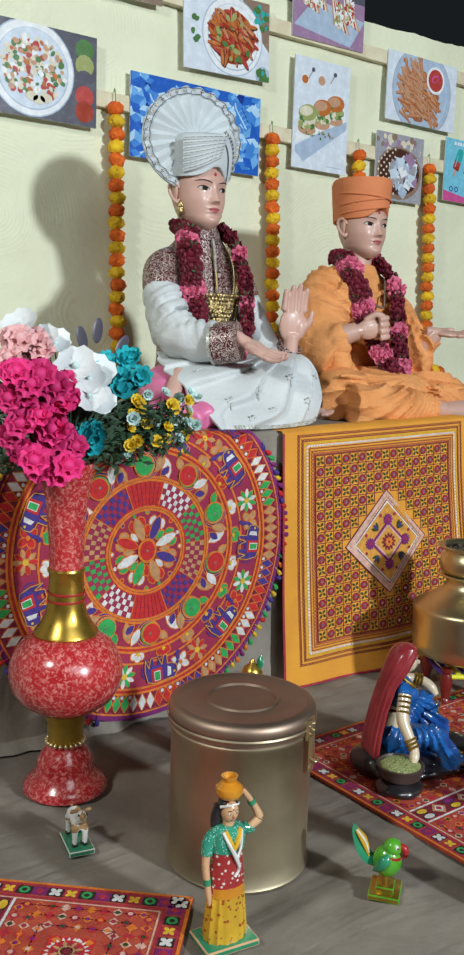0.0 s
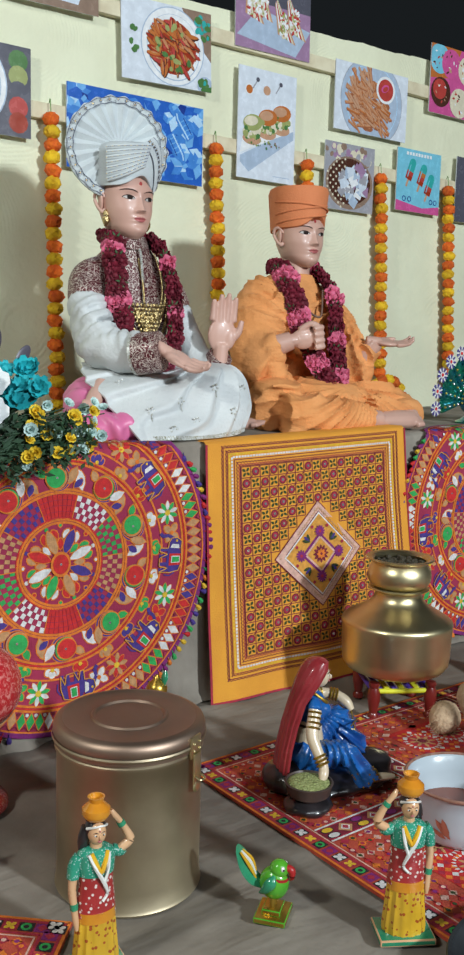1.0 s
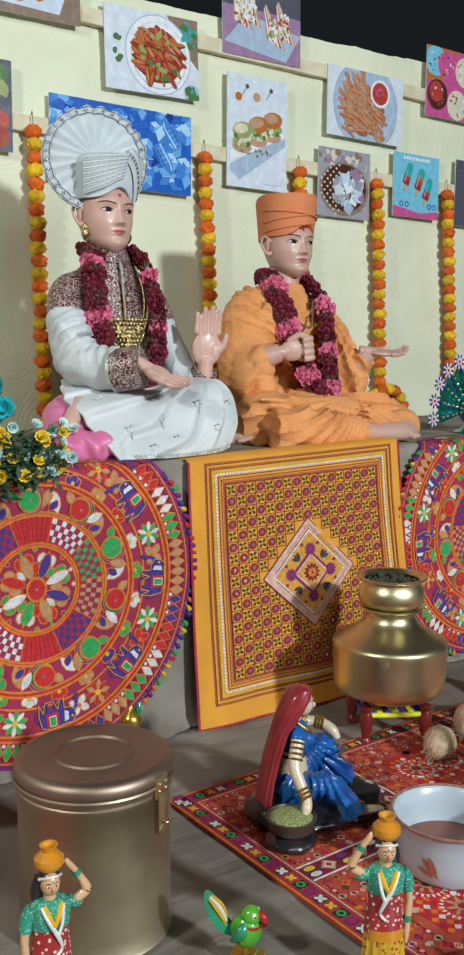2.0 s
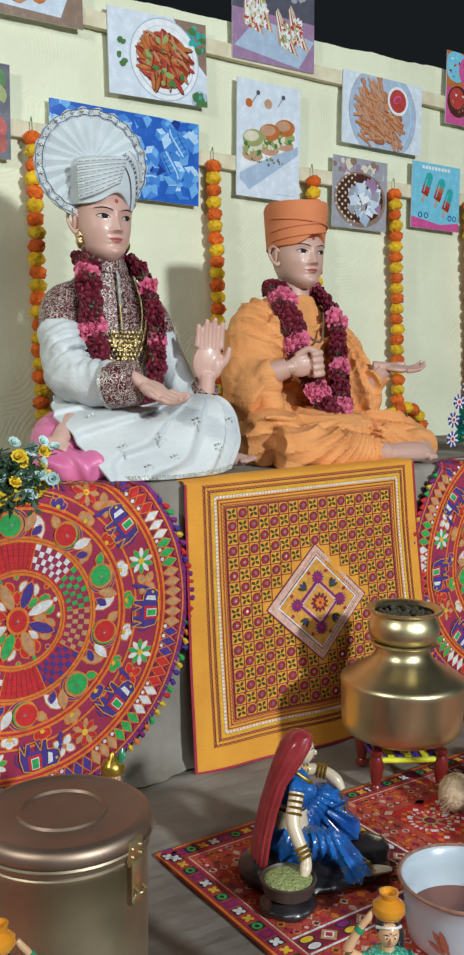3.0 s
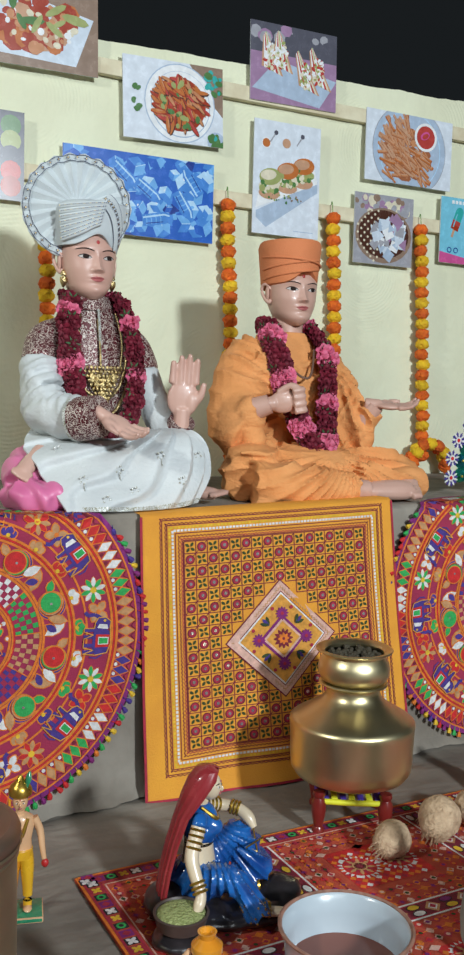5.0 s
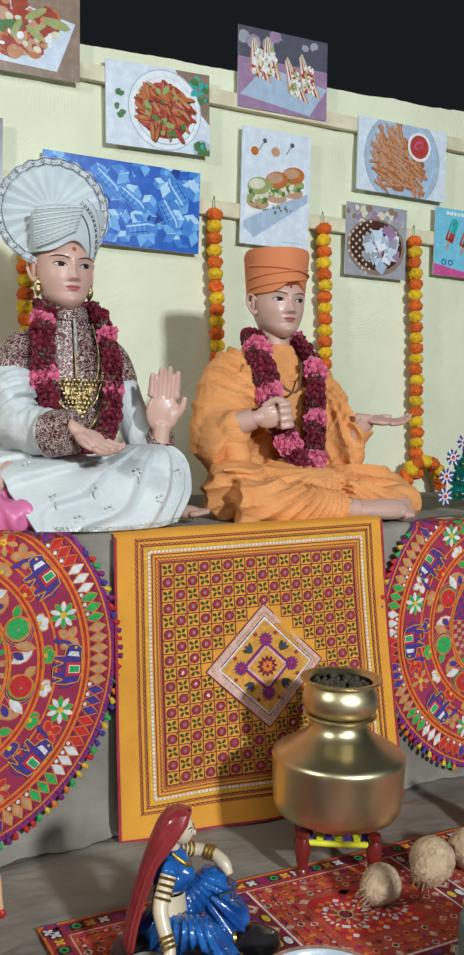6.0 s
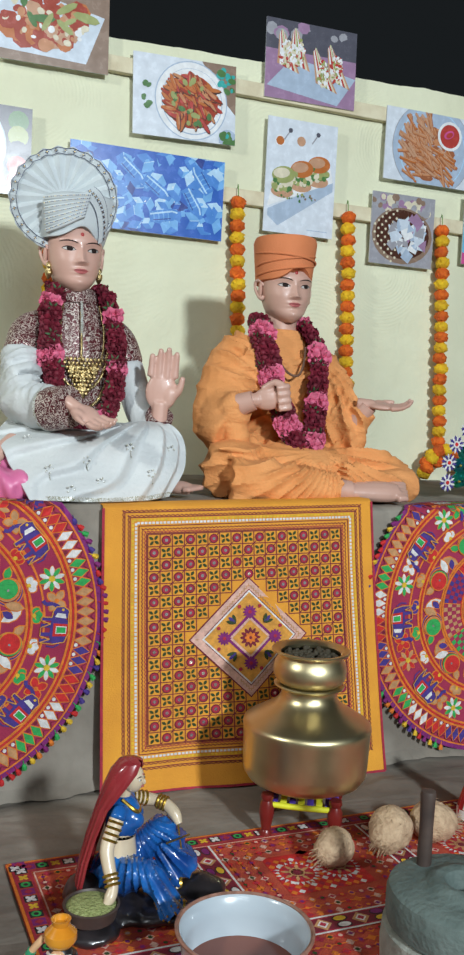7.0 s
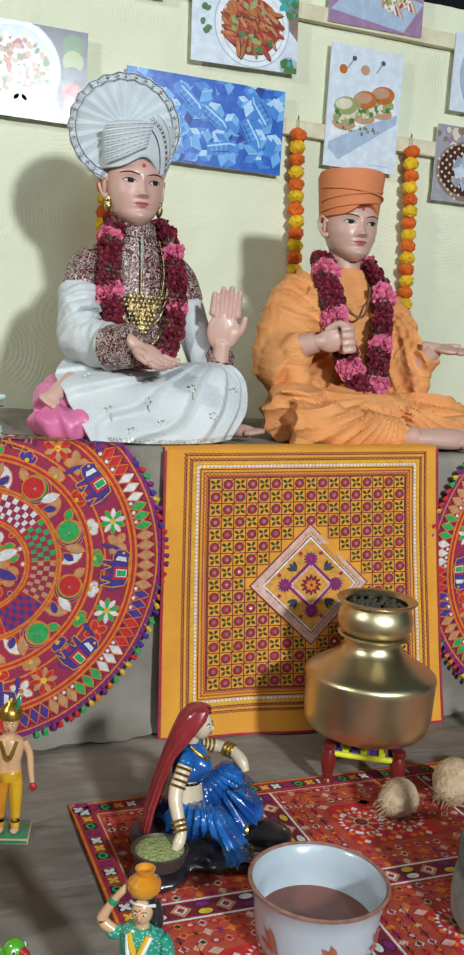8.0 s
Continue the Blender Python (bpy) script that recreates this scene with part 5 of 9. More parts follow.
def hand(dst, wrist, tip, palm, mi, length=0.19, curl=0.15, thumb=1, spread=0.10):
    """An open hand from the wrist towards tip; palm is the way it faces."""
    w = Vector(wrist)
    d = (Vector(tip) - w).normalized()
    p = Vector(palm)
    p = (p - d * p.dot(d)).normalized()
    s = d.cross(p)
    L = length
    bm = bmesh.new()
    rot = Matrix((s, p, d)).transposed().to_quaternion()
    ball(bm, w + d * L * 0.27, (L * 0.26, L * 0.085, L * 0.30), 0, 14, 10, rot)
    ball(bm, w + d * L * 0.22 + s * thumb * L * 0.13 + p * L * 0.04, (L * 0.10, L * 0.08, L * 0.17), 0, 10, 8, rot)
    tube(bm, [(*(w - d * L * 0.25), L * 0.135), (*(w + d * L * 0.12), L * 0.13)], 10, 0, 2)
    for i, (o, fl) in enumerate(((-1.5, 0.36), (-0.5, 0.45), (0.5, 0.48), (1.5, 0.42))):
        o *= thumb
        b = w + d * L * 0.50 + s * o * L * 0.122
        dd = (d + s * o * spread * 0.5).normalized()
        c = curl * (1 + 0.15 * i)
        tube(bm, [(*b, L * 0.068), (*(b + dd * L * fl * 0.45 + p * L * fl * c * 0.25), L * 0.056), (*(b + dd * L * fl * 0.8 + p * L * fl * c * 0.8), L * 0.050), (*(b + dd * L * fl * (1 - c * 0.3) + p * L * fl * c * 1.4), L * 0.036)], 8, 0, 4)
    b = w + d * L * 0.20 + s * thumb * L * 0.17
    tube(bm, [(*b, L * 0.075), (*(b + d * L * 0.14 + s * thumb * L * 0.10 + p * L * 0.06), L * 0.062), (*(b + d * L * 0.34 + s * thumb * L * 0.14 + p * L * 0.08), L * 0.042)], 8, 0, 4)
    merge(dst, fused(bm, 0.0045, 4), mi)


def fist(dst, wrist, tip, up, mi, L=0.17):
    w = Vector(wrist)
    d = (Vector(tip) - w).normalized()
    u = Vector(up)
    u = (u - d * u.dot(d)).normalized()
    s = d.cross(u)
    bm = bmesh.new()
    rot = Matrix((s, u, d)).transposed().to_quaternion()
    ball(bm, w + d * L * 0.28, (L * 0.13, L * 0.24, L * 0.30), 0, 12, 10, rot)
    tube(bm, [(*(w - d * L * 0.3), L * 0.16), (*(w + d * L * 0.12), L * 0.15)], 10, 0, 2)
    for i in range(4):
        b = w + d * L * 0.42 + u * (0.21 - 0.14 * i) * L
        tube(bm, [(*(b - s * L * 0.06), L * 0.075), (*(b + d * L * 0.20 - s * L * 0.08), L * 0.074), (*(b + d * L * 0.27 + s * L * 0.08), L * 0.068), (*(b + d * L * 0.05 + s * L * 0.16), L * 0.06)], 8, 0, 4)
    tube(bm, [(*(w + d * L * 0.2 + u * L * 0.2), L * 0.08), (*(w + d * L * 0.45 + u * L * 0.32 + s * L * 0.05), L * 0.07), (*(w + d * L * 0.62 + u * L * 0.27 + s * L * 0.1), L * 0.05)], 8, 0, 4)
    merge(dst, fused(bm, 0.0045, 3), mi)


def foot(dst, heel, toe, up, mi, L=0.2):
    h, d = Vector(heel), (Vector(toe) - Vector(heel)).normalized()
    u = Vector(up)
    u = (u - d * u.dot(d)).normalized()
    s = d.cross(u)
    bm = bmesh.new()
    tube(bm, [(*(h - d * 0.02), L * 0.13), (*(h + d * L * 0.3), L * 0.17), (*(h + d * L * 0.6), L * 0.18), (*(h + d * L * 0.78), L * 0.15)], 12, 0, 4, 0.75, u)
    for i in range(5):
        o = (i - 2) * L * 0.085
        l = (0.26, 0.24, 0.22, 0.19, 0.16)[i]
        tube(bm, [(*(h + d * L * 0.72 + s * o), L * 0.06), (*(h + d * L * (0.72 + l * 0.6) + s * o + u * 0.004), L * 0.052), (*(h + d * L * (0.72 + l) + s * o), L * (0.062 if i == 0 else 0.045))], 8, 0, 4)
    merge(dst, fused(bm, 0.005, 3), mi)


def torso(sections, segs=48):
    bm = bmesh.new()
    path = smooth_path(sections, 5)
    rings(bm, [[(q[0] + q[3] * math.cos(2 * math.pi * i / segs), q[1] + q[4] * math.sin(2 * math.pi * i / segs), q[2]) for i in range(segs)] for q in path])
    return bm


def limbs(*paths):
    bm = bmesh.new()
    for p in paths:
        tube(bm, p, 16, 0, 6)
    return bm


def ridges(bm, a, b, ra, rb, n, a0, a1, slant, size=0.011, seed=0):
    """Folds of cloth laid round a limb from a to b, between two angles about it (0: its side, -90: its front)."""
    rnd = random.Random(seed)
    a, b = Vector(a), Vector(b)
    d = (b - a).normalized()
    e1 = d.cross(Vector((0, 1, 0)))
    e1 = (e1 if e1.length > 0.1 else Vector((1, 0, 0))).normalized()
    e2 = Vector((0, 1, 0)) - d * d.y
    e2.normalize()
    for k in range(n):
        u = (k + rnd.uniform(0.2, 0.8)) / n
        c, r = a.lerp(b, u), ra + (rb - ra) * u
        s0, s1, sl = a0 + rnd.uniform(-18, 18), a1 + rnd.uniform(-25, 25), slant * rnd.uniform(0.7, 1.3)
        pts = []
        for i in range(6):
            t = i / 5
            an = radians(s0 + (s1 - s0) * t)
            p = c + e1 * (r * math.cos(an)) + e2 * (r * math.sin(an)) + d * (sl * (t - 0.5))
            pts.append((*p, size * (0.35 + 0.65 * math.sin(math.pi * min(1, max(0, 0.1 + 0.8 * t)))) * rnd.uniform(0.8, 1.15)))
        tube(bm, pts, 8, 0, 3)


def finish_statue(name, bm, materials, origin, label):
    bmesh.ops.translate(bm, verts=bm.verts[:], vec=-Vector(origin))
    ob = part(name, bm, materials)
    ob.matrix_basis = Matrix.Translation(origin)
    return tagged(ob, label, "statue")


def white_statue():
    mats = [M_SKIN, M_SILK, M_BROCADE, M_PINK, M_GOLD, M_DARK, M_EYE, M_LIP, M_RED, M_TRIM, M_HAIR, M_TURBAN, M_NAVY]
    S, C, B, P, G, D, E, LP, RD, TR, HR, TU, NV = range(13)
    bm = bmesh.new()
    head(bm, (1.870, 3.052, 1.694), 5, S, E, D, LP, RD, 1.06)
    # short hair under the turban
    ball(bm, (1.866, 3.082, 1.735), (0.087, 0.088, 0.085), HR, 24, 16)
    merge(bm, limbs([(1.882, 3.075, 1.48, 0.066), (1.876, 3.072, 1.57, 0.058), (1.870, 3.07, 1.66, 0.062)]), S)
    t = torso([(1.87, 3.05, 0.92, 0.19, 0.15), (1.875, 3.06, 1.1, 0.15, 0.12), (1.88, 3.07, 1.28, 0.165, 0.124), (1.885, 3.08, 1.40, 0.175, 0.112), (1.888, 3.08, 1.475, 0.145, 0.095), (1.888, 3.075, 1.53, 0.092, 0.08), (1.888, 3.068, 1.575, 0.066, 0.066)])
    merge(t, limbs([(1.79, 3.08, 1.43, 0.075), (1.73, 3.06, 1.415, 0.070), (1.70, 3.02, 1.335, 0.068)], [(1.98, 3.08, 1.43, 0.075), (2.035, 3.06, 1.41, 0.066), (2.065, 3.01, 1.32, 0.058)]))
    merge(bm, crease(fused(t, 0.011, 6), 0.003, (0, 0, 1), 9), B)
    # gold front of the coat, chain and pendant
    for r, y0, zz in ((0.085, 2.93, 1.44), (0.088, 2.926, 1.38)):
        tube(bm, [(1.888 + r * 1.25 * math.sin(a), y0 - 0.012 + 0.05 * abs(math.sin(a)), zz - 0.21 * math.cos(a) * (1.0 if r > 0.07 else 0.6), 0.0055) for a in (-1.4, -1.0, -0.5, 0, 0.5, 1.0, 1.4)], 8, G, 5)
    for i in range(5):
        ball(bm, (1.888 + (i - 2) * 0.019, 2.925, 1.30 - 0.012 * (2 - abs(i - 2))), (0.011, 0.008, 0.022 + 0.006 * (2 - abs(i - 2))), G, 8, 6)
    ball(bm, (1.888, 2.925, 1.235), (0.016, 0.008, 0.035), G, 10, 6)
    tube(bm, [(1.888, 2.99, 1.50, 0.004), (1.886, 2.950, 1.40, 0.004), (1.884, 2.935, 1.28, 0.004), (1.88, 2.93, 1.12, 0.004)], 8, G, 4)
    bib = bmesh.new()
    for r in range(9):
        for i in range(11 - r):
            x = (i - (10 - r) / 2) * 0.0135
            ball(bib, (1.888 + x, 2.938 - 0.020 * (1 - (x / 0.08) ** 2), 1.335 - 0.0145 * r), (0.0064, 0.0045, 0.0078), G, 7, 5)
    for e in (-1, 1):
        for o in (0.0, 0.016):
            for i in range(26):
                t = i / 25
                ball(bib, (1.888 + e * (0.062 + o + 0.012 * math.sin(t * 3)), 2.985 - 0.045 * t - 0.012 * math.sin(t * 3), 1.52 - 0.19 * t), 0.0040, G, 6, 4)
    for i in range(30):
        ball(bib, (1.887, 2.978 - 0.032 * (i / 29) ** 0.7, 1.53 - 0.0065 * i), (0.006, 0.004, 0.0036), TR, 6, 4)
    merge(bm, bib)
    # collar
    lathe(bm, [(0.082, 0), (0.076, 0.02), (0.070, 0.052), (0.064, 0.053)], 32, B, (1.880, 3.068, 1.53))
    # white sleeves and cuffs
    s = limbs([(1.70, 3.02, 1.345, 0.064), (1.685, 2.95, 1.23, 0.066), (1.69, 2.88, 1.18, 0.068), (1.745, 2.77, 1.165, 0.060), (1.79, 2.70, 1.17, 0.056)])
    ridges(s, (1.695, 3.0, 1.32), (1.69, 2.88, 1.18), 0.064, 0.068, 6, -10, -200, 0.05, 0.008, 9)
    ridges(s, (1.69, 2.88, 1.18), (1.785, 2.71, 1.17), 0.068, 0.056, 6, 90, -110, 0.06, 0.008, 10)
    merge(bm, crease(fused(s, 0.008, 3), 0.004, (0, 1, 0.2), 14, 3, 0.25, (0.2, 0.8, 0.6), 0.005, 0.06), C)
    s = limbs([(2.065, 3.01, 1.33, 0.054), (2.095, 2.96, 1.20, 0.054), (2.115, 2.88, 1.12, 0.050), (2.135, 2.83, 1.15, 0.044)])
    merge(bm, crease(fused(s, 0.010, 5), 0.004, (0, 0, 1), 11, 5), C)
    tube(bm, [(1.752, 2.750, 1.165, 0.070), (1.780, 2.713, 1.171, 0.069), (1.802, 2.684, 1.176, 0.066)], 28, B, 3)
    for p in ((1.749, 2.754, 1.164),):
        tube(bm, [(p[0] - 0.003, p[1] + 0.004, p[2], 0.070), (p[0] + 0.003, p[1] - 0.004, p[2] + 0.001, 0.0695)], 28, TR, 2)
    tube(bm, [(2.131, 2.85, 1.128, 0.050), (2.136, 2.818, 1.165, 0.046)], 20, B, 2)
    hand(bm, (1.812, 2.672, 1.176), (1.88, 2.60, 1.125), (0.1, -0.75, 0.75), S, 0.17, 0.3, 1)
    hand(bm, (2.130, 2.812, 1.180), (2.136, 2.80, 1.37), (-0.25, -1.0, 0.08), S, 0.215, 0.05, 1, 0.02)
    # legs under the coat
    q = limbs([(1.98, 2.98, 1.03, 0.10), (2.09, 2.84, 1.035, 0.088), (2.115, 2.77, 0.985, 0.075)], [(1.80, 2.98, 1.02, 0.09), (1.86, 2.84, 1.0, 0.08), (2.05, 2.76, 0.965, 0.07)], [(2.02, 2.86, 0.96, 0.07), (2.13, 2.82, 0.955, 0.06)])
    q = fused(q, 0.011, 6)
    for v in q.verts:
        v.co.z = max(v.co.z, TOP_Z + 0.002)
    merge(bm, q, C)
    # skirt of the coat, stretched from the raised knee to the other hip
    rows = [[(1.66, 2.98, 1.13), (1.78, 2.92, 1.12), (1.90, 2.90, 1.10), (2.02, 2.90, 1.125), (2.10, 2.93, 1.14)],
            [(1.605, 2.86, 1.085), (1.75, 2.80, 1.10), (1.90, 2.77, 1.095), (2.05, 2.75, 1.13), (2.15, 2.81, 1.135)],
            [(1.60, 2.78, 1.05), (1.74, 2.70, 1.045), (1.90, 2.67, 1.045), (2.08, 2.68, 1.09), (2.195, 2.76, 1.085)],
            [(1.635, 2.68, 0.97), (1.76, 2.635, 0.965), (1.91, 2.62, 0.96), (2.08, 2.640, 0.99), (2.19, 2.71, 0.995)],
            [(1.672, 2.600, 0.890), (1.78, 2.585, 0.890), (1.92, 2.59, 0.890), (2.04, 2.61, 0.894), (2.125, 2.655, 0.902)]]
    net = [smooth_path(r, 18) for r in rows]
    net = list(zip(*[smooth_path(col, 18) for col in zip(*net)]))
    nv, nu = len(net) - 1, len(net[0]) - 1
    grid = []
    for j, row in enumerate(net):
        line = []
        for i, p in enumerate(row):
            u, v = i / nu, j / nv
            an = math.atan2(v + 0.05, 0.98 - u)
            d = math.hypot(v + 0.05, 0.98 - u)
            ph = (an * 4.6 + 0.55 * noise.noise((u * 2.2, v * 2.2, 3))) % 1.0
            fold = (ph / 0.68 if ph < 0.68 else 0.5 + 0.5 * math.cos(math.pi * (ph - 0.68) / 0.32)) * min(1, d * 1.6) * (0.3 + 0.7 * math.sin(math.pi * min(1, v * 0.8 + 0.1)))
            soft = noise.noise((u * 4, v * 4, 8))
            line.append(Vector(p) + Vector((0, -1, 0.25)) * (0.026 * fold + 0.010 * soft))
        grid.append(line)
    sheet = [[bm.verts.new(p) for p in line] for line in grid]
    under = [[bm.verts.new(p + Vector((0, 0.008, -0.003))) for p in line] for line in grid]
    hem = lambda i, j: j > nv - 4
    for j in range(nv):
        for i in range(nu):
            bm.faces.new((sheet[j][i], sheet[j + 1][i], sheet[j + 1][i + 1], sheet[j][i + 1])).material_index = TR if hem(i, j) and i > 8 else C
            bm.faces.new((under[j][i], under[j][i + 1], under[j + 1][i + 1], under[j + 1][i])).material_index = C
    for line, low in ((sheet[-1], under[-1]), ([r[0] for r in sheet], [r[0] for r in under]), ([r[-1] for r in sheet], [r[-1] for r in under])):
        for i in range(len(line) - 1):
            bm.faces.new((line[i], line[i + 1], low[i + 1], low[i])).material_index = C
    # sprigs sewn on the silk
    sew = bmesh.new()
    for u, v in ((0.16, 0.42), (0.22, 0.72), (0.42, 0.60), (0.47, 0.80), (0.62, 0.55), (0.72, 0.78), (0.86, 0.62), (0.30, 0.90)):
        p = grid[int(v * nv)][int(u * nu)]
        for a in range(5):
            ball(sew, p + Vector((0.011 * math.cos(a * 1.26), -0.003, 0.011 * math.sin(a * 1.26))), (0.0042, 0.0020, 0.0042), TR, 6, 4)
        tube(bm, [(*(p + Vector((0, -0.003, -0.01))), 0.0020), (*(p + Vector((0.005, -0.004, -0.034))), 0.0014)], 5, TR, 1)
    merge(bm, sew)
    # pink trousers
    q = limbs([(1.74, 3.0, 0.99, 0.09), (1.63, 2.87, 0.985, 0.082), (1.585, 2.77, 0.955, 0.062)], [(1.575, 2.75, 0.945, 0.055), (1.64, 2.675, 0.93, 0.045), (1.75, 2.72, 0.92, 0.035)], [(1.56, 2.80, 0.925, 0.045), (1.60, 2.69, 0.915, 0.034), (1.665, 2.655, 0.908, 0.024)])
    q = crease(fused(q, 0.008, 4), 0.008, (0.4, -0.8, 0.3), 14, 6, 0.2, (0.8, 0.2, 0.4), 0.007, 0.05)
    for v in q.verts:
        v.co.z = max(v.co.z, TOP_Z + 0.002)
    merge(bm, q, P)
    foot(bm, (1.640, 2.800, 1.062), (1.560, 2.715, 0.990), (-0.3, -0.8, 0.5), S, 0.155)
    foot(bm, (2.12, 2.80, 0.930), (2.23, 2.69, 0.922), (0.1, -0.3, 1.0), S, 0.17)
    # turban: flared base, pleated fan, rows of printed cloth and a ribbon
    def base(a, k, off=0.0):
        rx, ry = 0.104 + 0.032 * max(k, 0.0) ** 0.8 + off, 0.112 + 0.016 * k + off
        z = 1.728 + 0.165 * k + (0.050 * math.exp(-((a - 4.93) / 0.55) ** 2) + 0.012 * math.cos(a - 3.3)) * (1 - k)
        return Vector((1.858 + 0.030 * k + rx * math.cos(a), 3.058 + ry * math.sin(a), z))
    n = 72
    ang = [2 * math.pi * i / n for i in range(n)]
    rings(bm, [[base(a, k, o) for a in ang] for k, o in ((0.02, -0.012), (0.0, -0.004), (0.01, 0.0), (0.08, 0.002), (0.2, 0.0), (0.4, 0.0), (0.6, 0.001), (0.8, 0.0), (0.92, -0.006), (0.98, -0.02), (1.0, -0.045))], TU)
    nrm = Vector((-0.26, -0.96, 0.06)).normalized()
    ux = nrm.cross(Vector((0, 0, 1))).normalized() * -1
    uz = Vector((0, 0, 1)) - nrm * nrm.z
    uz.normalize()
    c = Vector((1.824, 3.035, 1.876))
    N, R = 176, 0.183
    fan = lambda r, a, o=0.0: c + ux * R * r * math.cos(a) + uz * R * 0.97 * r * math.sin(a) + nrm * (o + 0.024 * (1 - r))
    rows = []
    for r in (0.02, 0.25, 0.5, 0.7, 0.84, 0.845, 0.98, 1.0):
        row = []
        for i in range(N):
            a = 2 * math.pi * i / N
            pl = 0.017 * r * (2 * abs((i % 8) / 8 - 0.5) - 0.5)
            row.append(fan(r * (1 + (0.012 * math.cos(a * 22) if r > 0.97 else 0)), a, pl + (0.003 if r > 0.842 else 0)))
        rows.append(row)
    rings(bm, rows, TU, True, True, False)
    rings(bm, [[p - nrm * 0.012 for p in row] for row in (rows[-1], rows[3], rows[0])], TU, True, False, True)
    rings(bm, [rows[-1], [p - nrm * 0.012 for p in rows[-1]]], TU, True, False, False)
    # stitched border of the fan: two lines with a cross in each pleat
    for r in (0.862, 0.978):
        tube(bm, [(*fan(r, 2 * math.pi * i / 88, 0.0065 + 0.0150 * (2 * abs((i % 4) / 4 - 0.5) - 0.5)), 0.0010) for i in range(89)], 5, NV, 1)
    for i in range(34):
        a = 2 * math.pi * (i + 0.5) / 34
        for da, dr, mi in ((0.038, 0.008, NV), (0.0085, 0.040, NV), (0.012, 0.013, G)):
            bm.faces.new([bm.verts.new(fan(0.92 + y * dr, a + x * da, 0.0122 + (0.0006 if mi == G else 0))) for x, y in ((-1, -1), (1, -1), (1, 1), (-1, 1))]).material_index = mi
    # seven wound rows with stitched dots
    dots = bmesh.new()
    for k in range(7):
        pts = []
        for i in range(13):
            t = i / 12
            pts.append((*base(3.72 + 1.05 * t, 0.12 + 0.112 * k + 0.20 * t * (1 - k / 9), 0.007 + 0.020 * (1 - t) * k / 7), 0.0098))
        tube(bm, pts, 8, TU, 2)
        for i in range(24):
            t = (i + 0.5) / 24
            p = base(3.72 + 1.05 * t, 0.12 + 0.112 * k + 0.20 * t * (1 - k / 9), 0.0165 + 0.020 * (1 - t) * k / 7)
            ball(dots, p, (0.0028, 0.0014, 0.0018), NV if i % 3 else G, 6, 4)
    merge(bm, dots)
    # ribbon across the front
    prev = None
    for i in range(25):
        t = i / 24
        a, k = 4.66 + 0.98 * t ** 0.9, 1.0 - 0.93 * t ** 1.15
        row = [bm.verts.new(base(a + w * 0.135, k + w * 0.12, 0.0085 - 0.003 * abs(w))) for w in (-1, -0.93, -0.5, 0, 0.5, 0.93, 1)]
        if prev:
            for j in range(6):
                bm.faces.new((prev[j], prev[j + 1], row[j + 1], row[j])).material_index = NV if j in (0, 5) else TU
        prev = row
        if i % 2:
            for da, dk, mi in ((0.045, 0.012, NV), (0.010, 0.055, NV), (0.014, 0.018, G)):
                bm.faces.new([bm.verts.new(base(a + x * da, k + y * dk, 0.0105 + (0.0006 if mi == G else 0))) for x, y in ((-1, -1), (1, -1), (1, 1), (-1, 1))]).material_index = mi
    # earrings
    for x, y in ((1.781, 3.040), (1.960, 3.06)):
        tube(bm, [(x, y, 1.662, 0.006), (x, y - 0.004, 1.650, 0.010), (x, y - 0.004, 1.625, 0.013), (x, y, 1.605, 0.003)], 10, G, 4)
    return finish_statue("statue", bm, mats, (1.87, 2.9, TOP_Z), "seated statue in white silk, maroon brocade bodice and fan turban")


def radiate(bm, centre, n, amp, seed, gate):
    """Cloth folds that run out from a point, seen from the front; gate(x, z) weighs them."""
    bm.normal_update()
    for v in bm.verts:
        g = gate(v.co.x, v.co.z)
        if g <= 0 or v.normal.y > 0.75:
            continue
        dx, dz = v.co.x - centre[0], v.co.z - centre[1]
        d = math.hypot(dx, dz)
        ph = n * math.atan2(dz, -dx) + 2.6 * noise.noise(v.co * 6 + Vector((seed, 0, 0)))
        w = 1 - 1.7 * abs(math.sin(ph / 2)) ** 0.85
        live = max(0.15, min(1.0, 0.6 + 1.5 * noise.noise(v.co * 5 + Vector((0, seed, 4)))))
        v.co += v.normal * amp * w * live * g * min(1.0, d / 0.16)
    return bm


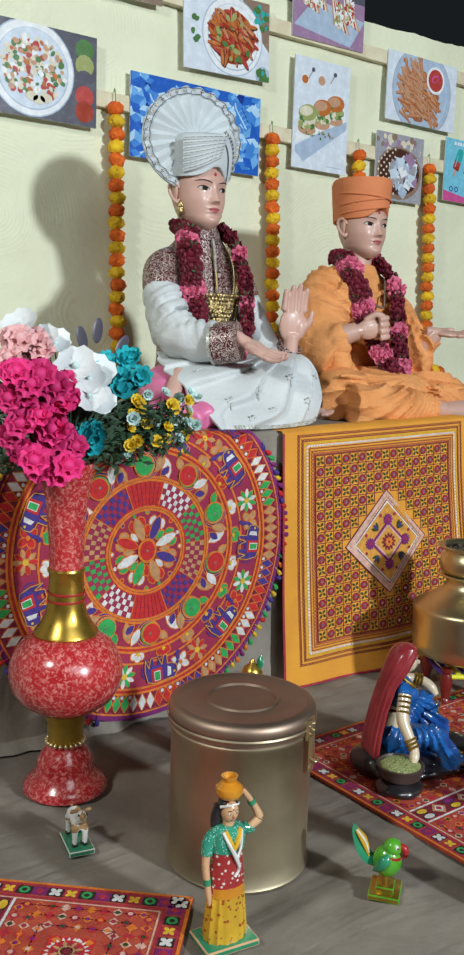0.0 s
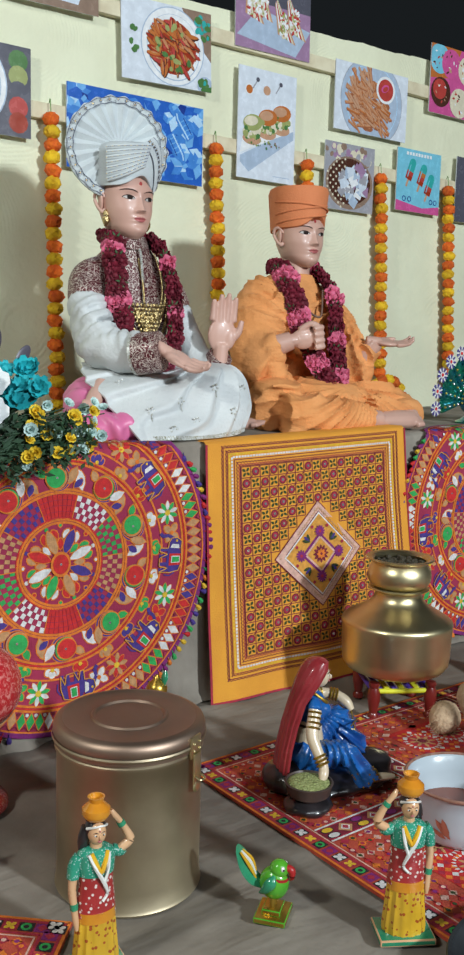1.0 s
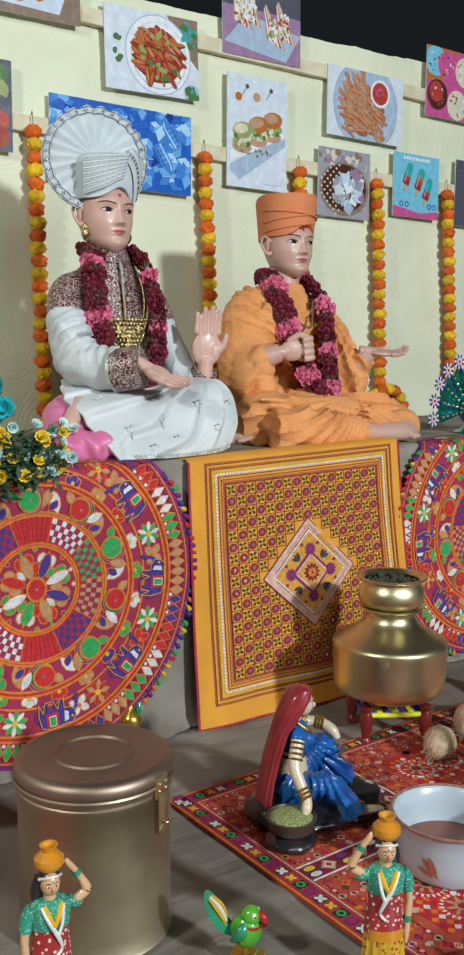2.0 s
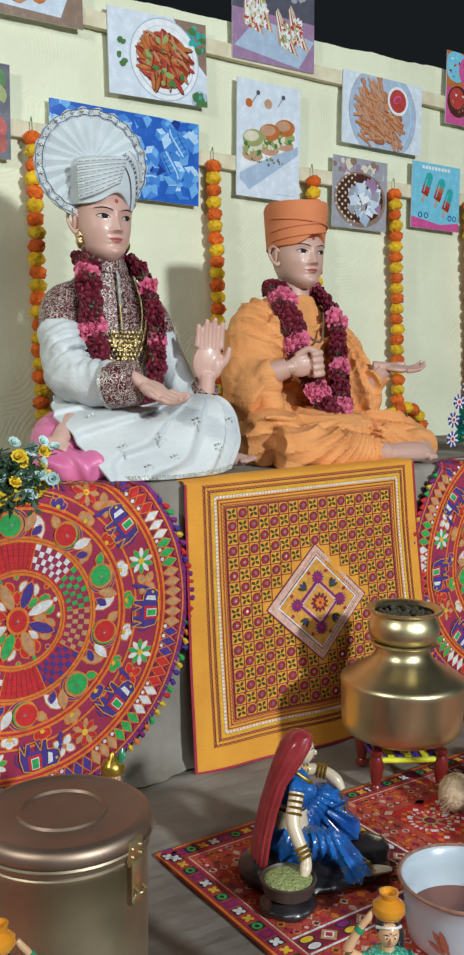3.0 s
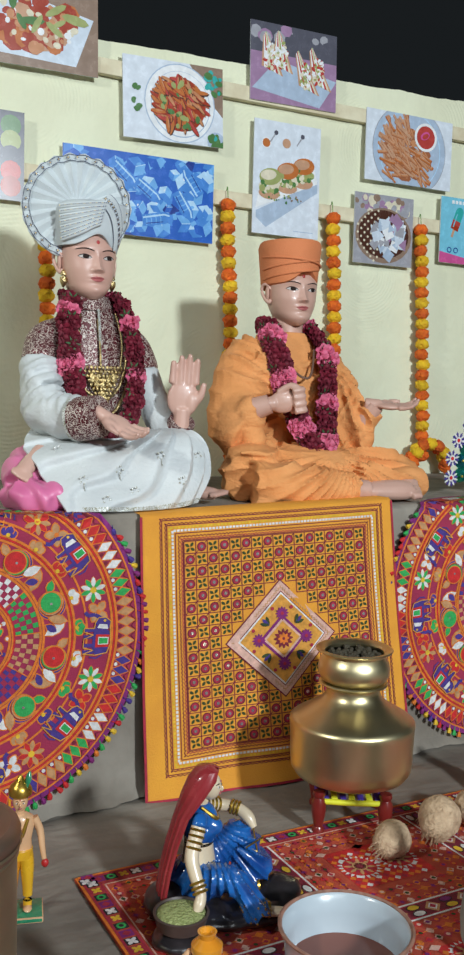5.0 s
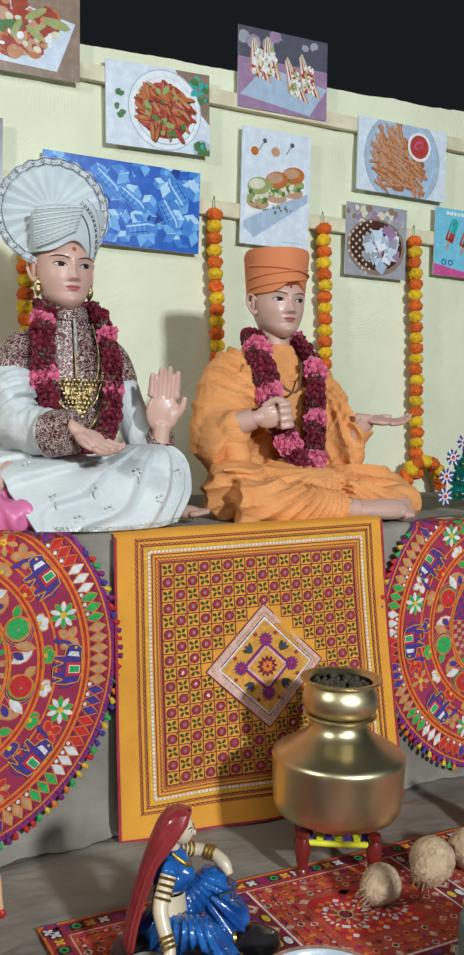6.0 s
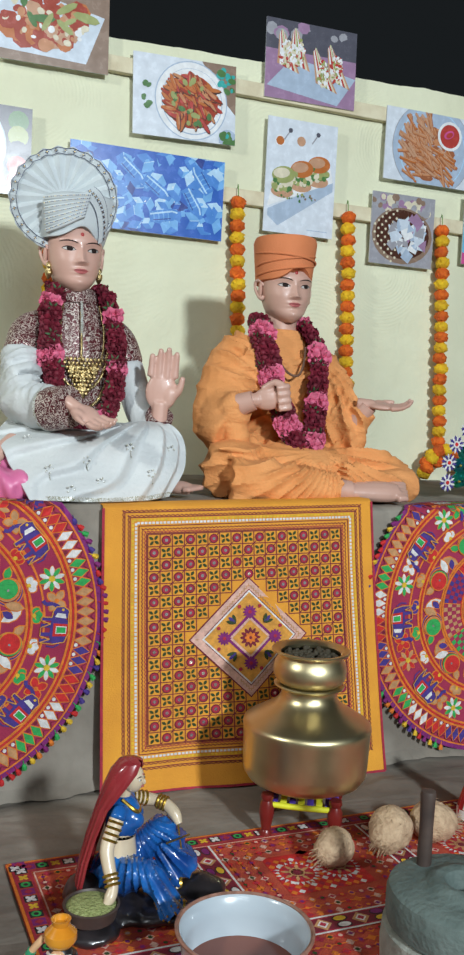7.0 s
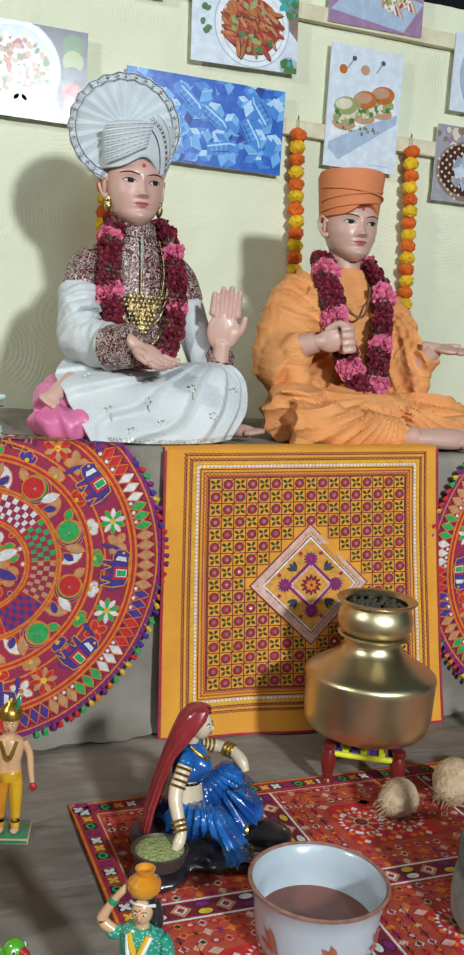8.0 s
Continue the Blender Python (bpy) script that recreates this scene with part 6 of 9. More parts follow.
def orange_statue():
    mats = [M_SKIN_O, M_ORANGE, M_HAT, M_DARK, M_EYE, M_LIP, M_RED, M_HAIR]
    S, C, HT, D, E, LP, RD, HR = range(8)
    bm = bmesh.new()
    head(bm, (2.668, 3.032, 1.646), 0, S, E, D, LP, RD, 1.01)
    merge(bm, limbs([(2.66, 3.06, 1.40, 0.075), (2.664, 3.055, 1.50, 0.062), (2.667, 3.05, 1.59, 0.064)]), S)
    t = torso([(2.66, 3.05, 0.92, 0.20, 0.16), (2.66, 3.06, 1.12, 0.172, 0.132), (2.66, 3.07, 1.28, 0.19, 0.128), (2.66, 3.08, 1.39, 0.188, 0.115), (2.66, 3.07, 1.45, 0.15, 0.094), (2.66, 3.06, 1.50, 0.085, 0.076)])
    merge(t, limbs([(2.55, 3.08, 1.405, 0.088), (2.478, 3.06, 1.36, 0.092), (2.425, 3.0, 1.24, 0.100), (2.395, 2.94, 1.14, 0.098), (2.42, 2.89, 1.11, 0.08)], [(2.77, 3.08, 1.40, 0.082), (2.845, 3.06, 1.35, 0.085), (2.89, 3.0, 1.24, 0.082), (2.915, 2.93, 1.14, 0.07), (2.935, 2.90, 1.10, 0.055)],
                   [(2.50, 3.0, 1.40, 0.06), (2.60, 2.96, 1.26, 0.05), (2.72, 2.94, 1.12, 0.05)], [(2.90, 2.94, 1.13, 0.055), (2.935, 2.90, 1.175, 0.050), (2.95, 2.87, 1.215, 0.042)], [(2.40, 2.94, 1.16, 0.080), (2.43, 2.885, 1.190, 0.068), (2.452, 2.862, 1.205, 0.058)], [(2.42, 2.89, 1.17, 0.05), (2.44, 2.87, 1.08, 0.045), (2.43, 2.87, 1.0, 0.05)], [(2.93, 2.89, 1.17, 0.035), (2.925, 2.90, 1.08, 0.040), (2.90, 2.92, 1.0, 0.045)], [(2.87, 2.96, 1.15, 0.05), (2.86, 2.95, 1.02, 0.05)]))
    ridges(t, (2.52, 3.07, 1.40), (2.42, 2.95, 1.15), 0.086, 0.088, 11, -35, -200, -0.12, 0.013, 1)
    ridges(t, (2.63, 3.07, 1.40), (2.60, 3.06, 1.12), 0.118, 0.125, 6, -55, -125, -0.10, 0.011, 2)
    ridges(t, (2.84, 3.06, 1.36), (2.92, 2.93, 1.13), 0.080, 0.068, 7, -160, 10, -0.10, 0.011, 3)
    ridges(t, (2.73, 3.07, 1.40), (2.74, 3.06, 1.12), 0.115, 0.125, 5, -130, -50, -0.08, 0.010, 4)
    t = fused(t, 0.0065, 4)
    radiate(t, (2.72, 1.27), 34, 0.015, 1, lambda x, z: min(1, max(0, (2.60 - x) / 0.07)))
    radiate(t, (2.79, 1.46), 40, 0.013, 2, lambda x, z: min(1, max(0, (x - 2.62) / 0.06)) * min(1, max(0, (1.40 - z) / 0.06)))
    merge(bm, t, C)
    merge(bm, limbs([(2.39, 2.91, 1.18, 0.046), (2.43, 2.87, 1.205, 0.042), (2.48, 2.835, 1.228, 0.035)]), S)
    fist(bm, (2.48, 2.835, 1.228), (2.58, 2.795, 1.245), (-0.1, -0.1, 1), S, 0.175)
    merge(bm, limbs([(2.925, 2.91, 1.15, 0.040), (2.94, 2.88, 1.20, 0.036), (2.955, 2.86, 1.232, 0.033)]), S)
    hand(bm, (2.955, 2.86, 1.235), (3.06, 2.79, 1.225), (0.05, -0.25, 1.0), S, 0.17, 0.25, -1, 0.16)
    # folded legs
    q = limbs([(2.53, 3.0, 0.99, 0.115), (2.42, 2.85, 0.985, 0.112), (2.375, 2.77, 0.965, 0.095)], [(2.37, 2.73, 0.95, 0.08), (2.52, 2.68, 0.945, 0.08), (2.66, 2.66, 0.94, 0.065), (2.735, 2.655, 0.935, 0.05)],
              [(2.80, 3.0, 0.985, 0.115), (2.97, 2.88, 0.965, 0.105), (3.10, 2.80, 0.95, 0.074)], [(3.09, 2.76, 0.94, 0.06), (2.90, 2.72, 0.95, 0.065), (2.76, 2.70, 0.965, 0.06)])
    ball(q, (2.66, 2.88, 0.99), (0.24, 0.2, 0.10))
    ridges(q, (2.52, 2.98, 0.99), (2.385, 2.78, 0.97), 0.116, 0.098, 7, -20, -170, 0.10, 0.012, 5)
    ridges(q, (2.37, 2.73, 0.95), (2.70, 2.66, 0.94), 0.082, 0.06, 8, 20, -150, 0.12, 0.011, 6)
    ridges(q, (2.82, 2.98, 0.985), (3.08, 2.81, 0.95), 0.114, 0.078, 8, 60, -130, -0.10, 0.011, 7)
    ridges(q, (3.08, 2.76, 0.94), (2.80, 2.71, 0.955), 0.060, 0.060, 6, 60, -130, 0.10, 0.010, 8)
    q = fused(q, 0.0065, 4)
    radiate(q, (2.70, 1.06), 40, 0.018, 5, lambda x, z: 1.0)
    for v in q.verts:
        v.co.z = max(v.co.z, TOP_Z + 0.002)
    merge(bm, q, C)
    merge(bm, limbs([(2.70, 2.655, 0.935, 0.043), (2.78, 2.645, 0.930, 0.037)]), S)
    foot(bm, (2.765, 2.645, 0.932), (2.95, 2.635, 0.930), (0.0, -0.55, 1.0), S, 0.25)
    # turban, with one oblique turn of cloth
    n = 56
    loops = []
    for z, rx, ry in ((0.0, 0.090, 0.108), (0.006, 0.103, 0.120), (0.05, 0.107, 0.123), (0.10, 0.112, 0.127), (0.15, 0.117, 0.130), (0.165, 0.112, 0.126), (0.168, 0.09, 0.105), (0.16, 0.05, 0.06)):
        loops.append([(2.663 + rx * math.cos(a), 3.045 + ry * math.sin(a), 1.670 + z + 0.052 * math.exp(-((a - 4.85) / 0.55) ** 2) * (1 - z / 0.17) - 0.012 * (math.sin(a) > 0) * math.sin(a)) for a in (2 * math.pi * i / n for i in range(n))])
    rings(bm, loops, HT)
    for k, (z0, dz) in enumerate(((0.02, 0.05), (0.055, 0.05), (0.10, -0.03))):
        tube(bm, [(2.663 + 0.1075 * math.cos(a) * (1 + 0.03 * k), 3.045 + 0.1235 * math.sin(a) * (1 + 0.02 * k), 1.675 + z0 + dz * (a - 3.2) / 3.0, 0.004) for a in [3.1 + 0.25 * i for i in range(14)]], 6, HT, 2)
    # bead string
    beads = bmesh.new()
    for i in range(44):
        a = -1.5 + 3.0 * i / 43
        ball(beads, (2.662 + 0.058 * math.sin(a), 2.890 + 0.05 * abs(math.sin(a)) ** 1.5, 1.44 - 0.115 * math.cos(a)), 0.0050, HR, 6, 4)
    merge(bm, beads)
    return finish_statue("statue", bm, mats, (2.66, 2.9, TOP_Z), "seated statue in saffron robes with a flat-topped saffron turban")


white_statue()
orange_statue()

# ---- rose garlands round the statues' necks ----
M_ROSE = mat("dark_red_petals", (0.19, 0.007, 0.026), (0.11, 0.004, 0.015), 0.7, scale=30, per_object=0.25)
M_ROSEPINK = mat("pink_petals", (0.72, 0.17, 0.28), (0.60, 0.10, 0.20), 0.7, scale=30, per_object=0.1)
M_SEPAL = mat("garland_leaf", (0.06, 0.16, 0.06), None, 0.6)


def rose(seed, m, r=0.034, cups=3):
    """A ruffled rosette of nested wavy petals."""
    bm = bmesh.new()
    for c in range(cups):
        n = 7 - c
        rr = r * (1 - 0.26 * c)
        for i in range(n):
            a = 2 * math.pi * i / n + seed + c * 0.5
            mtx = Matrix.Rotation(a, 4, "Z") @ Matrix.Rotation(radians(58 - 24 * c), 4, "Y")
            g = []
            for u in range(4):
                row = []
                for v in range(4):
                    x, y = (v / 3 - 0.5) * rr * 1.25 * (0.55 + 0.45 * math.sin((u + 0.6) / 3.6 * math.pi)), u / 3 * rr
                    z = 0.25 * rr * (v / 3 - 0.5) ** 2 * 4 + 0.12 * rr * noise.noise((seed + i, u * 0.9, v * 0.9 + c))
                    row.append(bm.verts.new(mtx @ Vector((z + 0.05 * rr, x, y))))
                g.append(row)
            for p, q in zip(g, g[1:]):
                for v in range(3):
                    bm.faces.new((p[v], p[v + 1], q[v + 1], q[v]))
    ball(bm, (0, 0, r * 0.25), r * 0.42, 0, 8, 6)
    return mesh_of("rose", bm, m)


ROSES = [rose(s * 1.7, M_ROSE) for s in range(3)]
PINKS = [rose(s * 2.3 + 9, M_ROSEPINK, 0.038, 4) for s in range(2)]
bml = bmesh.new()
for i in range(6):
    tube(bml, [(0, 0, 0, 0.002), (0.012 * math.cos(i), 0.012 * math.sin(i), 0.008, 0.007), (0.036 * math.cos(i), 0.036 * math.sin(i), 0.012, 0.001)], 5, 0, 2, 0.3)
SEPALS = mesh_of("leaf", bml, M_SEPAL)


def rose_garland(pts, centre, label, every, wide=0.021, size=1.0):
    root = thing("rose_garland", pts[len(pts) // 2], 0, label, "garland", "rose garlands")
    o = Vector(pts[len(pts) // 2])
    path = [Vector(p) for p in smooth_path(pts, 24)]
    d, last, k = 0.0, path[0], 0
    bm = tube(bmesh.new(), [(*(p - o), 0.012) for p in path[::6]], 8, 0, 2)
    part("cord", bm, M_ROSE, root)
    for p in path:
        d += (p - last).length
        last = p
        if d < 0.0235:
            continue
        d = 0.0
        k += 1
        out = (p - Vector((centre[0], centre[1], p.z))).normalized()
        pink = k % every in ((every - 1, every - 2) if size > 0.9 else (every - 1,))
        for s in (-1, 0, 1):
            side = out.cross(Vector((0, 0, 1))) * s
            q = p - o + side * wide + Vector((random.uniform(-1, 1), random.uniform(-1, 1), random.uniform(-1, 1))) * 0.006 + out * (0.010 if s == 0 else 0)
            face = (out + side * 0.7 + Vector((random.uniform(-0.3, 0.3), 0, random.uniform(-0.4, 0.3)))).to_track_quat("Z", "Y").to_matrix().to_4x4()
            sc = size * random.uniform(0.8, 1.04) * (1.12 if pink and size < 0.9 else 1)
            if k % every in (0, every - 3) and s:
                part("leaf", SEPALS, None, root, m=Matrix.Translation(q + out * 0.004) @ face @ Matrix.Scale(0.78, 4))
            part("rose", random.choice(PINKS if pink else ROSES), None, root, m=Matrix.Translation(q) @ face @ Matrix.Scale(sc, 4))
    return root


rose_garland([(1.815, 3.12, 1.585), (1.80, 3.025, 1.560), (1.775, 2.955, 1.45), (1.785, 2.92, 1.28), (1.82, 2.905, 1.17), (1.90, 2.88, 1.105), (1.975, 2.90, 1.17), (2.005, 2.925, 1.29), (2.0, 2.960, 1.45), (1.980, 3.03, 1.560), (1.962, 3.12, 1.585)], (1.885, 3.10), "dark red and pink rose garland on the white statue", 7, 0.015, 0.84)
rose_garland([(2.585, 3.11, 1.53), (2.565, 3.01, 1.510), (2.553, 2.93, 1.405), (2.583, 2.885, 1.27), (2.625, 2.82, 1.12), (2.672, 2.775, 1.040), (2.715, 2.82, 1.12), (2.757, 2.89, 1.28), (2.772, 2.935, 1.405), (2.755, 3.02, 1.510), (2.735, 3.11, 1.53)], (2.66, 3.10), "dark red and pink rose garland on the saffron statue", 7, 0.019, 0.94)

# ---- things on the floor ----


def tin():
    root = thing("brass_canister", (1.170, 1.764, 0.0), 0, "large dull brass canister with copper-toned lid and hasp on floor", "canister")
    root.scale = (1.045, 1.045, 1.0)
    part("body", lathe(bmesh.new(), [(0.146, 0.002), (0.153, 0.0), (0.157, 0.006), (0.154, 0.012), (0.153, 0.05), (0.1535, 0.2), (0.153, 0.318), (0.157, 0.323), (0.157, 0.33), (0.153, 0.334)], 64), M_OLDBRASS, root)
    lid = part("lid", lathe(bmesh.new(), [(0.155, 0.3345), (0.159, 0.337), (0.159, 0.352), (0.1605, 0.357), (0.1605, 0.368), (0.157, 0.377), (0.150, 0.382), (0.141, 0.3835), (0.137, 0.381), (0.10, 0.382), (0.083, 0.3825), (0.079, 0.3865), (0.074, 0.3865), (0.070, 0.382), (0.03, 0.3825), (0.001, 0.383)], 64), M_COPPERLID, root, "copper-toned lid with raised ring")
    part("band", lathe(bmesh.new(), [(0.1615, 0.345), (0.163, 0.349), (0.1615, 0.353)], 64, cap0=False, cap1=False), M_OLDBRASS, lid)
    a = radians(-64)
    m = pose(0.1585 * math.cos(a), 0.1585 * math.sin(a), 0.0, 0, 0, -64 + 90)
    bm = box(-0.019, 0.019, -0.006, 0.0, 0.325, 0.372, 0.002)
    bmesh.ops.transform(bm, matrix=m, verts=bm.verts[:])
    hasp = part("hasp", bm, M_BRASS, root, "brass hasp")
    bm = box(-0.014, 0.014, -0.010, -0.005, 0.262, 0.335, 0.003)
    ball(bm, (0, -0.008, 0.262), (0.015, 0.004, 0.015), 0, 12, 8)
    bmesh.ops.transform(bm, matrix=m, verts=bm.verts[:])
    part("tongue", bm, M_BRASS, hasp)
    for z in (0.357, 0.342):
        for x in (-0.011, 0.011):
            bm = bmesh.new()
            ball(bm, (x, -0.007, z), 0.003, 0, 8, 6)
            bmesh.ops.transform(bm, matrix=m, verts=bm.verts[:])
            part("rivet", bm, M_BRASS, hasp)
    bm = tube(bmesh.new(), [(-0.009, -0.011, 0.285, 0.0025), (-0.008, -0.022, 0.280, 0.0025), (0.008, -0.022, 0.280, 0.0025), (0.009, -0.011, 0.285, 0.0025)], 8, k=4)
    bmesh.ops.transform(bm, matrix=m, verts=bm.verts[:])
    part("staple", bm, M_BRASS, hasp)
    return root


def speckle(name):
    """Red lacquer crackled with pale flecks."""
    m = mat(name, (0.50, 0.025, 0.03), (0.38, 0.015, 0.02), 0.22, scale=9, coat=0.5)
    n, ln = m.node_tree.nodes, m.node_tree.links
    b = n["Principled BSDF"]
    tc, t, r, mix = n.new("ShaderNodeTexCoord"), n.new("ShaderNodeTexNoise"), n.new("ShaderNodeValToRGB"), n.new("ShaderNodeMix")
    t.inputs["Scale"].default_value, t.inputs["Detail"].default_value, t.inputs["Distortion"].default_value = 105, 6, 0.8
    ln.new(tc.outputs["Object"], t.inputs["Vector"])
    ln.new(t.outputs["Fac"], r.inputs[0])
    r.color_ramp.elements[0].position, r.color_ramp.elements[1].position = 0.47, 0.70
    mix.data_type = "RGBA"
    old = b.inputs["Base Color"].links[0].from_socket
    ln.new(r.outputs[0], mix.inputs[0])
    ln.new(old, mix.inputs[6])
    mix.inputs[7].default_value = (0.72, 0.25, 0.22, 1)
    ln.new(mix.outputs[2], b.inputs["Base Color"])
    return m


M_LACQUER = speckle("red_lacquer")
M_GILDED = mat("gold_paint", (0.52, 0.34, 0.06), (0.42, 0.26, 0.04), 0.28, 0.85, scale=20)


def vase():
    root = thing("floor_vase", (0.972, 2.262, 0.0), 0, "tall red speckled floor vase with gold neck, on the floor", "vase")
    part("foot", lathe(bmesh.new(), [(0.100, 0.0), (0.110, 0.008), (0.109, 0.02), (0.10, 0.032), (0.078, 0.055), (0.074, 0.075), (0.072, 0.088), (0.058, 0.108), (0.047, 0.126), (0.046, 0.132)], 48), M_LACQUER, root)
    bm = lathe(bmesh.new(), [(0.044, 0.132), (0.046, 0.15), (0.049, 0.185), (0.056, 0.208), (0.058, 0.215)], 48)
    part("stem", bm, M_GILDED, root, "gold stem")
    bm = bmesh.new()
    for i in range(22):
        ball(bm, (0.049 * math.cos(i * math.pi / 11), 0.049 * math.sin(i * math.pi / 11), 0.135), 0.0062, 0, 8, 6)
    tagged(part("beading", bm, M_BRASS, root), "", "", "", "stuff")
    part("belly", lathe(bmesh.new(), [(0.055, 0.215), (0.085, 0.228), (0.118, 0.252), (0.138, 0.283), (0.146, 0.315), (0.144, 0.345), (0.134, 0.375), (0.115, 0.402), (0.09, 0.42), (0.078, 0.425)], 56), M_LACQUER, root)
    neck = part("collar", lathe(bmesh.new(), [(0.080, 0.424), (0.083, 0.429), (0.080, 0.436), (0.066, 0.455), (0.054, 0.478), (0.047, 0.51), (0.045, 0.54), (0.044, 0.585), (0.048, 0.592), (0.046, 0.598)], 48), M_GILDED, root, "gold bell-shaped collar with red rings")
    for z in (0.512, 0.532):
        part("ring", lathe(bmesh.new(), [(0.0475, z), (0.0485, z + 0.003), (0.0475, z + 0.006)], 40, cap0=False, cap1=False), M_RED, neck)
    part("throat", lathe(bmesh.new(), [(0.044, 0.598), (0.043, 0.62), (0.046, 0.69), (0.053, 0.77), (0.063, 0.84), (0.068, 0.862), (0.066, 0.866), (0.058, 0.84), (0.040, 0.76), (0.036, 0.74)], 48), M_LACQUER, root)
    return root


tin()
vase()

# ---- bouquet ----
M_FUCHSIA = mat("fuchsia_petals", (0.72, 0.03, 0.20), (0.58, 0.015, 0.14), 0.7, scale=30, per_object=0.2)
M_ORCHID = mat("white_petals", (0.78, 0.80, 0.80), (0.68, 0.72, 0.73), 0.6, scale=20, per_object=0.08)
M_TEAL = mat("teal_petals", (0.02, 0.46, 0.50), (0.01, 0.34, 0.40), 0.65, scale=20, per_object=0.2)
M_LEMON = mat("yellow_petals", (0.88, 0.66, 0.05), (0.8, 0.55, 0.03), 0.7, scale=30, per_object=0.1)
M_MINT = mat("pale_mint_petals", (0.58, 0.74, 0.72), (0.5, 0.66, 0.62), 0.7, scale=30, per_object=0.1)
M_GREEN = mat("dark_leaf", (0.035, 0.085, 0.04), (0.02, 0.05, 0.025), 0.55, scale=12)
M_PALEPINK = mat("pale_pink_petals", (0.78, 0.45, 0.45), (0.7, 0.36, 0.36), 0.7, scale=30)


def petals(name, m, n, length, width, tilt, core=None, layers=1):
    bm = bmesh.new()
    for l in range(layers):
        for i in range(n):
            a = 2 * math.pi * i / n + l * 0.4
            mtx = Matrix.Rotation(a, 4, "Z") @ Matrix.Rotation(radians(-tilt - 22 * l), 4, "Y")
            g = []
            for u in range(5):
                w = width * (1 - 0.25 * l) * math.sin(math.pi * min(1, (u + 0.5) / 5.2)) ** 0.8
                g.append([bm.verts.new(mtx @ Vector((length * (1 - 0.2 * l) * u / 4, w * (v - 1) * 0.5, 0.10 * length * (abs(v - 1) + (u / 4) ** 2)))) for v in range(3)])
            for p, q in zip(g, g[1:]):
                for v in range(2):
                    bm.faces.new((p[v], p[v + 1], q[v + 1], q[v]))
    mats = [m]
    if core:
        ball(bm, (0, 0, length * 0.12), (length * 0.18, length * 0.18, length * 0.2), 1, 8, 6)
        mats.append(core)
    return mesh_of(name, bm, mats)


FL_PINK = [rose(s * 1.3 + 4, M_FUCHSIA, 0.036, 4) for s in range(3)]
FL_PALE = rose(3.3, M_PALEPINK, 0.036, 4)
FL_ORCHID = petals("orchid", M_ORCHID, 5, 0.050, 0.056, 12, M_MINT)
FL_TEAL = petals("teal_flower", M_TEAL, 7, 0.034, 0.022, 25, None, 2)
FL_LEMON = petals("button_flower", M_LEMON, 9, 0.017, 0.012, 25, None, 3)
FL_MINT = petals("button_flower", M_MINT, 9, 0.017, 0.012, 25, None, 3)


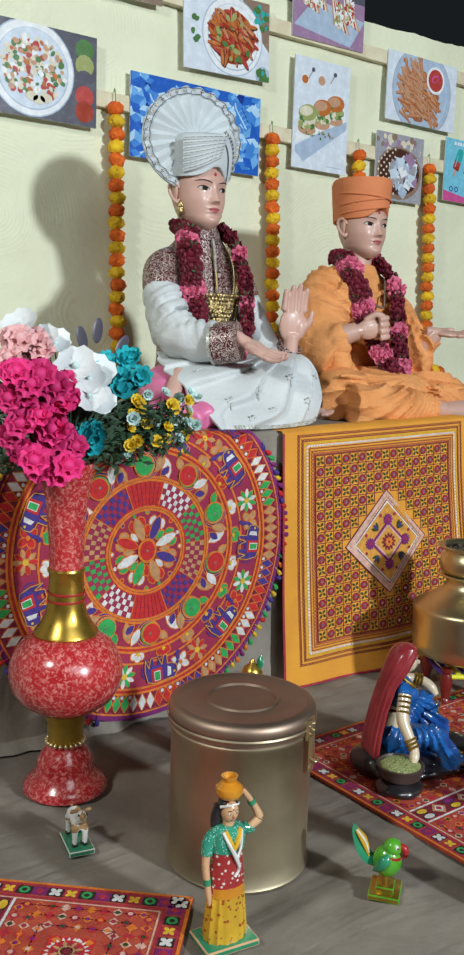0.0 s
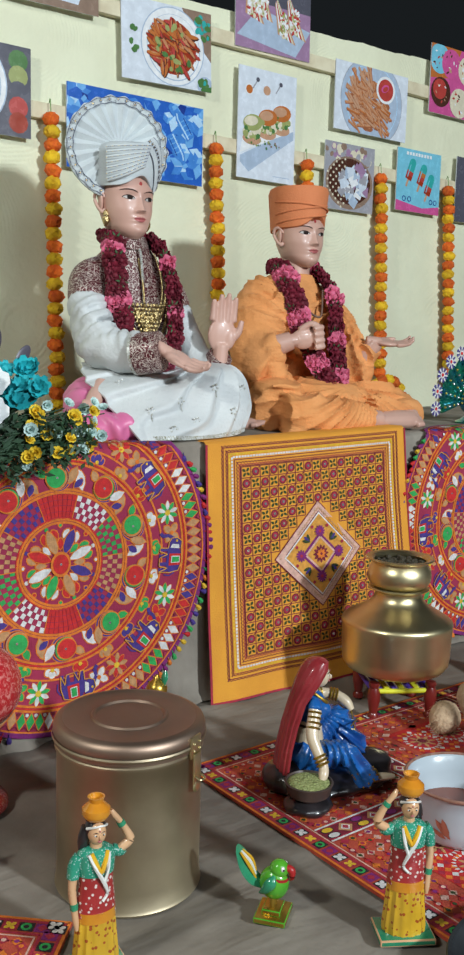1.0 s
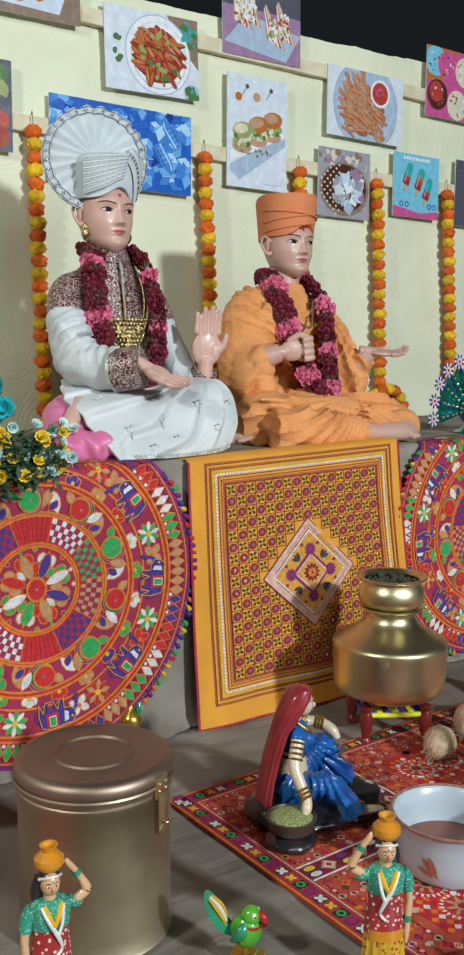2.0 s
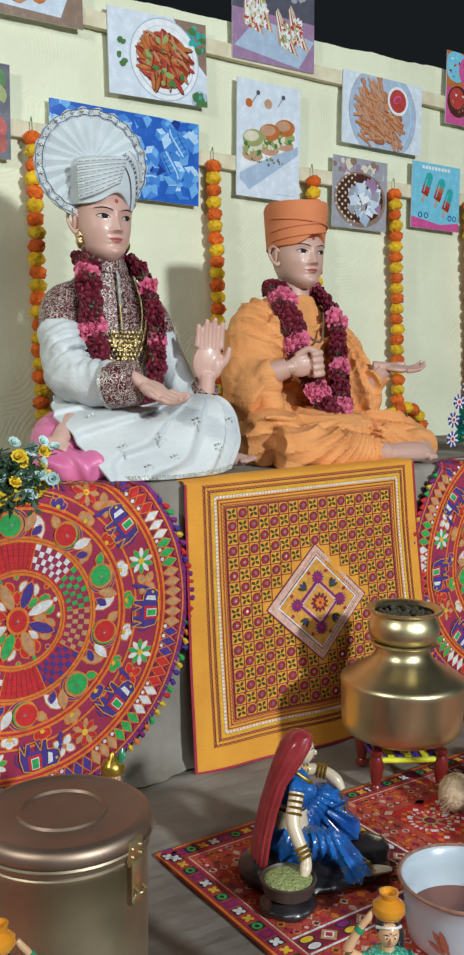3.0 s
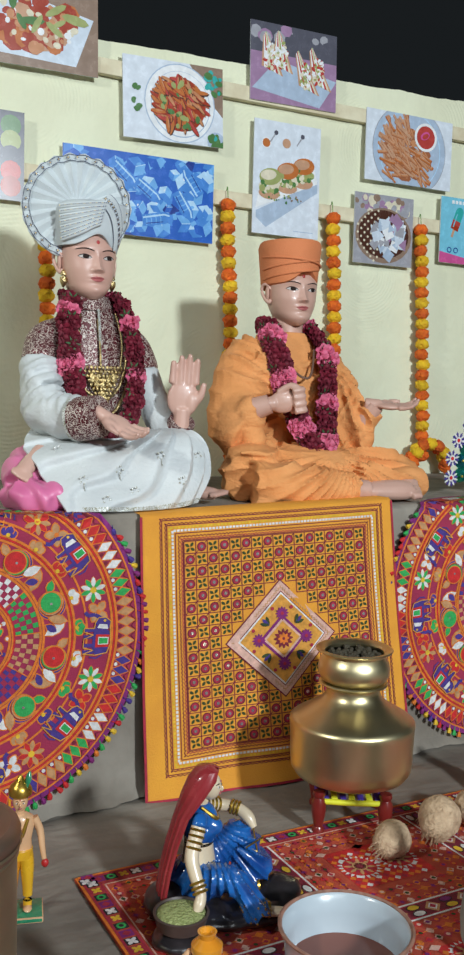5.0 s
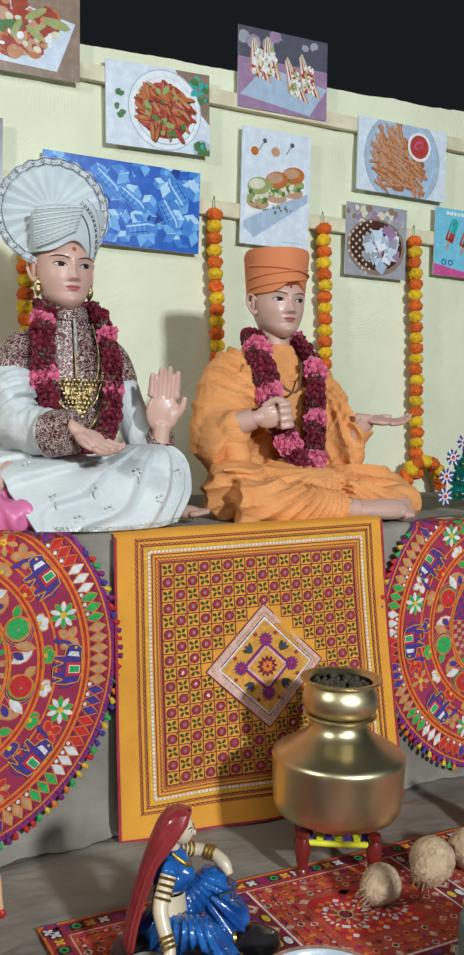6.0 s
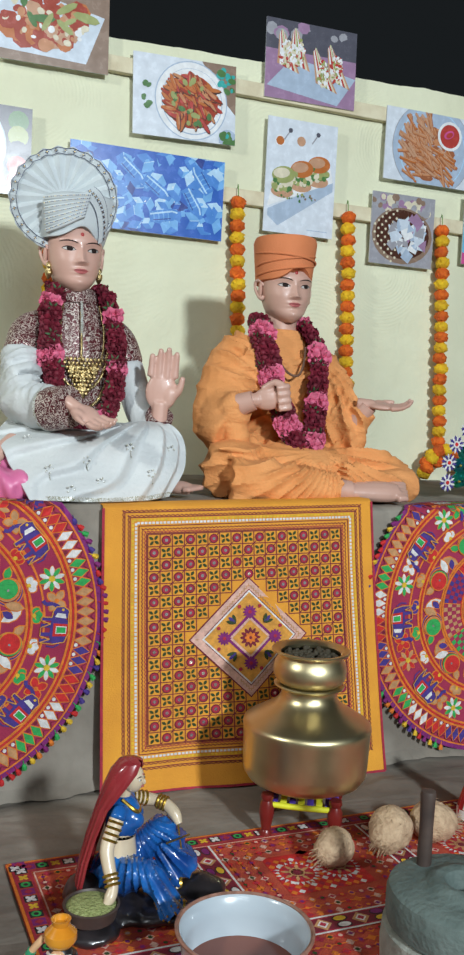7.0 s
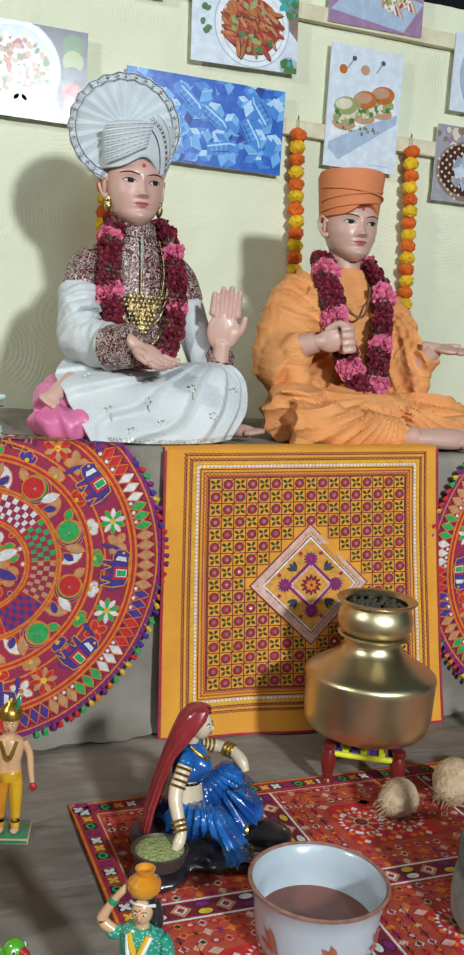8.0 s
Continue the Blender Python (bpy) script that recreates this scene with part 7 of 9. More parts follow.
def bouquet():
    root = thing("bouquet", (0.972, 2.262, 0.86), 0, "artificial bouquet of fuchsia roses, white orchids, teal and yellow blooms in the vase", "bouquet")
    root["label"] = "artificial bouquet of fuchsia, white, teal and yellow flowers in the vase"
    o = Vector((0.972, 2.262, 0.86))
    rnd = random.Random(5)
    stems = bmesh.new()

    def put(me, name, p, scale=1.0, look_at=Vector((-0.6, -0.9, 0.35)), jitter=0.5):
        p = Vector(p) - o
        d = (look_at + Vector((rnd.uniform(-1, 1), rnd.uniform(-1, 1), rnd.uniform(-1, 1))) * jitter + p * 1.5).normalized()
        part(name, me, None, root, m=Matrix.Translation(p) @ d.to_track_quat("Z", "Y").to_matrix().to_4x4() @ Matrix.Rotation(rnd.uniform(0, 6.28), 4, "Z") @ Matrix.Scale(scale * rnd.uniform(0.85, 1.15), 4))
        b = p - d * 0.015
        tube(stems, [(0, 0, -0.02, 0.003), (b.x * 0.45, b.y * 0.45, b.z * 0.5 + 0.03, 0.0025), (b.x, b.y, b.z, 0.0018)], 5, 0, 3)

    for i in range(46):
        t = rnd.random()
        put(rnd.choice(FL_PINK), "rose", (0.785 + 0.155 * rnd.random() + 0.035 * (1 - t), 2.16 + 0.09 * rnd.random(), 0.855 + 0.25 * t), 1.0)
    for i in range(7):
        put(FL_PALE, "rose", (0.80 + 0.09 * rnd.random(), 2.22 + 0.06 * rnd.random(), 1.11 + 0.06 * rnd.random()))
    for p in ((0.855, 2.27, 1.195), (0.905, 2.25, 1.165), (0.94, 2.27, 1.16), (0.975, 2.22, 1.105), (1.01, 2.22, 1.075), (1.04, 2.25, 1.085), (1.0, 2.20, 1.035), (1.03, 2.21, 1.02)):
        put(FL_ORCHID, "orchid", p, 1.0, jitter=0.3)
    for i in range(32):
        put(FL_TEAL, "teal_flower", (1.04 + 0.15 * rnd.random(), 2.26 + 0.08 * rnd.random(), 1.02 + 0.11 * rnd.random()), 1.0)
    for i in range(8):
        put(FL_TEAL, "teal_flower", (0.99 + 0.06 * rnd.random(), 2.24 + 0.04 * rnd.random(), 0.87 + 0.08 * rnd.random()), 1.0)
    for i in range(44):
        t = rnd.random()
        put(FL_LEMON if i % 2 else FL_MINT, "button_flower", (1.13 + 0.26 * t, 2.24 + 0.05 * t + 0.05 * rnd.random(), 0.87 + 0.04 * t + 0.15 * rnd.random()), 1.15)
    tagged(part("stem", stems, M_GREEN, root), "", "", "", "stuff")
    bm = bmesh.new()
    for i in range(2200):
        p = Vector((rnd.uniform(0.80, 1.34), rnd.uniform(2.25, 2.40), 0))
        p.z = rnd.uniform(0.845, 1.02 if p.x > 1.05 else 1.06) if p.x < 1.2 else rnd.uniform(0.88, 0.99)
        p -= o
        d = Vector((rnd.uniform(-1, 1), rnd.uniform(-1, 0.5), rnd.uniform(-0.6, 1))).normalized()
        s = d.cross(Vector((rnd.uniform(-1, 1), 1, rnd.uniform(-1, 1)))).normalized()
        l = rnd.uniform(0.016, 0.040)
        vs = [bm.verts.new(p), bm.verts.new(p + d * l * 0.5 + s * l * 0.17), bm.verts.new(p + d * l), bm.verts.new(p + d * l * 0.5 - s * l * 0.17)]
        bm.faces.new(vs)
    tagged(part("foliage", bm, M_GREEN, root), "dark green artificial foliage", "", "", "stuff")
    # peacock-eyed dark leaves behind
    for x, z, a in ((1.10, 1.16, 10), (1.16, 1.13, 40), (1.07, 1.14, -20)):
        bm = bmesh.new()
        ball(bm, (0, 0, 0.035), (0.018, 0.003, 0.034), 0, 12, 8)
        part("leaf", bm, mat("bronze_leaf", (0.10, 0.09, 0.12), None, 0.4), root, m=pose(x - o.x, 2.36 - o.y, z - o.z, 0, a, 15))
    return root


bouquet()

# ---- brass pots on a low stool ----
M_STOOLRED = mat("red_lacquered_wood", (0.20, 0.02, 0.015), (0.14, 0.012, 0.01), 0.3, scale=12, coat=0.3)
M_TAPE = mat("yellow_webbing", (0.72, 0.72, 0.03), (0.6, 0.6, 0.02), 0.6, scale=30)
M_VIOLET = mat("violet_webbing", (0.10, 0.05, 0.45), None, 0.6)
PX, PY = 2.412, 2.150


def stool():
    root = thing("low_stool", (PX, PY, 0.0), -29, "low stool with turned red legs and yellow webbing under pot", "stool")
    bm = lathe(bmesh.new(), [(0.013, 0.0), (0.018, 0.004), (0.019, 0.014), (0.013, 0.024), (0.016, 0.04), (0.021, 0.068), (0.021, 0.092), (0.015, 0.108), (0.019, 0.116), (0.017, 0.126)], 20)
    me = mesh_of("leg", bm, M_STOOLRED)
    c = [(-0.095, -0.095), (0.095, -0.095), (0.095, 0.095), (-0.095, 0.095)]
    for x, y in c:
        part("leg", me, None, root, m=pose(x, y, 0))
    for i in range(4):
        a, b = c[i], c[(i + 1) % 4]
        bm = tube(bmesh.new(), [(*a, 0.096, 0.0085), ((a[0] + b[0]) / 2, (a[1] + b[1]) / 2, 0.094, 0.0085), (*b, 0.096, 0.0085)], 10, 0, 3)
        part("rail", bm, M_TAPE if i in (0, 2) else M_VIOLET, root, "yellow wrapped rail" if i in (0, 2) else "violet wrapped rail")
    for i in range(7):
        o = -0.075 + 0.025 * i
        part("webbing", box(o - 0.009, o + 0.009, -0.09, 0.09, 0.100, 0.104, 0.001), M_TAPE if i % 2 else M_VIOLET, root)
    return root


def pots():
    root = thing("brass_water_pot", (PX, PY, 0.126), 0, "broad polished brass water pot standing on a low stool", "pot")
    root.scale = (0.9, 0.9, 1)
    part("body", lathe(bmesh.new(), [(0.05, 0.0), (0.10, 0.004), (0.15, 0.012), (0.182, 0.026), (0.196, 0.045), (0.199, 0.07), (0.201, 0.12), (0.203, 0.165), (0.205, 0.178), (0.203, 0.186), (0.192, 0.194), (0.15, 0.216), (0.11, 0.238), (0.098, 0.250), (0.090, 0.260), (0.088, 0.268)], 72), M_BRASS, root)
    part("neck", lathe(bmesh.new(), [(0.087, 0.268), (0.085, 0.274), (0.087, 0.282), (0.098, 0.289), (0.111, 0.292), (0.113, 0.295), (0.110, 0.298), (0.07, 0.293), (0.068, 0.28)], 56), M_BRASS, root)
    top = thing("brass_lota", (PX, PY, 0.126 + 0.292), 0, "small brass pot with flared rim stacked on the larger pot", "pot")
    top.scale = (0.9, 0.9, 1)
    part("body", lathe(bmesh.new(), [(0.06, 0.002), (0.090, 0.005), (0.106, 0.014), (0.115, 0.030), (0.117, 0.048), (0.113, 0.066), (0.104, 0.080), (0.100, 0.085)], 64), M_BRASS, top)
    part("rim", lathe(bmesh.new(), [(0.100, 0.085), (0.101, 0.090), (0.112, 0.096), (0.124, 0.099), (0.126, 0.102), (0.123, 0.105), (0.108, 0.103), (0.096, 0.094), (0.100, 0.075), (0.104, 0.045), (0.05, 0.02)], 64), M_BRASS, top, "flared brass rim")
    bm = bmesh.new()
    rr = random.Random(2)
    for i in range(150):
        a, r = rr.uniform(0, 6.28), 0.085 * math.sqrt(rr.random())
        ball(bm, (r * math.cos(a), r * math.sin(a), 0.084 + rr.uniform(-0.004, 0.004)), rr.uniform(0.006, 0.011), 0, 6, 4)
    lathe(bm, [(0.096, 0.074), (0.094, 0.082)], 24)
    tagged(part("grain_fill", bm, mat("dark_grain", (0.06, 0.05, 0.03), None, 0.8), top), "dark grain filling the pot", "", "", "stuff")
    return root


stool()
pots()

# ---- enamel bowl, coconuts, quern, griddle ----
M_ENAMEL = mat("white_enamel", (0.46, 0.52, 0.56), (0.40, 0.46, 0.51), 0.22, scale=4, coat=0.4)
M_RIMBROWN = mat("chipped_brown_rim", (0.34, 0.17, 0.12), (0.20, 0.10, 0.07), 0.5, scale=40, bump=0.3)
M_BREW = mat("reddish_liquid", (0.22, 0.075, 0.045), (0.19, 0.06, 0.04), 0.08, scale=3)
M_COIR = mat("coconut_fibre", (0.56, 0.40, 0.255), (0.40, 0.27, 0.165), 0.95, scale=40, bump=0.8, bump_scale=90)
M_QUERN = mat("green_grey_stone", (0.125, 0.165, 0.15), (0.08, 0.11, 0.10), 0.75, scale=14, bump=0.5, bump_scale=60)
M_QUERNLOW = mat("pale_grey_stone", (0.30, 0.31, 0.27), (0.20, 0.21, 0.18), 0.9, scale=18, bump=0.6, bump_scale=60)
M_WOODDARK = mat("dark_turned_wood", (0.075, 0.05, 0.04), (0.05, 0.035, 0.03), 0.5, scale=25)
M_IRON = mat("blackened_iron", (0.05, 0.055, 0.06), (0.03, 0.032, 0.036), 0.45, 0.6, scale=12, bump=0.2)


def bowl():
    root = thing("enamel_bowl", (1.952, 1.472, 0.011), 0, "deep white enamel bowl with worn brown rim, half full of reddish liquid", "bowl")
    root.scale = (1, 1, 0.95)
    root["label"] = "deep white enamel bowl with worn brown rim and reddish liquid"
    part("body", lathe(bmesh.new(), [(0.09, 0.0), (0.108, 0.004), (0.118, 0.016), (0.124, 0.05), (0.128, 0.10), (0.134, 0.135), (0.139, 0.142), (0.135, 0.1445), (0.128, 0.138), (0.122, 0.10), (0.117, 0.05), (0.105, 0.02), (0.05, 0.012), (0.001, 0.012)], 72, cap1=False), M_ENAMEL, root)
    part("rim", lathe(bmesh.new(), [(0.1375, 0.1395), (0.142, 0.1425), (0.1425, 0.1465), (0.138, 0.149), (0.1335, 0.1455), (0.1345, 0.141)], 72, cap0=False, cap1=False), M_RIMBROWN, root, "worn brown rim")
    part("liquid", lathe(bmesh.new(), [(0.119, 0.052), (0.1188, 0.0555), (0.001, 0.0555)], 56), M_BREW, root, "still reddish-brown liquid")
    for a0 in (205, 262, 318):
        f = Flat(lambda u, v, h: Vector(((0.1235 + 0.004 * v / 0.09 + h + 0.0008) * math.cos(radians(a0) + u), (0.1235 + 0.004 * v / 0.09 + h + 0.0008) * math.sin(radians(a0) + u), 0.035 + v)), 0.001)
        for i, (t, l) in enumerate(((2.3, 0.06), (1.9, 0.055), (2.7, 0.045))):
            pts = [(0, 0), (0.35, -0.14), (0.75, -0.12), (1, 0), (0.75, 0.12), (0.35, 0.14)]
            f.poly([((0.10 - 0.04 * i + (a * l * math.cos(t) - b * l * math.sin(t)) / 0.125), 0.0 + a * l * math.sin(t) + b * l * math.cos(t)) for a, b in pts], 0, 1 + i * 0.3)
        part("motif", f.bm, mat("rust_motif", (0.42, 0.13, 0.08), None, 0.4), root, "painted rust-red leaf", smooth=False)
    return root


def coconut(x, y, r, turn, tilt):
    bm = bmesh.new()
    bmesh.ops.create_icosphere(bm, subdivisions=4, radius=r)
    for v in bm.verts:
        d = v.co.normalized()
        k = 1 + 0.05 * noise.noise(d * 2 + Vector((x * 9, 0, 0))) + 0.05 * noise.noise(Vector((d.x * 3, d.y * 14, d.z * 14))) + 0.75 * max(0, -d.x - 0.55) ** 1.15
        v.co = d * r * k
    for i in range(36):
        a, t = random.uniform(0, 6.28), random.uniform(0, 1) ** 0.5
        b = Vector((-r * (1.12 + 0.2 * (1 - t)), r * 0.42 * t * math.cos(a), r * 0.42 * t * math.sin(a)))
        d = Vector((-1, 0.5 * t * math.cos(a), 0.5 * t * math.sin(a))).normalized()
        tube(bm, [(*(b + Vector((0.012, 0, 0))), 0.0012), (*(b + d * 0.016), 0.0009), (*(b + d * random.uniform(0.016, 0.026) + Vector((0, 0, -0.003))), 0.0003)], 3, 0, 1)
    for i in range(60):
        d = Vector((random.gauss(0, 1), random.gauss(0, 1), random.gauss(0, 1))).normalized()
        s = d.cross(Vector((1, 0.2, 0))).normalized()
        b = d * r * 1.0
        t = (Vector((-1, 0, 0)) + s * random.uniform(-0.5, 0.5) + d * 0.25).normalized()
        tube(bm, [(*b, 0.0007), (*(b + t * 0.009 + d * 0.001), 0.0006), (*(b + t * 0.018 + d * 0.0015), 0.0002)], 3, 0, 1)
    ob = part("coconut", bm, M_COIR)
    ob.matrix_basis = pose(x, y, 0.008 + r * 0.97, 0, tilt, turn)
    return tagged(ob, "husked brown coconut with a fibre tuft on the rug", "coconut", "coconuts")


def quern():
    root = thing("stone_quern", (2.442, 1.412, 0.01), 0, "round green-grey stone hand quern with upright wooden handle on rug", "quern")
    def rough(prof, seed, m, name, amp=0.003):
        bm = lathe(bmesh.new(), prof, 64)
        for v in bm.verts:
            q = v.co * 9 + Vector((seed, 0, 0))
            v.co += Vector((v.co.x, v.co.y, 0)).normalized() * amp * noise.noise(q) + Vector((0, 0, amp * 0.6 * noise.noise(q * 1.7)))
        return part(name, bm, m, root)
    rough([(0.165, 0.0), (0.176, 0.01), (0.178, 0.05), (0.174, 0.092), (0.16, 0.098), (0.10, 0.1)], 1, M_QUERNLOW, "lower_stone")
    rough([(0.13, 0.101), (0.168, 0.104), (0.171, 0.12), (0.170, 0.16), (0.165, 0.176), (0.150, 0.184), (0.110, 0.186), (0.085, 0.189), (0.075, 0.198), (0.06, 0.201), (0.046, 0.196), (0.038, 0.18), (0.036, 0.12), (0.034, 0.10)], 4, M_QUERN, "upper_stone")
    part("handle", lathe(bmesh.new(), [(0.017, 0.17), (0.0165, 0.20), (0.0155, 0.27), (0.0165, 0.33), (0.018, 0.345), (0.016, 0.355), (0.008, 0.358)], 20, at=(-0.036, 0.112, 0.0)), M_WOODDARK, root, "dark turned wooden handle")
    return root


def griddle():
    root = thing("iron_griddle", (1.66, 0.955, 0.0), 0, "round blackened iron griddle lying on the cloth floor", "griddle")
    part("pan", lathe(bmesh.new(), [(0.16, 0.004), (0.20, 0.012), (0.222, 0.04), (0.226, 0.044), (0.222, 0.048), (0.196, 0.022), (0.15, 0.014), (0.001, 0.013)], 56, cap1=False), M_IRON, root)
    part("rim", lathe(bmesh.new(), [(0.2255, 0.043), (0.231, 0.047), (0.2285, 0.0525), (0.2215, 0.050), (0.2215, 0.0465)], 56, cap0=False, cap1=False), M_IRON, root)
    return root


bowl()
coconut(2.392, 1.905, 0.050, 20, -12)
coconut(2.585, 1.945, 0.060, 35, -25)
coconut(2.72, 1.955, 0.058, 160, -5)
quern()
griddle()

# ---- painted figurines ----
M_SKINTOY = mat("toy_skin", (0.66, 0.40, 0.22), (0.60, 0.34, 0.18), 0.25, scale=10, coat=0.4)
M_IVORY = mat("toy_ivory", (0.68, 0.56, 0.40), (0.60, 0.48, 0.33), 0.3, scale=10, coat=0.3)
M_TOYGREEN = mat("toy_green", (0.03, 0.26, 0.13), (0.02, 0.20, 0.10), 0.25, scale=20, coat=0.5)
M_TOYLIME = mat("toy_lime", (0.10, 0.40, 0.03), (0.06, 0.30, 0.02), 0.22, scale=20, coat=0.5)
M_TOYYELLOW = mat("toy_yellow", (0.74, 0.42, 0.02), (0.66, 0.34, 0.02), 0.25, scale=20, coat=0.4)
M_TOYPOT = mat("toy_ochre", (0.66, 0.28, 0.02), (0.56, 0.20, 0.015), 0.2, scale=20, coat=0.6)
M_TOYBLUE = mat("toy_blue", (0.015, 0.14, 0.44), (0.008, 0.05, 0.22), 0.25, scale=14, coat=0.5)
M_TOYBLACK = mat("toy_black", (0.025, 0.02, 0.022), (0.015, 0.013, 0.014), 0.3, scale=20, coat=0.4)
M_TOYWHITE = mat("toy_white", (0.78, 0.78, 0.74), (0.7, 0.7, 0.66), 0.3, scale=20, coat=0.3)
M_TOYVEIL = mat("toy_veil", (0.30, 0.03, 0.035), (0.20, 0.015, 0.02), 0.25, scale=10, coat=0.5)
M_GRAIN = mat("green_lentils", (0.36, 0.40, 0.16), (0.24, 0.28, 0.09), 0.8, scale=120, bump=1.0, bump_scale=160)


def dotted(name, ground, dots, scale):
    """Painted cloth with round spots."""
    m = mat(name, ground, None, 0.25, scale=15, coat=0.4)
    n, ln = m.node_tree.nodes, m.node_tree.links
    b = n["Principled BSDF"]
    tc, v, r, mix = n.new("ShaderNodeTexCoord"), n.new("ShaderNodeTexVoronoi"), n.new("ShaderNodeValToRGB"), n.new("ShaderNodeMix")
    v.inputs["Scale"].default_value = scale
    ln.new(tc.outputs["Object"], v.inputs["Vector"])
    ln.new(v.outputs["Distance"], r.inputs[0])
    r.color_ramp.elements[0].position, r.color_ramp.elements[1].position = 0.26, 0.34
    r.color_ramp.elements[0].color, r.color_ramp.elements[1].color = (1, 1, 1, 1), (0, 0, 0, 1)
    mix.data_type = "RGBA"
    old = b.inputs["Base Color"].links[0].from_socket
    ln.new(r.outputs[0], mix.inputs[0])
    ln.new(old, mix.inputs[6])
    mix.inputs[7].default_value = (*dots, 1)
    ln.new(mix.outputs[2], b.inputs["Base Color"])
    return m


M_DOTRED = dotted("red_spotted", (0.38, 0.03, 0.03), (0.72, 0.60, 0.55), 105)
M_DOTYELLOW = dotted("yellow_spotted", (0.72, 0.42, 0.03), (0.34, 0.07, 0.015), 90)
M_DOTGREEN = dotted("green_netted", (0.03, 0.30, 0.19), (0.35, 0.55, 0.50), 210)


def place_figure(name, bm, mats, at, turn, label):
    ob = part(name, bm, mats)
    ob.matrix_basis = pose(*at, 0, 0, turn)
    return tagged(ob, label, "figurine", "painted figurines")


def toy_head(bm, at, r, skin, eye, dark, lip, yaw=0.0):
    c = Vector(at)
    rot = Matrix.Rotation(radians(yaw), 3, "Z")
    ball(bm, c, (r * 0.86, r * 0.92, r * 1.15), skin, 20, 16, rot.to_quaternion())
    f = lambda x, y, z: c + rot @ Vector((x * r, y * r, z * r))
    ball(bm, f(0, -0.96, -0.12), (r * 0.12, r * 0.18, r * 0.24), skin, 8, 6, rot.to_quaternion())
    for s in (-1, 1):
        ball(bm, f(s * 0.34, -0.80, 0.08), (r * 0.17, r * 0.08, r * 0.09), eye, 8, 6, rot.to_quaternion())
        ball(bm, f(s * 0.34, -0.86, 0.08), (r * 0.08, r * 0.06, r * 0.08), dark, 8, 6, rot.to_quaternion())
        tube(bm, [(*f(s * 0.12, -0.87, 0.26), r * 0.02), (*f(s * 0.34, -0.83, 0.35), r * 0.045), (*f(s * 0.56, -0.66, 0.25), r * 0.02)], 5, dark, 3)
    ball(bm, f(0, -0.86, -0.50), (r * 0.22, r * 0.10, r * 0.10), lip, 8, 6, rot.to_quaternion())
    ball(bm, f(0, -0.90, 0.48), (r * 0.07, r * 0.05, r * 0.09), lip, 8, 6)


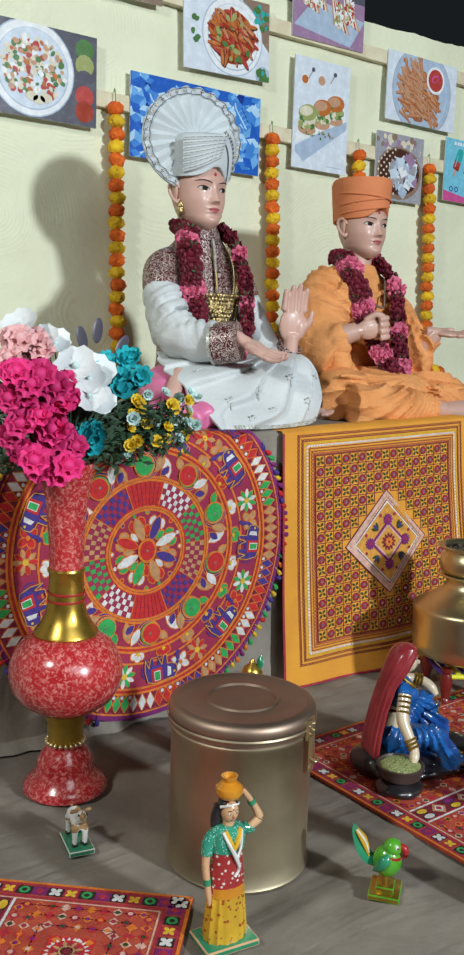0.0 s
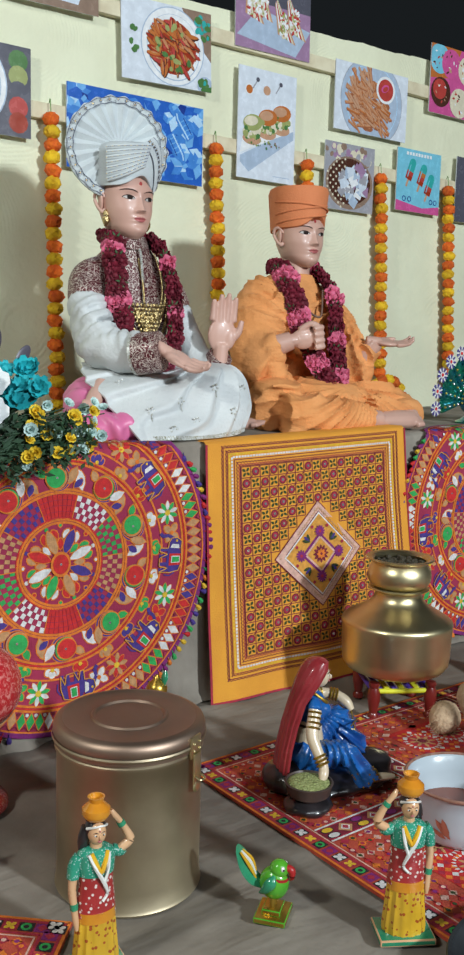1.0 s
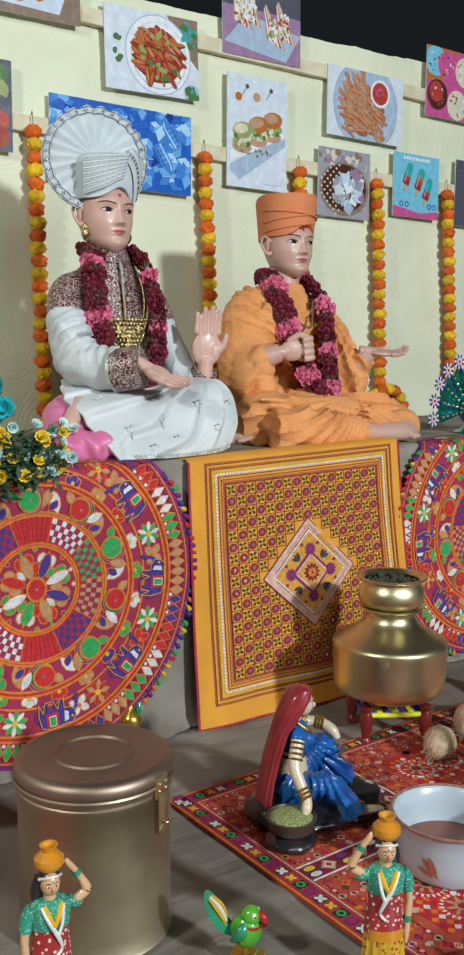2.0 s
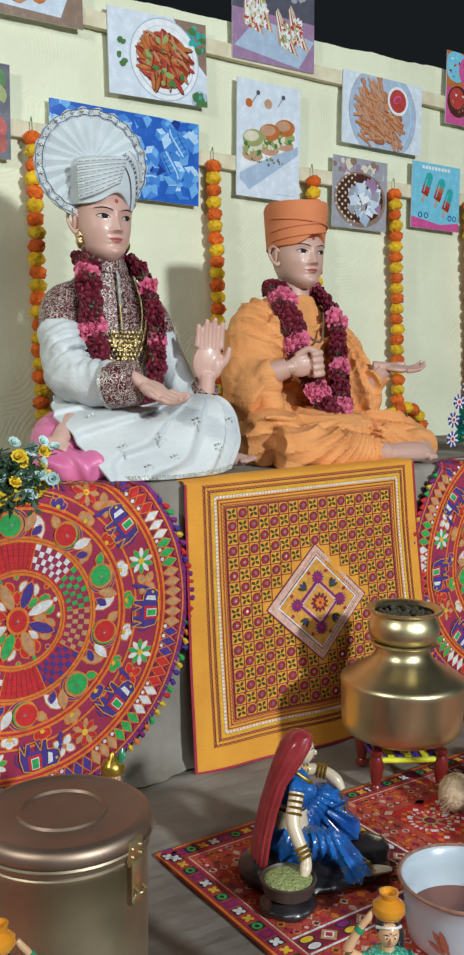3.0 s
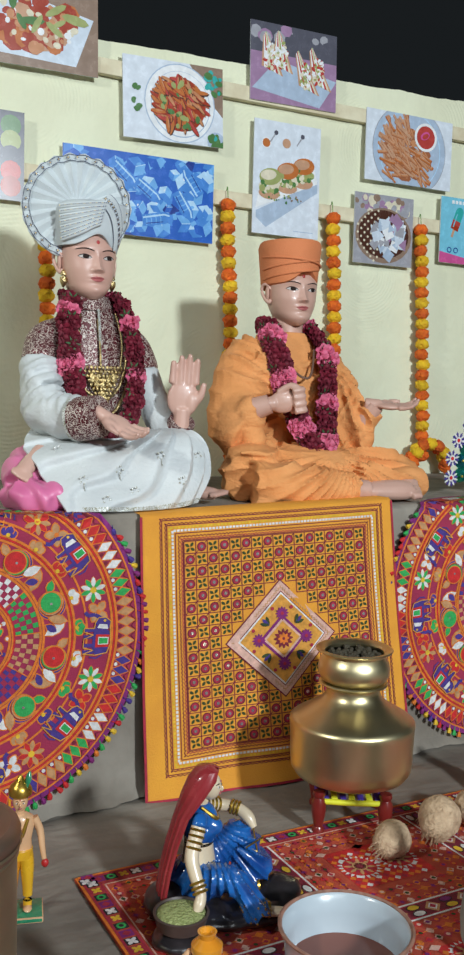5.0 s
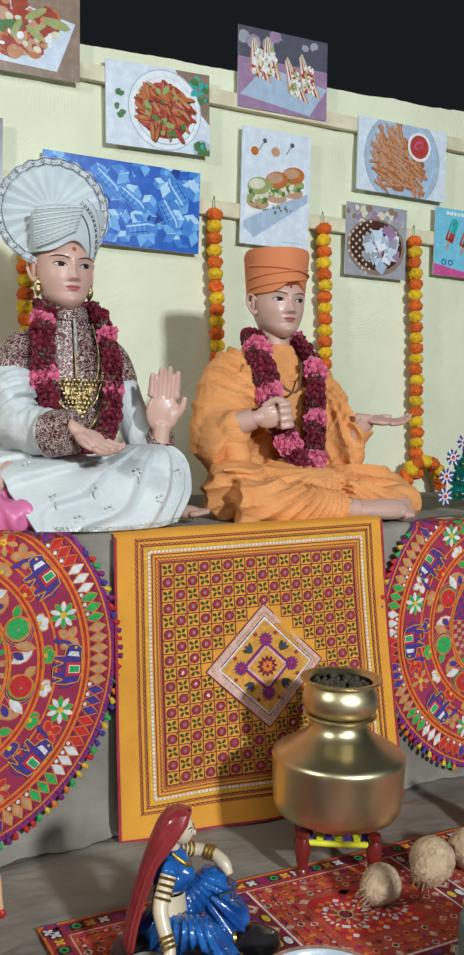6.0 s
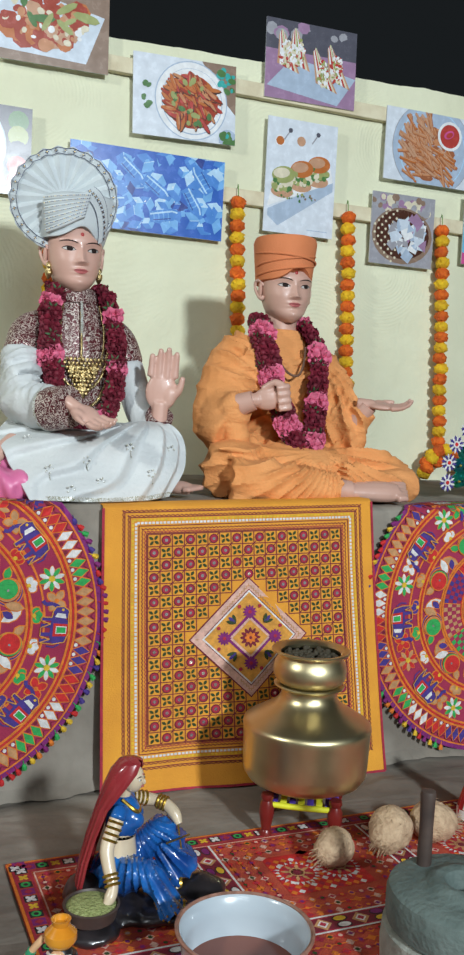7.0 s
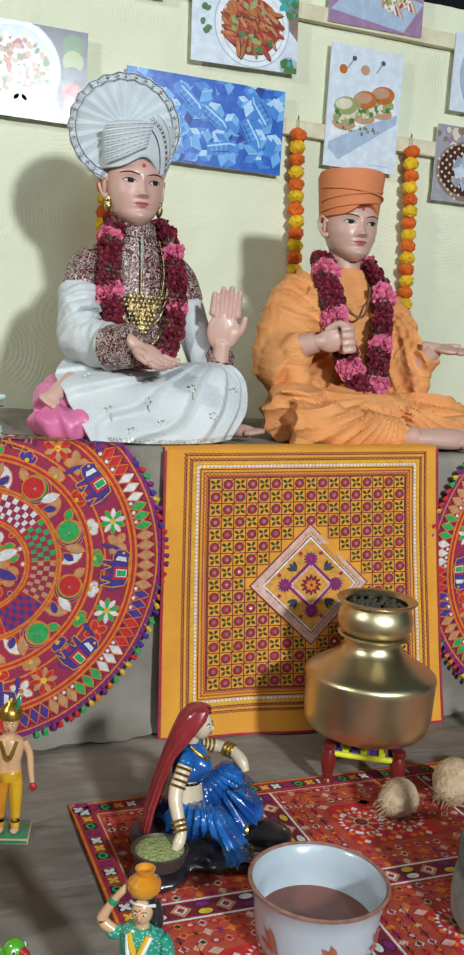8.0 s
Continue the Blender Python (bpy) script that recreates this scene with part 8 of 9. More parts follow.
def water_carrier(at, turn, s, label):
    """A painted woman with a pot on her head; s: the side of the raised arm."""
    mats = [M_SKINTOY, M_DOTYELLOW, M_DOTRED, M_DOTGREEN, M_TOYPOT, M_TOYBLACK, M_TOYWHITE, M_LIP, M_TOYGREEN, M_TOYYELLOW]
    SK, YE, RE, GR, PO, BK, WH, LI, BA, YL = range(10)
    bm = bmesh.new()
    add_box(bm, -0.058, 0.058, -0.042, 0.042, 0.0, 0.014, BA, 0.003)
    loops = []
    for z, r in ((0.014, 0.044), (0.03, 0.045), (0.07, 0.041), (0.105, 0.038), (0.118, 0.037)):
        loops.append([((r + 0.0018 * math.cos(14 * a)) * math.cos(a), (r + 0.0018 * math.cos(14 * a)) * 0.72 * math.sin(a), z) for a in (2 * math.pi * i / 56 for i in range(56))])
    rings(bm, loops, YE)
    tube(bm, [(0, 0, 0.108, 0.039), (0, 0, 0.128, 0.038)], 32, PO, 2, 0.75, (0, 1, 0))
    rings(bm, [[(r * math.cos(a), r * 0.68 * math.sin(a), z) for a in (2 * math.pi * i / 32 for i in range(32))] for z, r in ((0.118, 0.0395), (0.15, 0.037), (0.18, 0.0335), (0.20, 0.034), (0.222, 0.036), (0.24, 0.034), (0.250, 0.022))], RE)
    # bodice, neckline, necklace
    rings(bm, [[(r * math.cos(a), r * 0.72 * math.sin(a), z) for a in (2 * math.pi * i / 32 for i in range(32))] for z, r in ((0.200, 0.0352), (0.224, 0.0375), (0.242, 0.036), (0.251, 0.024))], GR)
    tube(bm, [(-0.016, -0.021, 0.249, 0.004), (-0.008, -0.0275, 0.228, 0.005), (0, -0.0285, 0.212, 0.005), (0.008, -0.0275, 0.228, 0.005), (0.016, -0.021, 0.249, 0.004)], 6, YL, 4)
    tube(bm, [(s * -0.020, -0.020, 0.247, 0.004), (s * -0.010, -0.0295, 0.222, 0.004), (s * 0.006, -0.029, 0.19, 0.0042), (s * 0.014, -0.025, 0.165, 0.003), (s * 0.004, -0.0275, 0.152, 0.003)], 6, WH, 4)
    tube(bm, [(s * 0.018, -0.022, 0.246, 0.0035), (s * 0.014, -0.0285, 0.215, 0.0035), (s * 0.006, -0.0295, 0.19, 0.0035)], 6, WH, 4)
    tube(bm, [(0, 0, 0.245, 0.012), (0, -0.002, 0.268, 0.011)], 12, SK, 2)
    toy_head(bm, (0, -0.004, 0.280), 0.0205, SK, WH, BK, LI)
    # hair and scarf
    ball(bm, (0, 0.004, 0.287), (0.0205, 0.0205, 0.0215), BK, 16, 12)
    tube(bm, [(-s * 0.012, 0.012, 0.285, 0.013), (-s * 0.020, 0.012, 0.262, 0.012), (-s * 0.022, 0.014, 0.236, 0.008)], 10, BK, 4)
    tube(bm, [(-0.0195, -0.004, 0.291, 0.003), (-0.010, -0.019, 0.298, 0.002), (0, -0.022, 0.300, 0.002), (0.010, -0.019, 0.298, 0.002), (0.0195, -0.004, 0.291, 0.003)], 8, WH, 4)
    # pot
    lathe(bm, [(0.012, 0.0), (0.022, 0.004), (0.0275, 0.014), (0.0265, 0.024), (0.018, 0.032), (0.0135, 0.036), (0.0155, 0.043), (0.0165, 0.046), (0.013, 0.046), (0.010, 0.038)], 28, PO, (0, 0.0, 0.304))
    # raised arm
    tube(bm, [(s * 0.032, 0, 0.236, 0.011), (s * 0.046, -0.002, 0.232, 0.012), (s * 0.052, -0.003, 0.236, 0.0115)], 10, GR, 3)
    tube(bm, [(s * 0.046, -0.003, 0.236, 0.009), (s * 0.066, -0.004, 0.250, 0.0095), (s * 0.060, -0.004, 0.268, 0.008), (s * 0.046, -0.004, 0.292, 0.006), (s * 0.034, -0.004, 0.308, 0.006), (s * 0.028, -0.003, 0.318, 0.004)], 10, SK, 4)
    tube(bm, [(s * 0.0505, -0.004, 0.284, 0.0085), (s * 0.046, -0.004, 0.292, 0.008)], 10, BA, 2)
    # hanging arm
    tube(bm, [(-s * 0.032, 0, 0.238, 0.012), (-s * 0.042, 0, 0.222, 0.0125), (-s * 0.045, 0, 0.198, 0.0125)], 10, GR, 3)
    tube(bm, [(-s * 0.045, 0, 0.200, 0.0085), (-s * 0.047, -0.002, 0.17, 0.008), (-s * 0.044, -0.006, 0.135, 0.0065), (-s * 0.042, -0.009, 0.112, 0.006), (-s * 0.041, -0.011, 0.096, 0.0035)], 10, SK, 4)
    tube(bm, [(-s * 0.0448, -0.0045, 0.148, 0.0083), (-s * 0.0443, -0.006, 0.136, 0.0078)], 10, BA, 2)
    return place_figure("water_carrier_figurine", bm, mats, at, turn, label)


water_carrier((0.960, 1.520, 0.004), -8, 1, "painted woman figurine with ochre pot, before the brass canister")
water_carrier((1.532, 1.262, 0.004), -30, -1, "painted woman figurine with ochre pot, before the rug")


def parrot():
    mats = [M_TOYLIME, M_TOYYELLOW, M_RED, M_TOYWHITE, M_TOYBLACK, M_TOYGREEN, M_GILDED]
    bm = bmesh.new()
    add_box(bm, -0.040, 0.040, -0.034, 0.034, 0.0, 0.012, 6, 0.002)
    add_box(bm, -0.024, 0.024, -0.020, 0.020, 0.012, 0.024, 6, 0.002)
    for s in (-1, 1):
        tube(bm, [(s * 0.008, 0, 0.024, 0.007), (s * 0.008, 0, 0.046, 0.006)], 8, 6, 2)
    ball(bm, (0, 0, 0.075), (0.026, 0.032, 0.036), 0, 20, 14)
    ball(bm, (0, -0.010, 0.108), (0.019, 0.021, 0.020), 0, 18, 12)
    tube(bm, [(0, -0.026, 0.112, 0.008), (0, -0.036, 0.108, 0.0085), (0, -0.038, 0.094, 0.006), (0, -0.034, 0.086, 0.002)], 10, 2, 4)
    for s in (-1, 1):
        ball(bm, (s * 0.0125, -0.020, 0.114), (0.005, 0.005, 0.006), 3, 10, 6)
        ball(bm, (s * 0.0150, -0.0225, 0.114), 0.0028, 4, 8, 6)
        tube(bm, [(s * 0.018, -0.004, 0.100, 0.003), (s * 0.026, 0.002, 0.086, 0.012), (s * 0.024, 0.016, 0.066, 0.008), (s * 0.016, 0.028, 0.055, 0.002)], 10, 5, 4, 0.5, (s, 0, 0))
    tube(bm, [(0, -0.010, 0.094, 0.0215), (0, -0.009, 0.089, 0.022)], 16, 2, 2)
    # raised tail
    tube(bm, [(0, 0.022, 0.066, 0.010), (-0.008, 0.045, 0.085, 0.018), (-0.020, 0.060, 0.120, 0.022), (-0.036, 0.070, 0.155, 0.012), (-0.042, 0.072, 0.168, 0.003)], 14, 5, 5, 0.25, (0.2, 1, 0))
    for k, dx in enumerate((-0.012, 0.0, 0.012)):
        tube(bm, [(dx * 0.5, 0.038, 0.080, 0.002), (dx - 0.012, 0.050, 0.118, 0.004), (dx * 0.6 - 0.034, 0.064, 0.152, 0.002)], 6, (1, 3, 1)[k], 4)
    return place_figure("parrot_figurine", bm, mats, (1.350, 1.462, 0.003), 38, "painted green wooden parrot on a stepped gold base")


def calf():
    mats = [M_TOYWHITE, mat("toy_tan", (0.42, 0.25, 0.10), None, 0.35), M_TOYBLACK, M_TOYGREEN]
    bm = bmesh.new()
    add_box(bm, -0.030, 0.030, -0.050, 0.050, 0.0, 0.012, 3, 0.002)
    b = bmesh.new()
    tube(b, [(0, 0.034, 0.066, 0.018), (0, 0.0, 0.064, 0.019), (0, -0.026, 0.068, 0.017)], 14, 0, 4)
    tube(b, [(0, -0.024, 0.074, 0.012), (0, -0.036, 0.09, 0.010)], 10, 0, 3)
    ball(b, (0, -0.046, 0.097), (0.0105, 0.018, 0.011), 0, 12, 8)
    for x in (-0.012, 0.012):
        for y in (-0.026, 0.034):
            tube(b, [(x, y, 0.06, 0.009), (x, y, 0.035, 0.0065), (x, y, 0.012, 0.007)], 10, 0, 3)
    b = fused(b, 0.003, 2)
    for f in b.faces:
        c = f.calc_center_median()
        f.material_index = 2 if c.z < 0.021 else (1 if noise.noise(c * 42) > 0.12 and c.z > 0.05 else 0)
    merge(bm, b)
    for s in (-1, 1):
        tube(bm, [(s * 0.008, -0.036, 0.104, 0.003), (s * 0.020, -0.034, 0.104, 0.005), (s * 0.025, -0.033, 0.100, 0.001)], 8, 1, 3)
        ball(bm, (s * 0.0088, -0.050, 0.101), 0.003, 2, 8, 6)
    tube(bm, [(0, 0.052, 0.075, 0.003), (0.004, 0.058, 0.05, 0.0025), (0.004, 0.057, 0.032, 0.004)], 6, 1, 3)
    return place_figure("calf_figurine", bm, mats, (0.872, 1.992, 0.003), -12, "small brown and white calf figurine on a green base")


def boy():
    mats = [M_SKINTOY, M_TOYYELLOW, M_GILDED, M_TOYBLACK, M_TOYWHITE, M_LIP, M_TOYGREEN, M_TOYPOT, M_RED]
    bm = bmesh.new()
    add_box(bm, -0.055, 0.055, -0.045, 0.045, 0.0, 0.014, 6, 0.003)
    for s in (-1, 1):
        tube(bm, [(s * 0.018, 0, 0.014, 0.010), (s * 0.018, 0, 0.06, 0.012), (s * 0.016, 0, 0.12, 0.017), (s * 0.010, 0, 0.16, 0.02)], 12, 1 if s > 0 else 7, 4)
        ball(bm, (s * 0.018, -0.010, 0.02), (0.011, 0.02, 0.007), 0, 10, 6)
    tube(bm, [(0, 0, 0.145, 0.028), (0, 0, 0.165, 0.030)], 16, 1, 2)
    rings(bm, [[(r * math.cos(a), r * 0.66 * math.sin(a), z) for a in (2 * math.pi * i / 24 for i in range(24))] for z, r in ((0.155, 0.028), (0.19, 0.027), (0.225, 0.034), (0.243, 0.030), (0.252, 0.015))], 0)
    tube(bm, [(0, 0, 0.245, 0.011), (0, -0.002, 0.268, 0.011)], 10, 0, 2)
    toy_head(bm, (0, -0.004, 0.280), 0.0205, 0, 4, 3, 5)
    lathe(bm, [(0.020, 0), (0.027, 0.006), (0.028, 0.018), (0.022, 0.030), (0.010, 0.040), (0.004, 0.052)], 20, 2, (0, 0, 0.290))
    tube(bm, [(0.014, -0.012, 0.315, 0.006), (0.018, -0.010, 0.335, 0.011), (0.022, -0.006, 0.352, 0.003)], 8, 6, 4, 0.4)
    for s in (-1, 1):
        tube(bm, [(s * 0.032, 0, 0.238, 0.010), (s * 0.046, 0, 0.205, 0.009), (s * 0.052, -0.008, 0.165, 0.007), (s * 0.056, -0.012, 0.14, 0.006)] if s > 0 else [(-0.032, 0, 0.238, 0.010), (-0.046, -0.004, 0.200, 0.009), (-0.034, -0.022, 0.165, 0.007), (-0.02, -0.03, 0.16, 0.006)], 10, 0, 4)
    ball(bm, (0.058, -0.013, 0.130), (0.009, 0.008, 0.011), 8, 8, 6)
    tube(bm, [(-0.02, -0.018, 0.243, 0.004), (0, -0.026, 0.20, 0.005), (0.018, -0.018, 0.243, 0.004)], 8, 2, 4)
    tube(bm, [(-0.024, -0.034, 0.30, 0.0035), (-0.024, -0.032, 0.02, 0.0035)], 6, 7, 2)
    return place_figure("boy_figurine", bm, mats, (1.405, 2.035, 0.003), -14, "painted figurine with gilded turban and yellow dhoti, green base")


def lentil_seller():
    """Seated painted woman with a long red veil and a basin of lentils."""
    mats = [M_IVORY, M_TOYBLUE, M_TOYVEIL, M_TOYBLACK, M_GILDED, M_GRAIN, M_LIP, M_TOYWHITE, M_WOODDARK]
    IV, BL, VE, BK, GO, GN, LI, WH, WD = range(9)
    bm = bmesh.new()
    # dark rocky base
    b = bmesh.new()
    ball(b, (0.02, 0.0, 0.018), (0.185, 0.105, 0.030))
    ball(b, (-0.105, -0.105, 0.012), (0.068, 0.060, 0.026))
    ball(b, (-0.10, 0.02, 0.03), (0.075, 0.08, 0.045))
    ball(b, (0.15, 0.02, 0.035), (0.06, 0.06, 0.035))
    b = fused(b, 0.006, 5)
    for v in b.verts:
        v.co += Vector((0, 0, 1)) * 0.006 * noise.noise(v.co * 30)
        v.co.z = max(v.co.z, 0.0)
    merge(bm, b, BK)
    # basin of lentils
    lathe(bm, [(0.040, 0), (0.054, 0.010), (0.060, 0.034), (0.063, 0.040), (0.058, 0.042), (0.054, 0.034)], 32, WD, (-0.105, -0.105, 0.034))
    g = bmesh.new()
    ball(g, (-0.105, -0.105, 0.068), (0.056, 0.056, 0.014), 0, 32, 16)
    merge(bm, g, GN)
    # skirt: hips, bent legs
    q = bmesh.new()
    ball(q, (-0.045, 0.02, 0.085), (0.062, 0.065, 0.06))
    tube(q, [(-0.04, -0.010, 0.085, 0.044), (0.015, -0.060, 0.115, 0.032), (0.05, -0.075, 0.085, 0.030), (0.080, -0.085, 0.040, 0.040)], 14, 0, 5)
    tube(q, [(-0.03, 0.045, 0.085, 0.042), (0.045, 0.055, 0.165, 0.030), (0.070, 0.050, 0.155, 0.029), (0.110, 0.035, 0.065, 0.038)], 14, 0, 5)
    tube(q, [(0.06, 0.05, 0.12, 0.022), (0.07, 0.04, 0.07, 0.03), (0.08, 0.02, 0.035, 0.03)], 14, 0, 4)
    q = radiate(fused(q, 0.0042, 3), (-0.02, 0.20), 34, 0.011, 3, lambda x, z: 1.0)
    for v in q.verts:
        v.co.z = max(v.co.z, 0.02)
    trim = bmesh.new()
    rnd = random.Random(4)
    low = [v.co.copy() for v in q.verts if 0.03 < v.co.z < 0.075 and v.co.x > 0.03 and v.normal.y < 0.2]
    for p in rnd.sample(low, min(60, len(low))):
        ball(trim, p, 0.0028, GO, 6, 4)
    merge(bm, q, BL)
    merge(bm, trim)
    for y in (-0.088, 0.018):
        tube(bm, [(0.09, y, 0.045, 0.016), (0.125, y - 0.004, 0.045, 0.014), (0.155, y - 0.006, 0.042, 0.008)], 10, IV, 4, 0.7)
        tube(bm, [(0.096, y, 0.05, 0.019), (0.102, y, 0.05, 0.0185)], 12, GO, 2)
    # waist, bodice, neck, head
    tube(bm, [(-0.045, 0.02, 0.11, 0.043), (-0.045, 0.022, 0.16, 0.035), (-0.045, 0.022, 0.19, 0.036)], 18, IV, 4)
    c = bmesh.new()
    tube(c, [(-0.045, 0.022, 0.178, 0.037), (-0.040, 0.022, 0.21, 0.042), (-0.042, 0.022, 0.245, 0.034), (-0.044, 0.022, 0.262, 0.018)], 18, 0, 4)
    ball(c, (-0.015, 0.002, 0.212), (0.024, 0.021, 0.022))
    ball(c, (-0.015, 0.040, 0.212), (0.024, 0.021, 0.022))
    tube(c, [(-0.048, -0.008, 0.245, 0.017), (-0.055, -0.030, 0.225, 0.019)], 12, 0, 3)
    tube(c, [(-0.040, 0.050, 0.245, 0.017), (-0.024, 0.075, 0.232, 0.019)], 12, 0, 3)
    merge(bm, fused(c, 0.005, 3), BL)
    tube(bm, [(-0.042, 0.022, 0.25, 0.0145), (-0.034, 0.020, 0.285, 0.013)], 12, IV, 2)
    toy_head(bm, (-0.022, 0.016, 0.305), 0.029, IV, WH, BK, LI, 62)
    tube(bm, [(-0.045, -0.004, 0.262, 0.004), (-0.012, -0.008, 0.236, 0.005), (-0.004, 0.022, 0.228, 0.006), (-0.012, 0.048, 0.238, 0.005), (-0.040, 0.050, 0.262, 0.004)], 8, GO, 4)
    # arm to the basin and arm on the knee, with bangles
    tube(bm, [(-0.056, -0.03, 0.228, 0.0175), (-0.075, -0.055, 0.175, 0.0165), (-0.070, -0.075, 0.140, 0.015), (-0.060, -0.095, 0.105, 0.0125), (-0.066, -0.108, 0.085, 0.013), (-0.076, -0.118, 0.072, 0.006)], 12, IV, 5)
    tube(bm, [(-0.026, 0.075, 0.235, 0.017), (0.018, 0.085, 0.225, 0.0155), (0.055, 0.07, 0.222, 0.0135), (0.080, 0.05, 0.205, 0.015), (0.092, 0.035, 0.185, 0.008)], 12, IV, 5)
    for a, bb, n in (((-0.058, -0.034, 0.222), (-0.070, -0.050, 0.188), 4), ((-0.066, -0.084, 0.125), (-0.061, -0.094, 0.108), 3), ((-0.018, 0.078, 0.234), (0.012, 0.085, 0.227), 4), ((0.045, 0.075, 0.223), (0.060, 0.068, 0.220), 3)):
        a, bb = Vector(a), Vector(bb)
        for i in range(n):
            p = a.lerp(bb, i / (n - 1))
            d = (bb - a).normalized() * 0.003
            tube(bm, [(*(p - d), 0.0172), (*p, 0.0190), (*(p + d), 0.0172)], 14, GO, 1)
    # hand scales on threads
    tube(bm, [(0.088, 0.035, 0.19, 0.002), (0.100, 0.020, 0.12, 0.002), (0.108, 0.01, 0.07, 0.002)], 5, GO, 3)
    tube(bm, [(0.06, -0.02, 0.165, 0.0022), (0.118, 0.045, 0.155, 0.0022)], 5, GO, 2)
    # veil: over the head and down the back to the ground
    loops = []
    for (x, y, z, rx, ry, open_) in ((-0.028, 0.02, 0.354, 0.001, 0.001, 3.1), (-0.028, 0.02, 0.352, 0.014, 0.016, 3.1), (-0.029, 0.02, 0.345, 0.029, 0.034, 2.85), (-0.034, 0.02, 0.325, 0.040, 0.042, 2.4), (-0.046, 0.02, 0.29, 0.042, 0.044, 2.0), (-0.068, 0.020, 0.24, 0.036, 0.043, 1.6), (-0.088, 0.018, 0.18, 0.034, 0.046, 1.5), (-0.104, 0.014, 0.12, 0.033, 0.049, 1.45), (-0.112, 0.010, 0.07, 0.033, 0.052, 1.4), (-0.112, 0.006, 0.03, 0.033, 0.052, 1.4)):
        lp = []
        for i in range(41):
            a = math.pi - 0.30 - open_ + 2 * open_ * i / 40
            k = 1 + 0.045 * math.sin(i * 1.55) * min(1, (0.36 - z) * 8)
            lp.append((x + rx * k * math.cos(a), y + ry * k * math.sin(a), z))
        loops.append(lp)
    inner = [[(p[0] + (q0 - p[0]) * 0.08, p[1] + (q1 - p[1]) * 0.08, p[2] - 0.002) for p in lp] for lp, (q0, q1) in zip(loops, [(sum(p[0] for p in lp) / 41, sum(p[1] for p in lp) / 41) for lp in loops])]
    rings(bm, loops, VE, False, False, False)
    rings(bm, inner, VE, False, False, False)
    for k in (0, 40):
        rings(bm, [[lp[k] for lp in loops], [lp[k] for lp in inner]], VE, False, False, False)
    bmesh.ops.scale(bm, vec=(1.02, 1.02, 1.02), verts=bm.verts[:])
    return place_figure("lentil_seller_figurine", bm, mats, (1.835, 1.842, 0.008), -14, "glossy seated woman figurine, red veil and blue skirt, with lentil basin")


def red_doll():
    mats = [M_RED, M_TOYWHITE, M_SKINTOY, M_GILDED, M_TOYBLACK]
    bm = bmesh.new()
    loops = [[((r + 0.004 * math.sin(9 * a)) * math.cos(a), (r + 0.004 * math.sin(9 * a)) * math.sin(a), z) for a in (2 * math.pi * i / 40 for i in range(40))] for z, r in ((0.0, 0.052), (0.02, 0.055), (0.07, 0.042), (0.12, 0.026), (0.155, 0.020), (0.185, 0.022), (0.205, 0.016), (0.214, 0.004))]
    rings(bm, loops, 0)
    tube(bm, [(-0.050, -0.012, 0.03, 0.006), (-0.036, -0.018, 0.10, 0.006), (-0.014, -0.018, 0.185, 0.004)], 8, 1, 4)
    ball(bm, (0.0, -0.012, 0.186), (0.013, 0.012, 0.015), 2, 12, 8)
    tube(bm, [(-0.04, -0.036, 0.05, 0.004), (0, -0.054, 0.05, 0.004), (0.04, -0.036, 0.05, 0.004)], 8, 3, 4)
    rings(bm, [[(r * math.cos(a), r * math.sin(a), z) for a in (2 * math.pi * i / 24 for i in range(24))] for z, r in ((0.0, 0.058), (0.025, 0.057))], 1)
    return place_figure("doll_figurine", bm, mats, (2.945, 2.05, 0.009), 0, "small red-robed doll with white trim on the rug")


parrot()
calf()
boy()
lentil_seller()
red_doll()

# ---- peacock lamp on the platform ----
M_PEA = mat("iridescent_green", (0.01, 0.34, 0.12), (0.01, 0.16, 0.22), 0.22, 0.7, scale=14, coat=0.6)
M_PEABLUE = mat("iridescent_blue", (0.02, 0.16, 0.42), (0.01, 0.28, 0.30), 0.2, 0.7, scale=18, coat=0.6)


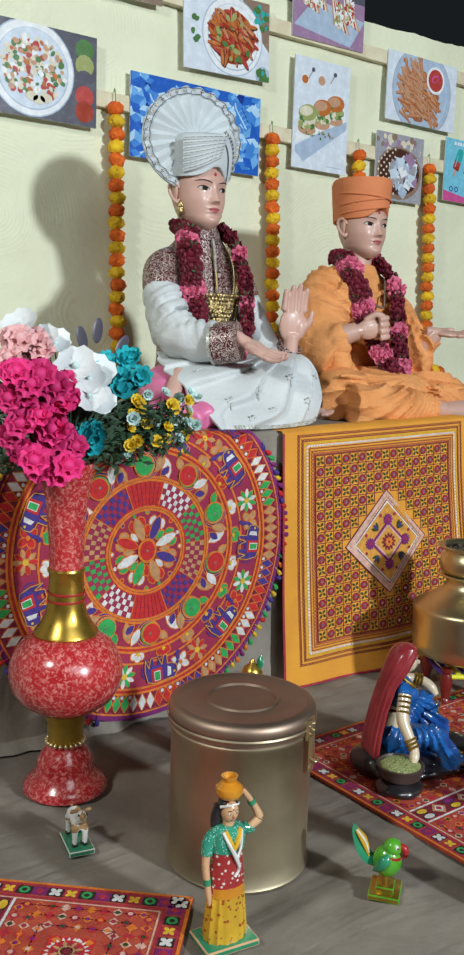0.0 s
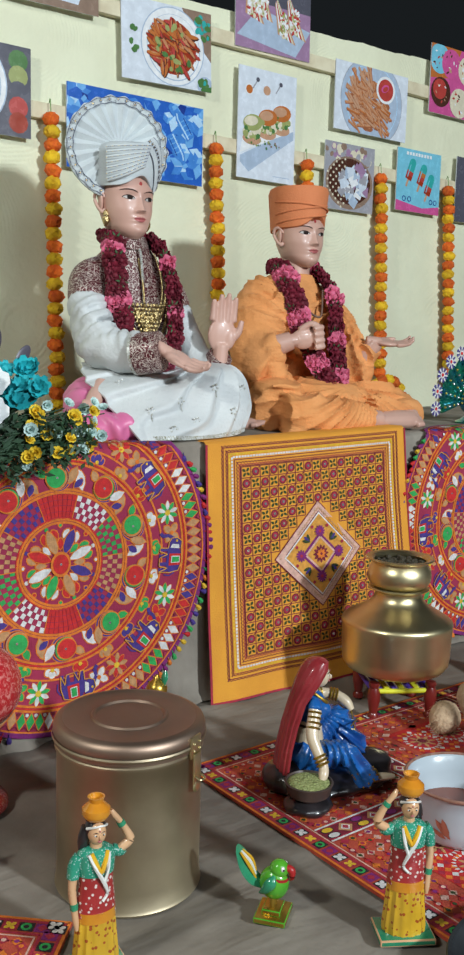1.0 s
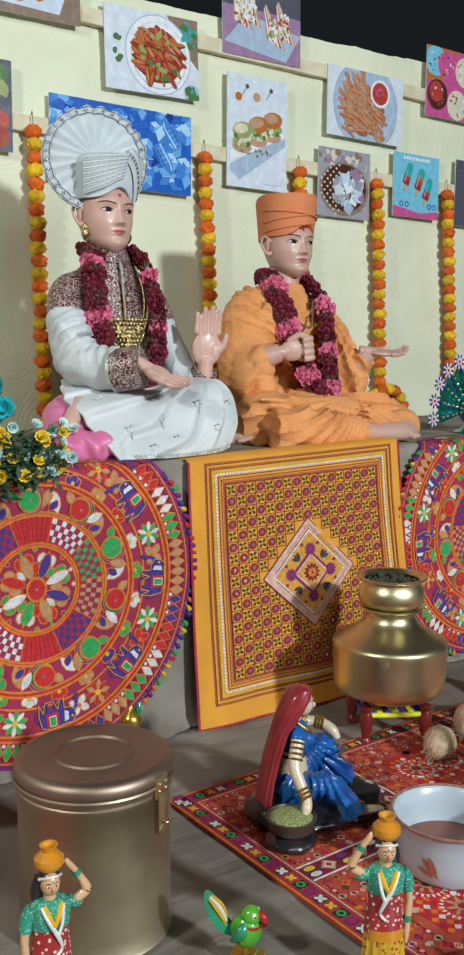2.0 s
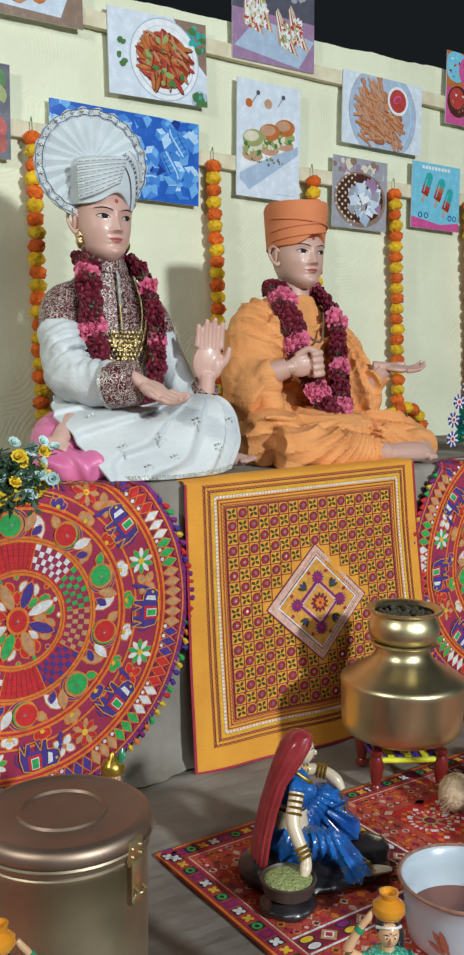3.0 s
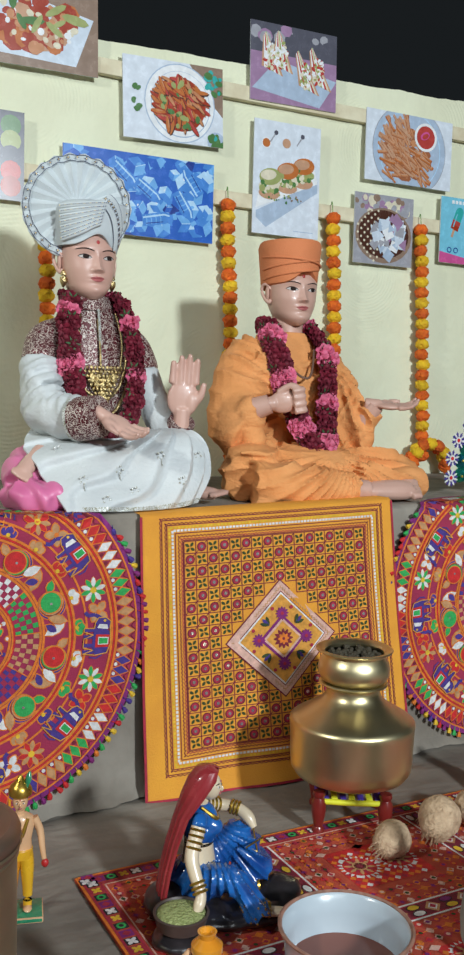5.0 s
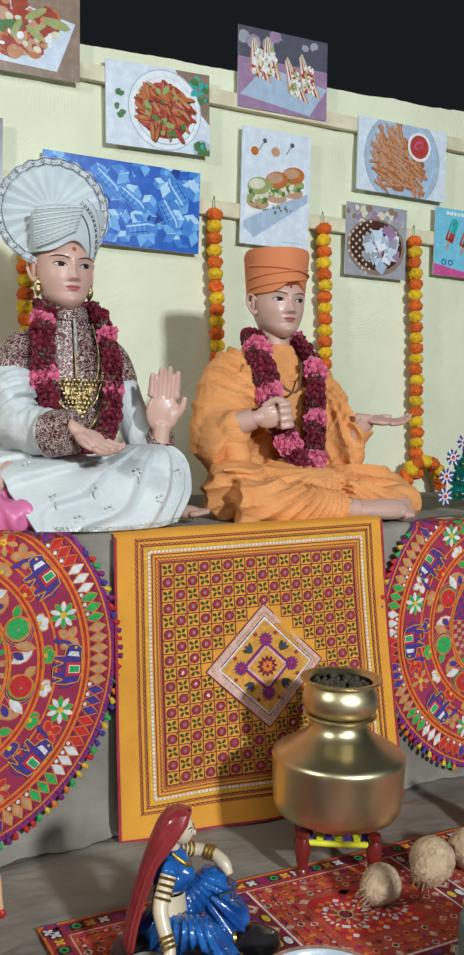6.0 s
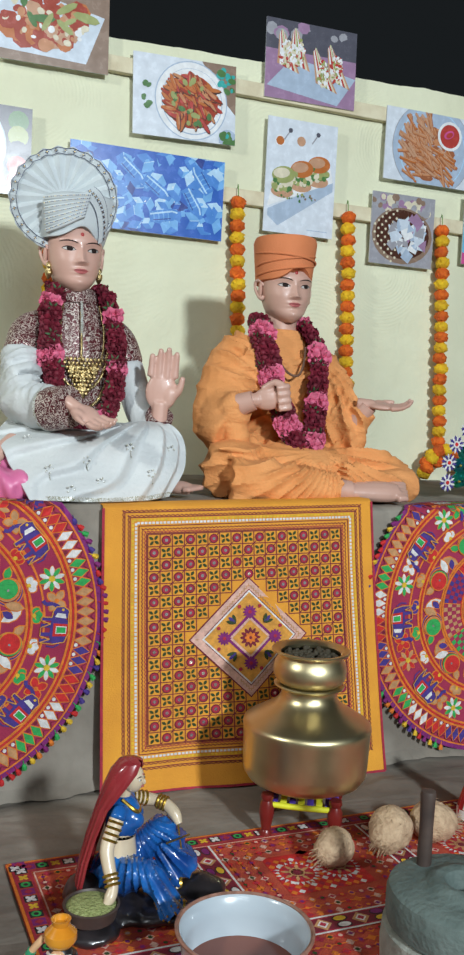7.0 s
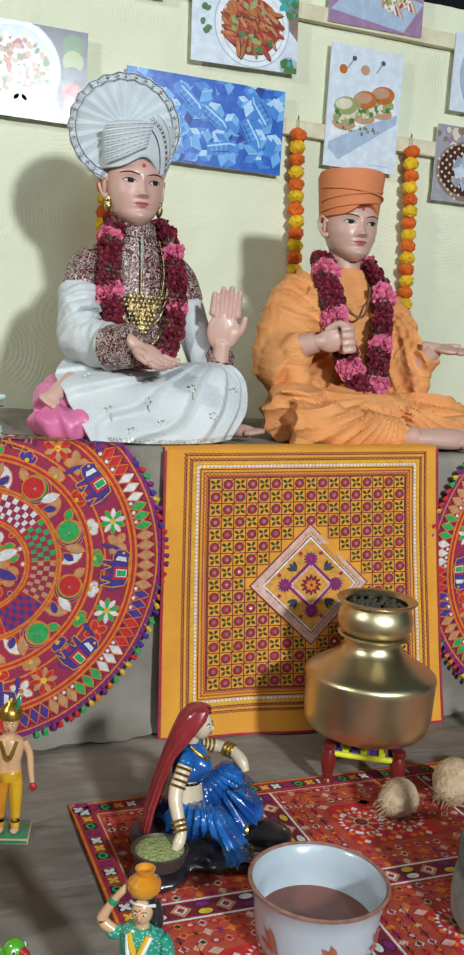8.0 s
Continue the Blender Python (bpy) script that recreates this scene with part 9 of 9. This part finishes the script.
def peacock():
    root = thing("peacock_ornament", (3.515, 2.80, TOP_Z), 0, "glittering green peacock ornament with fanned tail eyes on the platform", "ornament")
    part("foot", lathe(bmesh.new(), [(0.07, 0.0), (0.072, 0.008), (0.05, 0.018), (0.022, 0.04), (0.02, 0.05)], 32), M_PEA, root)
    body = bmesh.new()
    ball(body, (0, 0, 0.10), (0.055, 0.06, 0.06), 0, 20, 14)
    tube(body, [(0, -0.03, 0.12, 0.035), (0, -0.055, 0.17, 0.02), (0, -0.06, 0.21, 0.016), (0, -0.07, 0.225, 0.018), (0, -0.095, 0.22, 0.004)], 14, 0, 5)
    part("body", body, M_PEABLUE, root, "iridescent blue body")
    for i in range(11):
        a = radians(-8 + 19.6 * i)
        d = Vector((math.cos(a), 0, math.sin(a)))
        bm = tube(bmesh.new(), [(*(Vector((0, 0.03, 0.10)) + d * 0.04), 0.012), (*(Vector((0, 0.035, 0.10)) + d * 0.12), 0.026), (*(Vector((0, 0.03, 0.10)) + d * 0.17), 0.030), (*(Vector((0, 0.02, 0.10)) + d * 0.20), 0.012)], 14, 0, 5, 0.45, (0, 1, 0))
        f = part("feather", bm, M_PEA, root)
        e = bmesh.new()
        c = Vector((0, 0.015, 0.10)) + d * 0.225
        lathe(e, [(0.028, 0), (0.028, 0.003), (0.001, 0.0032)], 20)
        bmesh.ops.transform(e, matrix=Matrix.Translation(c) @ Matrix.Rotation(radians(90), 4, "X"), verts=e.verts[:])
        eye = part("eye", e, M_PEABLUE, f, "dark tail eye with white rays")
        fl = Flat(lambda u, v, h: c + Vector((u, -0.0035 - h, v)), 0.0006)
        fl.flower(0, 0, 0.036, 16, T["blue"], 0, None, T["white"], a)
        fl.disc(0, 0, 0.014, T["white"], 2, 12)
        fl.disc(0, 0, 0.008, T["red"], 3, 10)
        part("ray_ring", fl.bm, TM, eye, smooth=False)
        for k in range(5):
            p = Vector((0, 0.01 - 0.002 * k, 0.10)) + d * (0.06 + 0.03 * k)
            g = bmesh.new()
            ball(g, p + Vector((0, -0.004 - 0.002 * (k == 2), 0)), 0.0055, 0, 8, 6)
            part("bead", g, M_MIRROR if k % 2 else M_GILDED, f)
    return root


peacock()
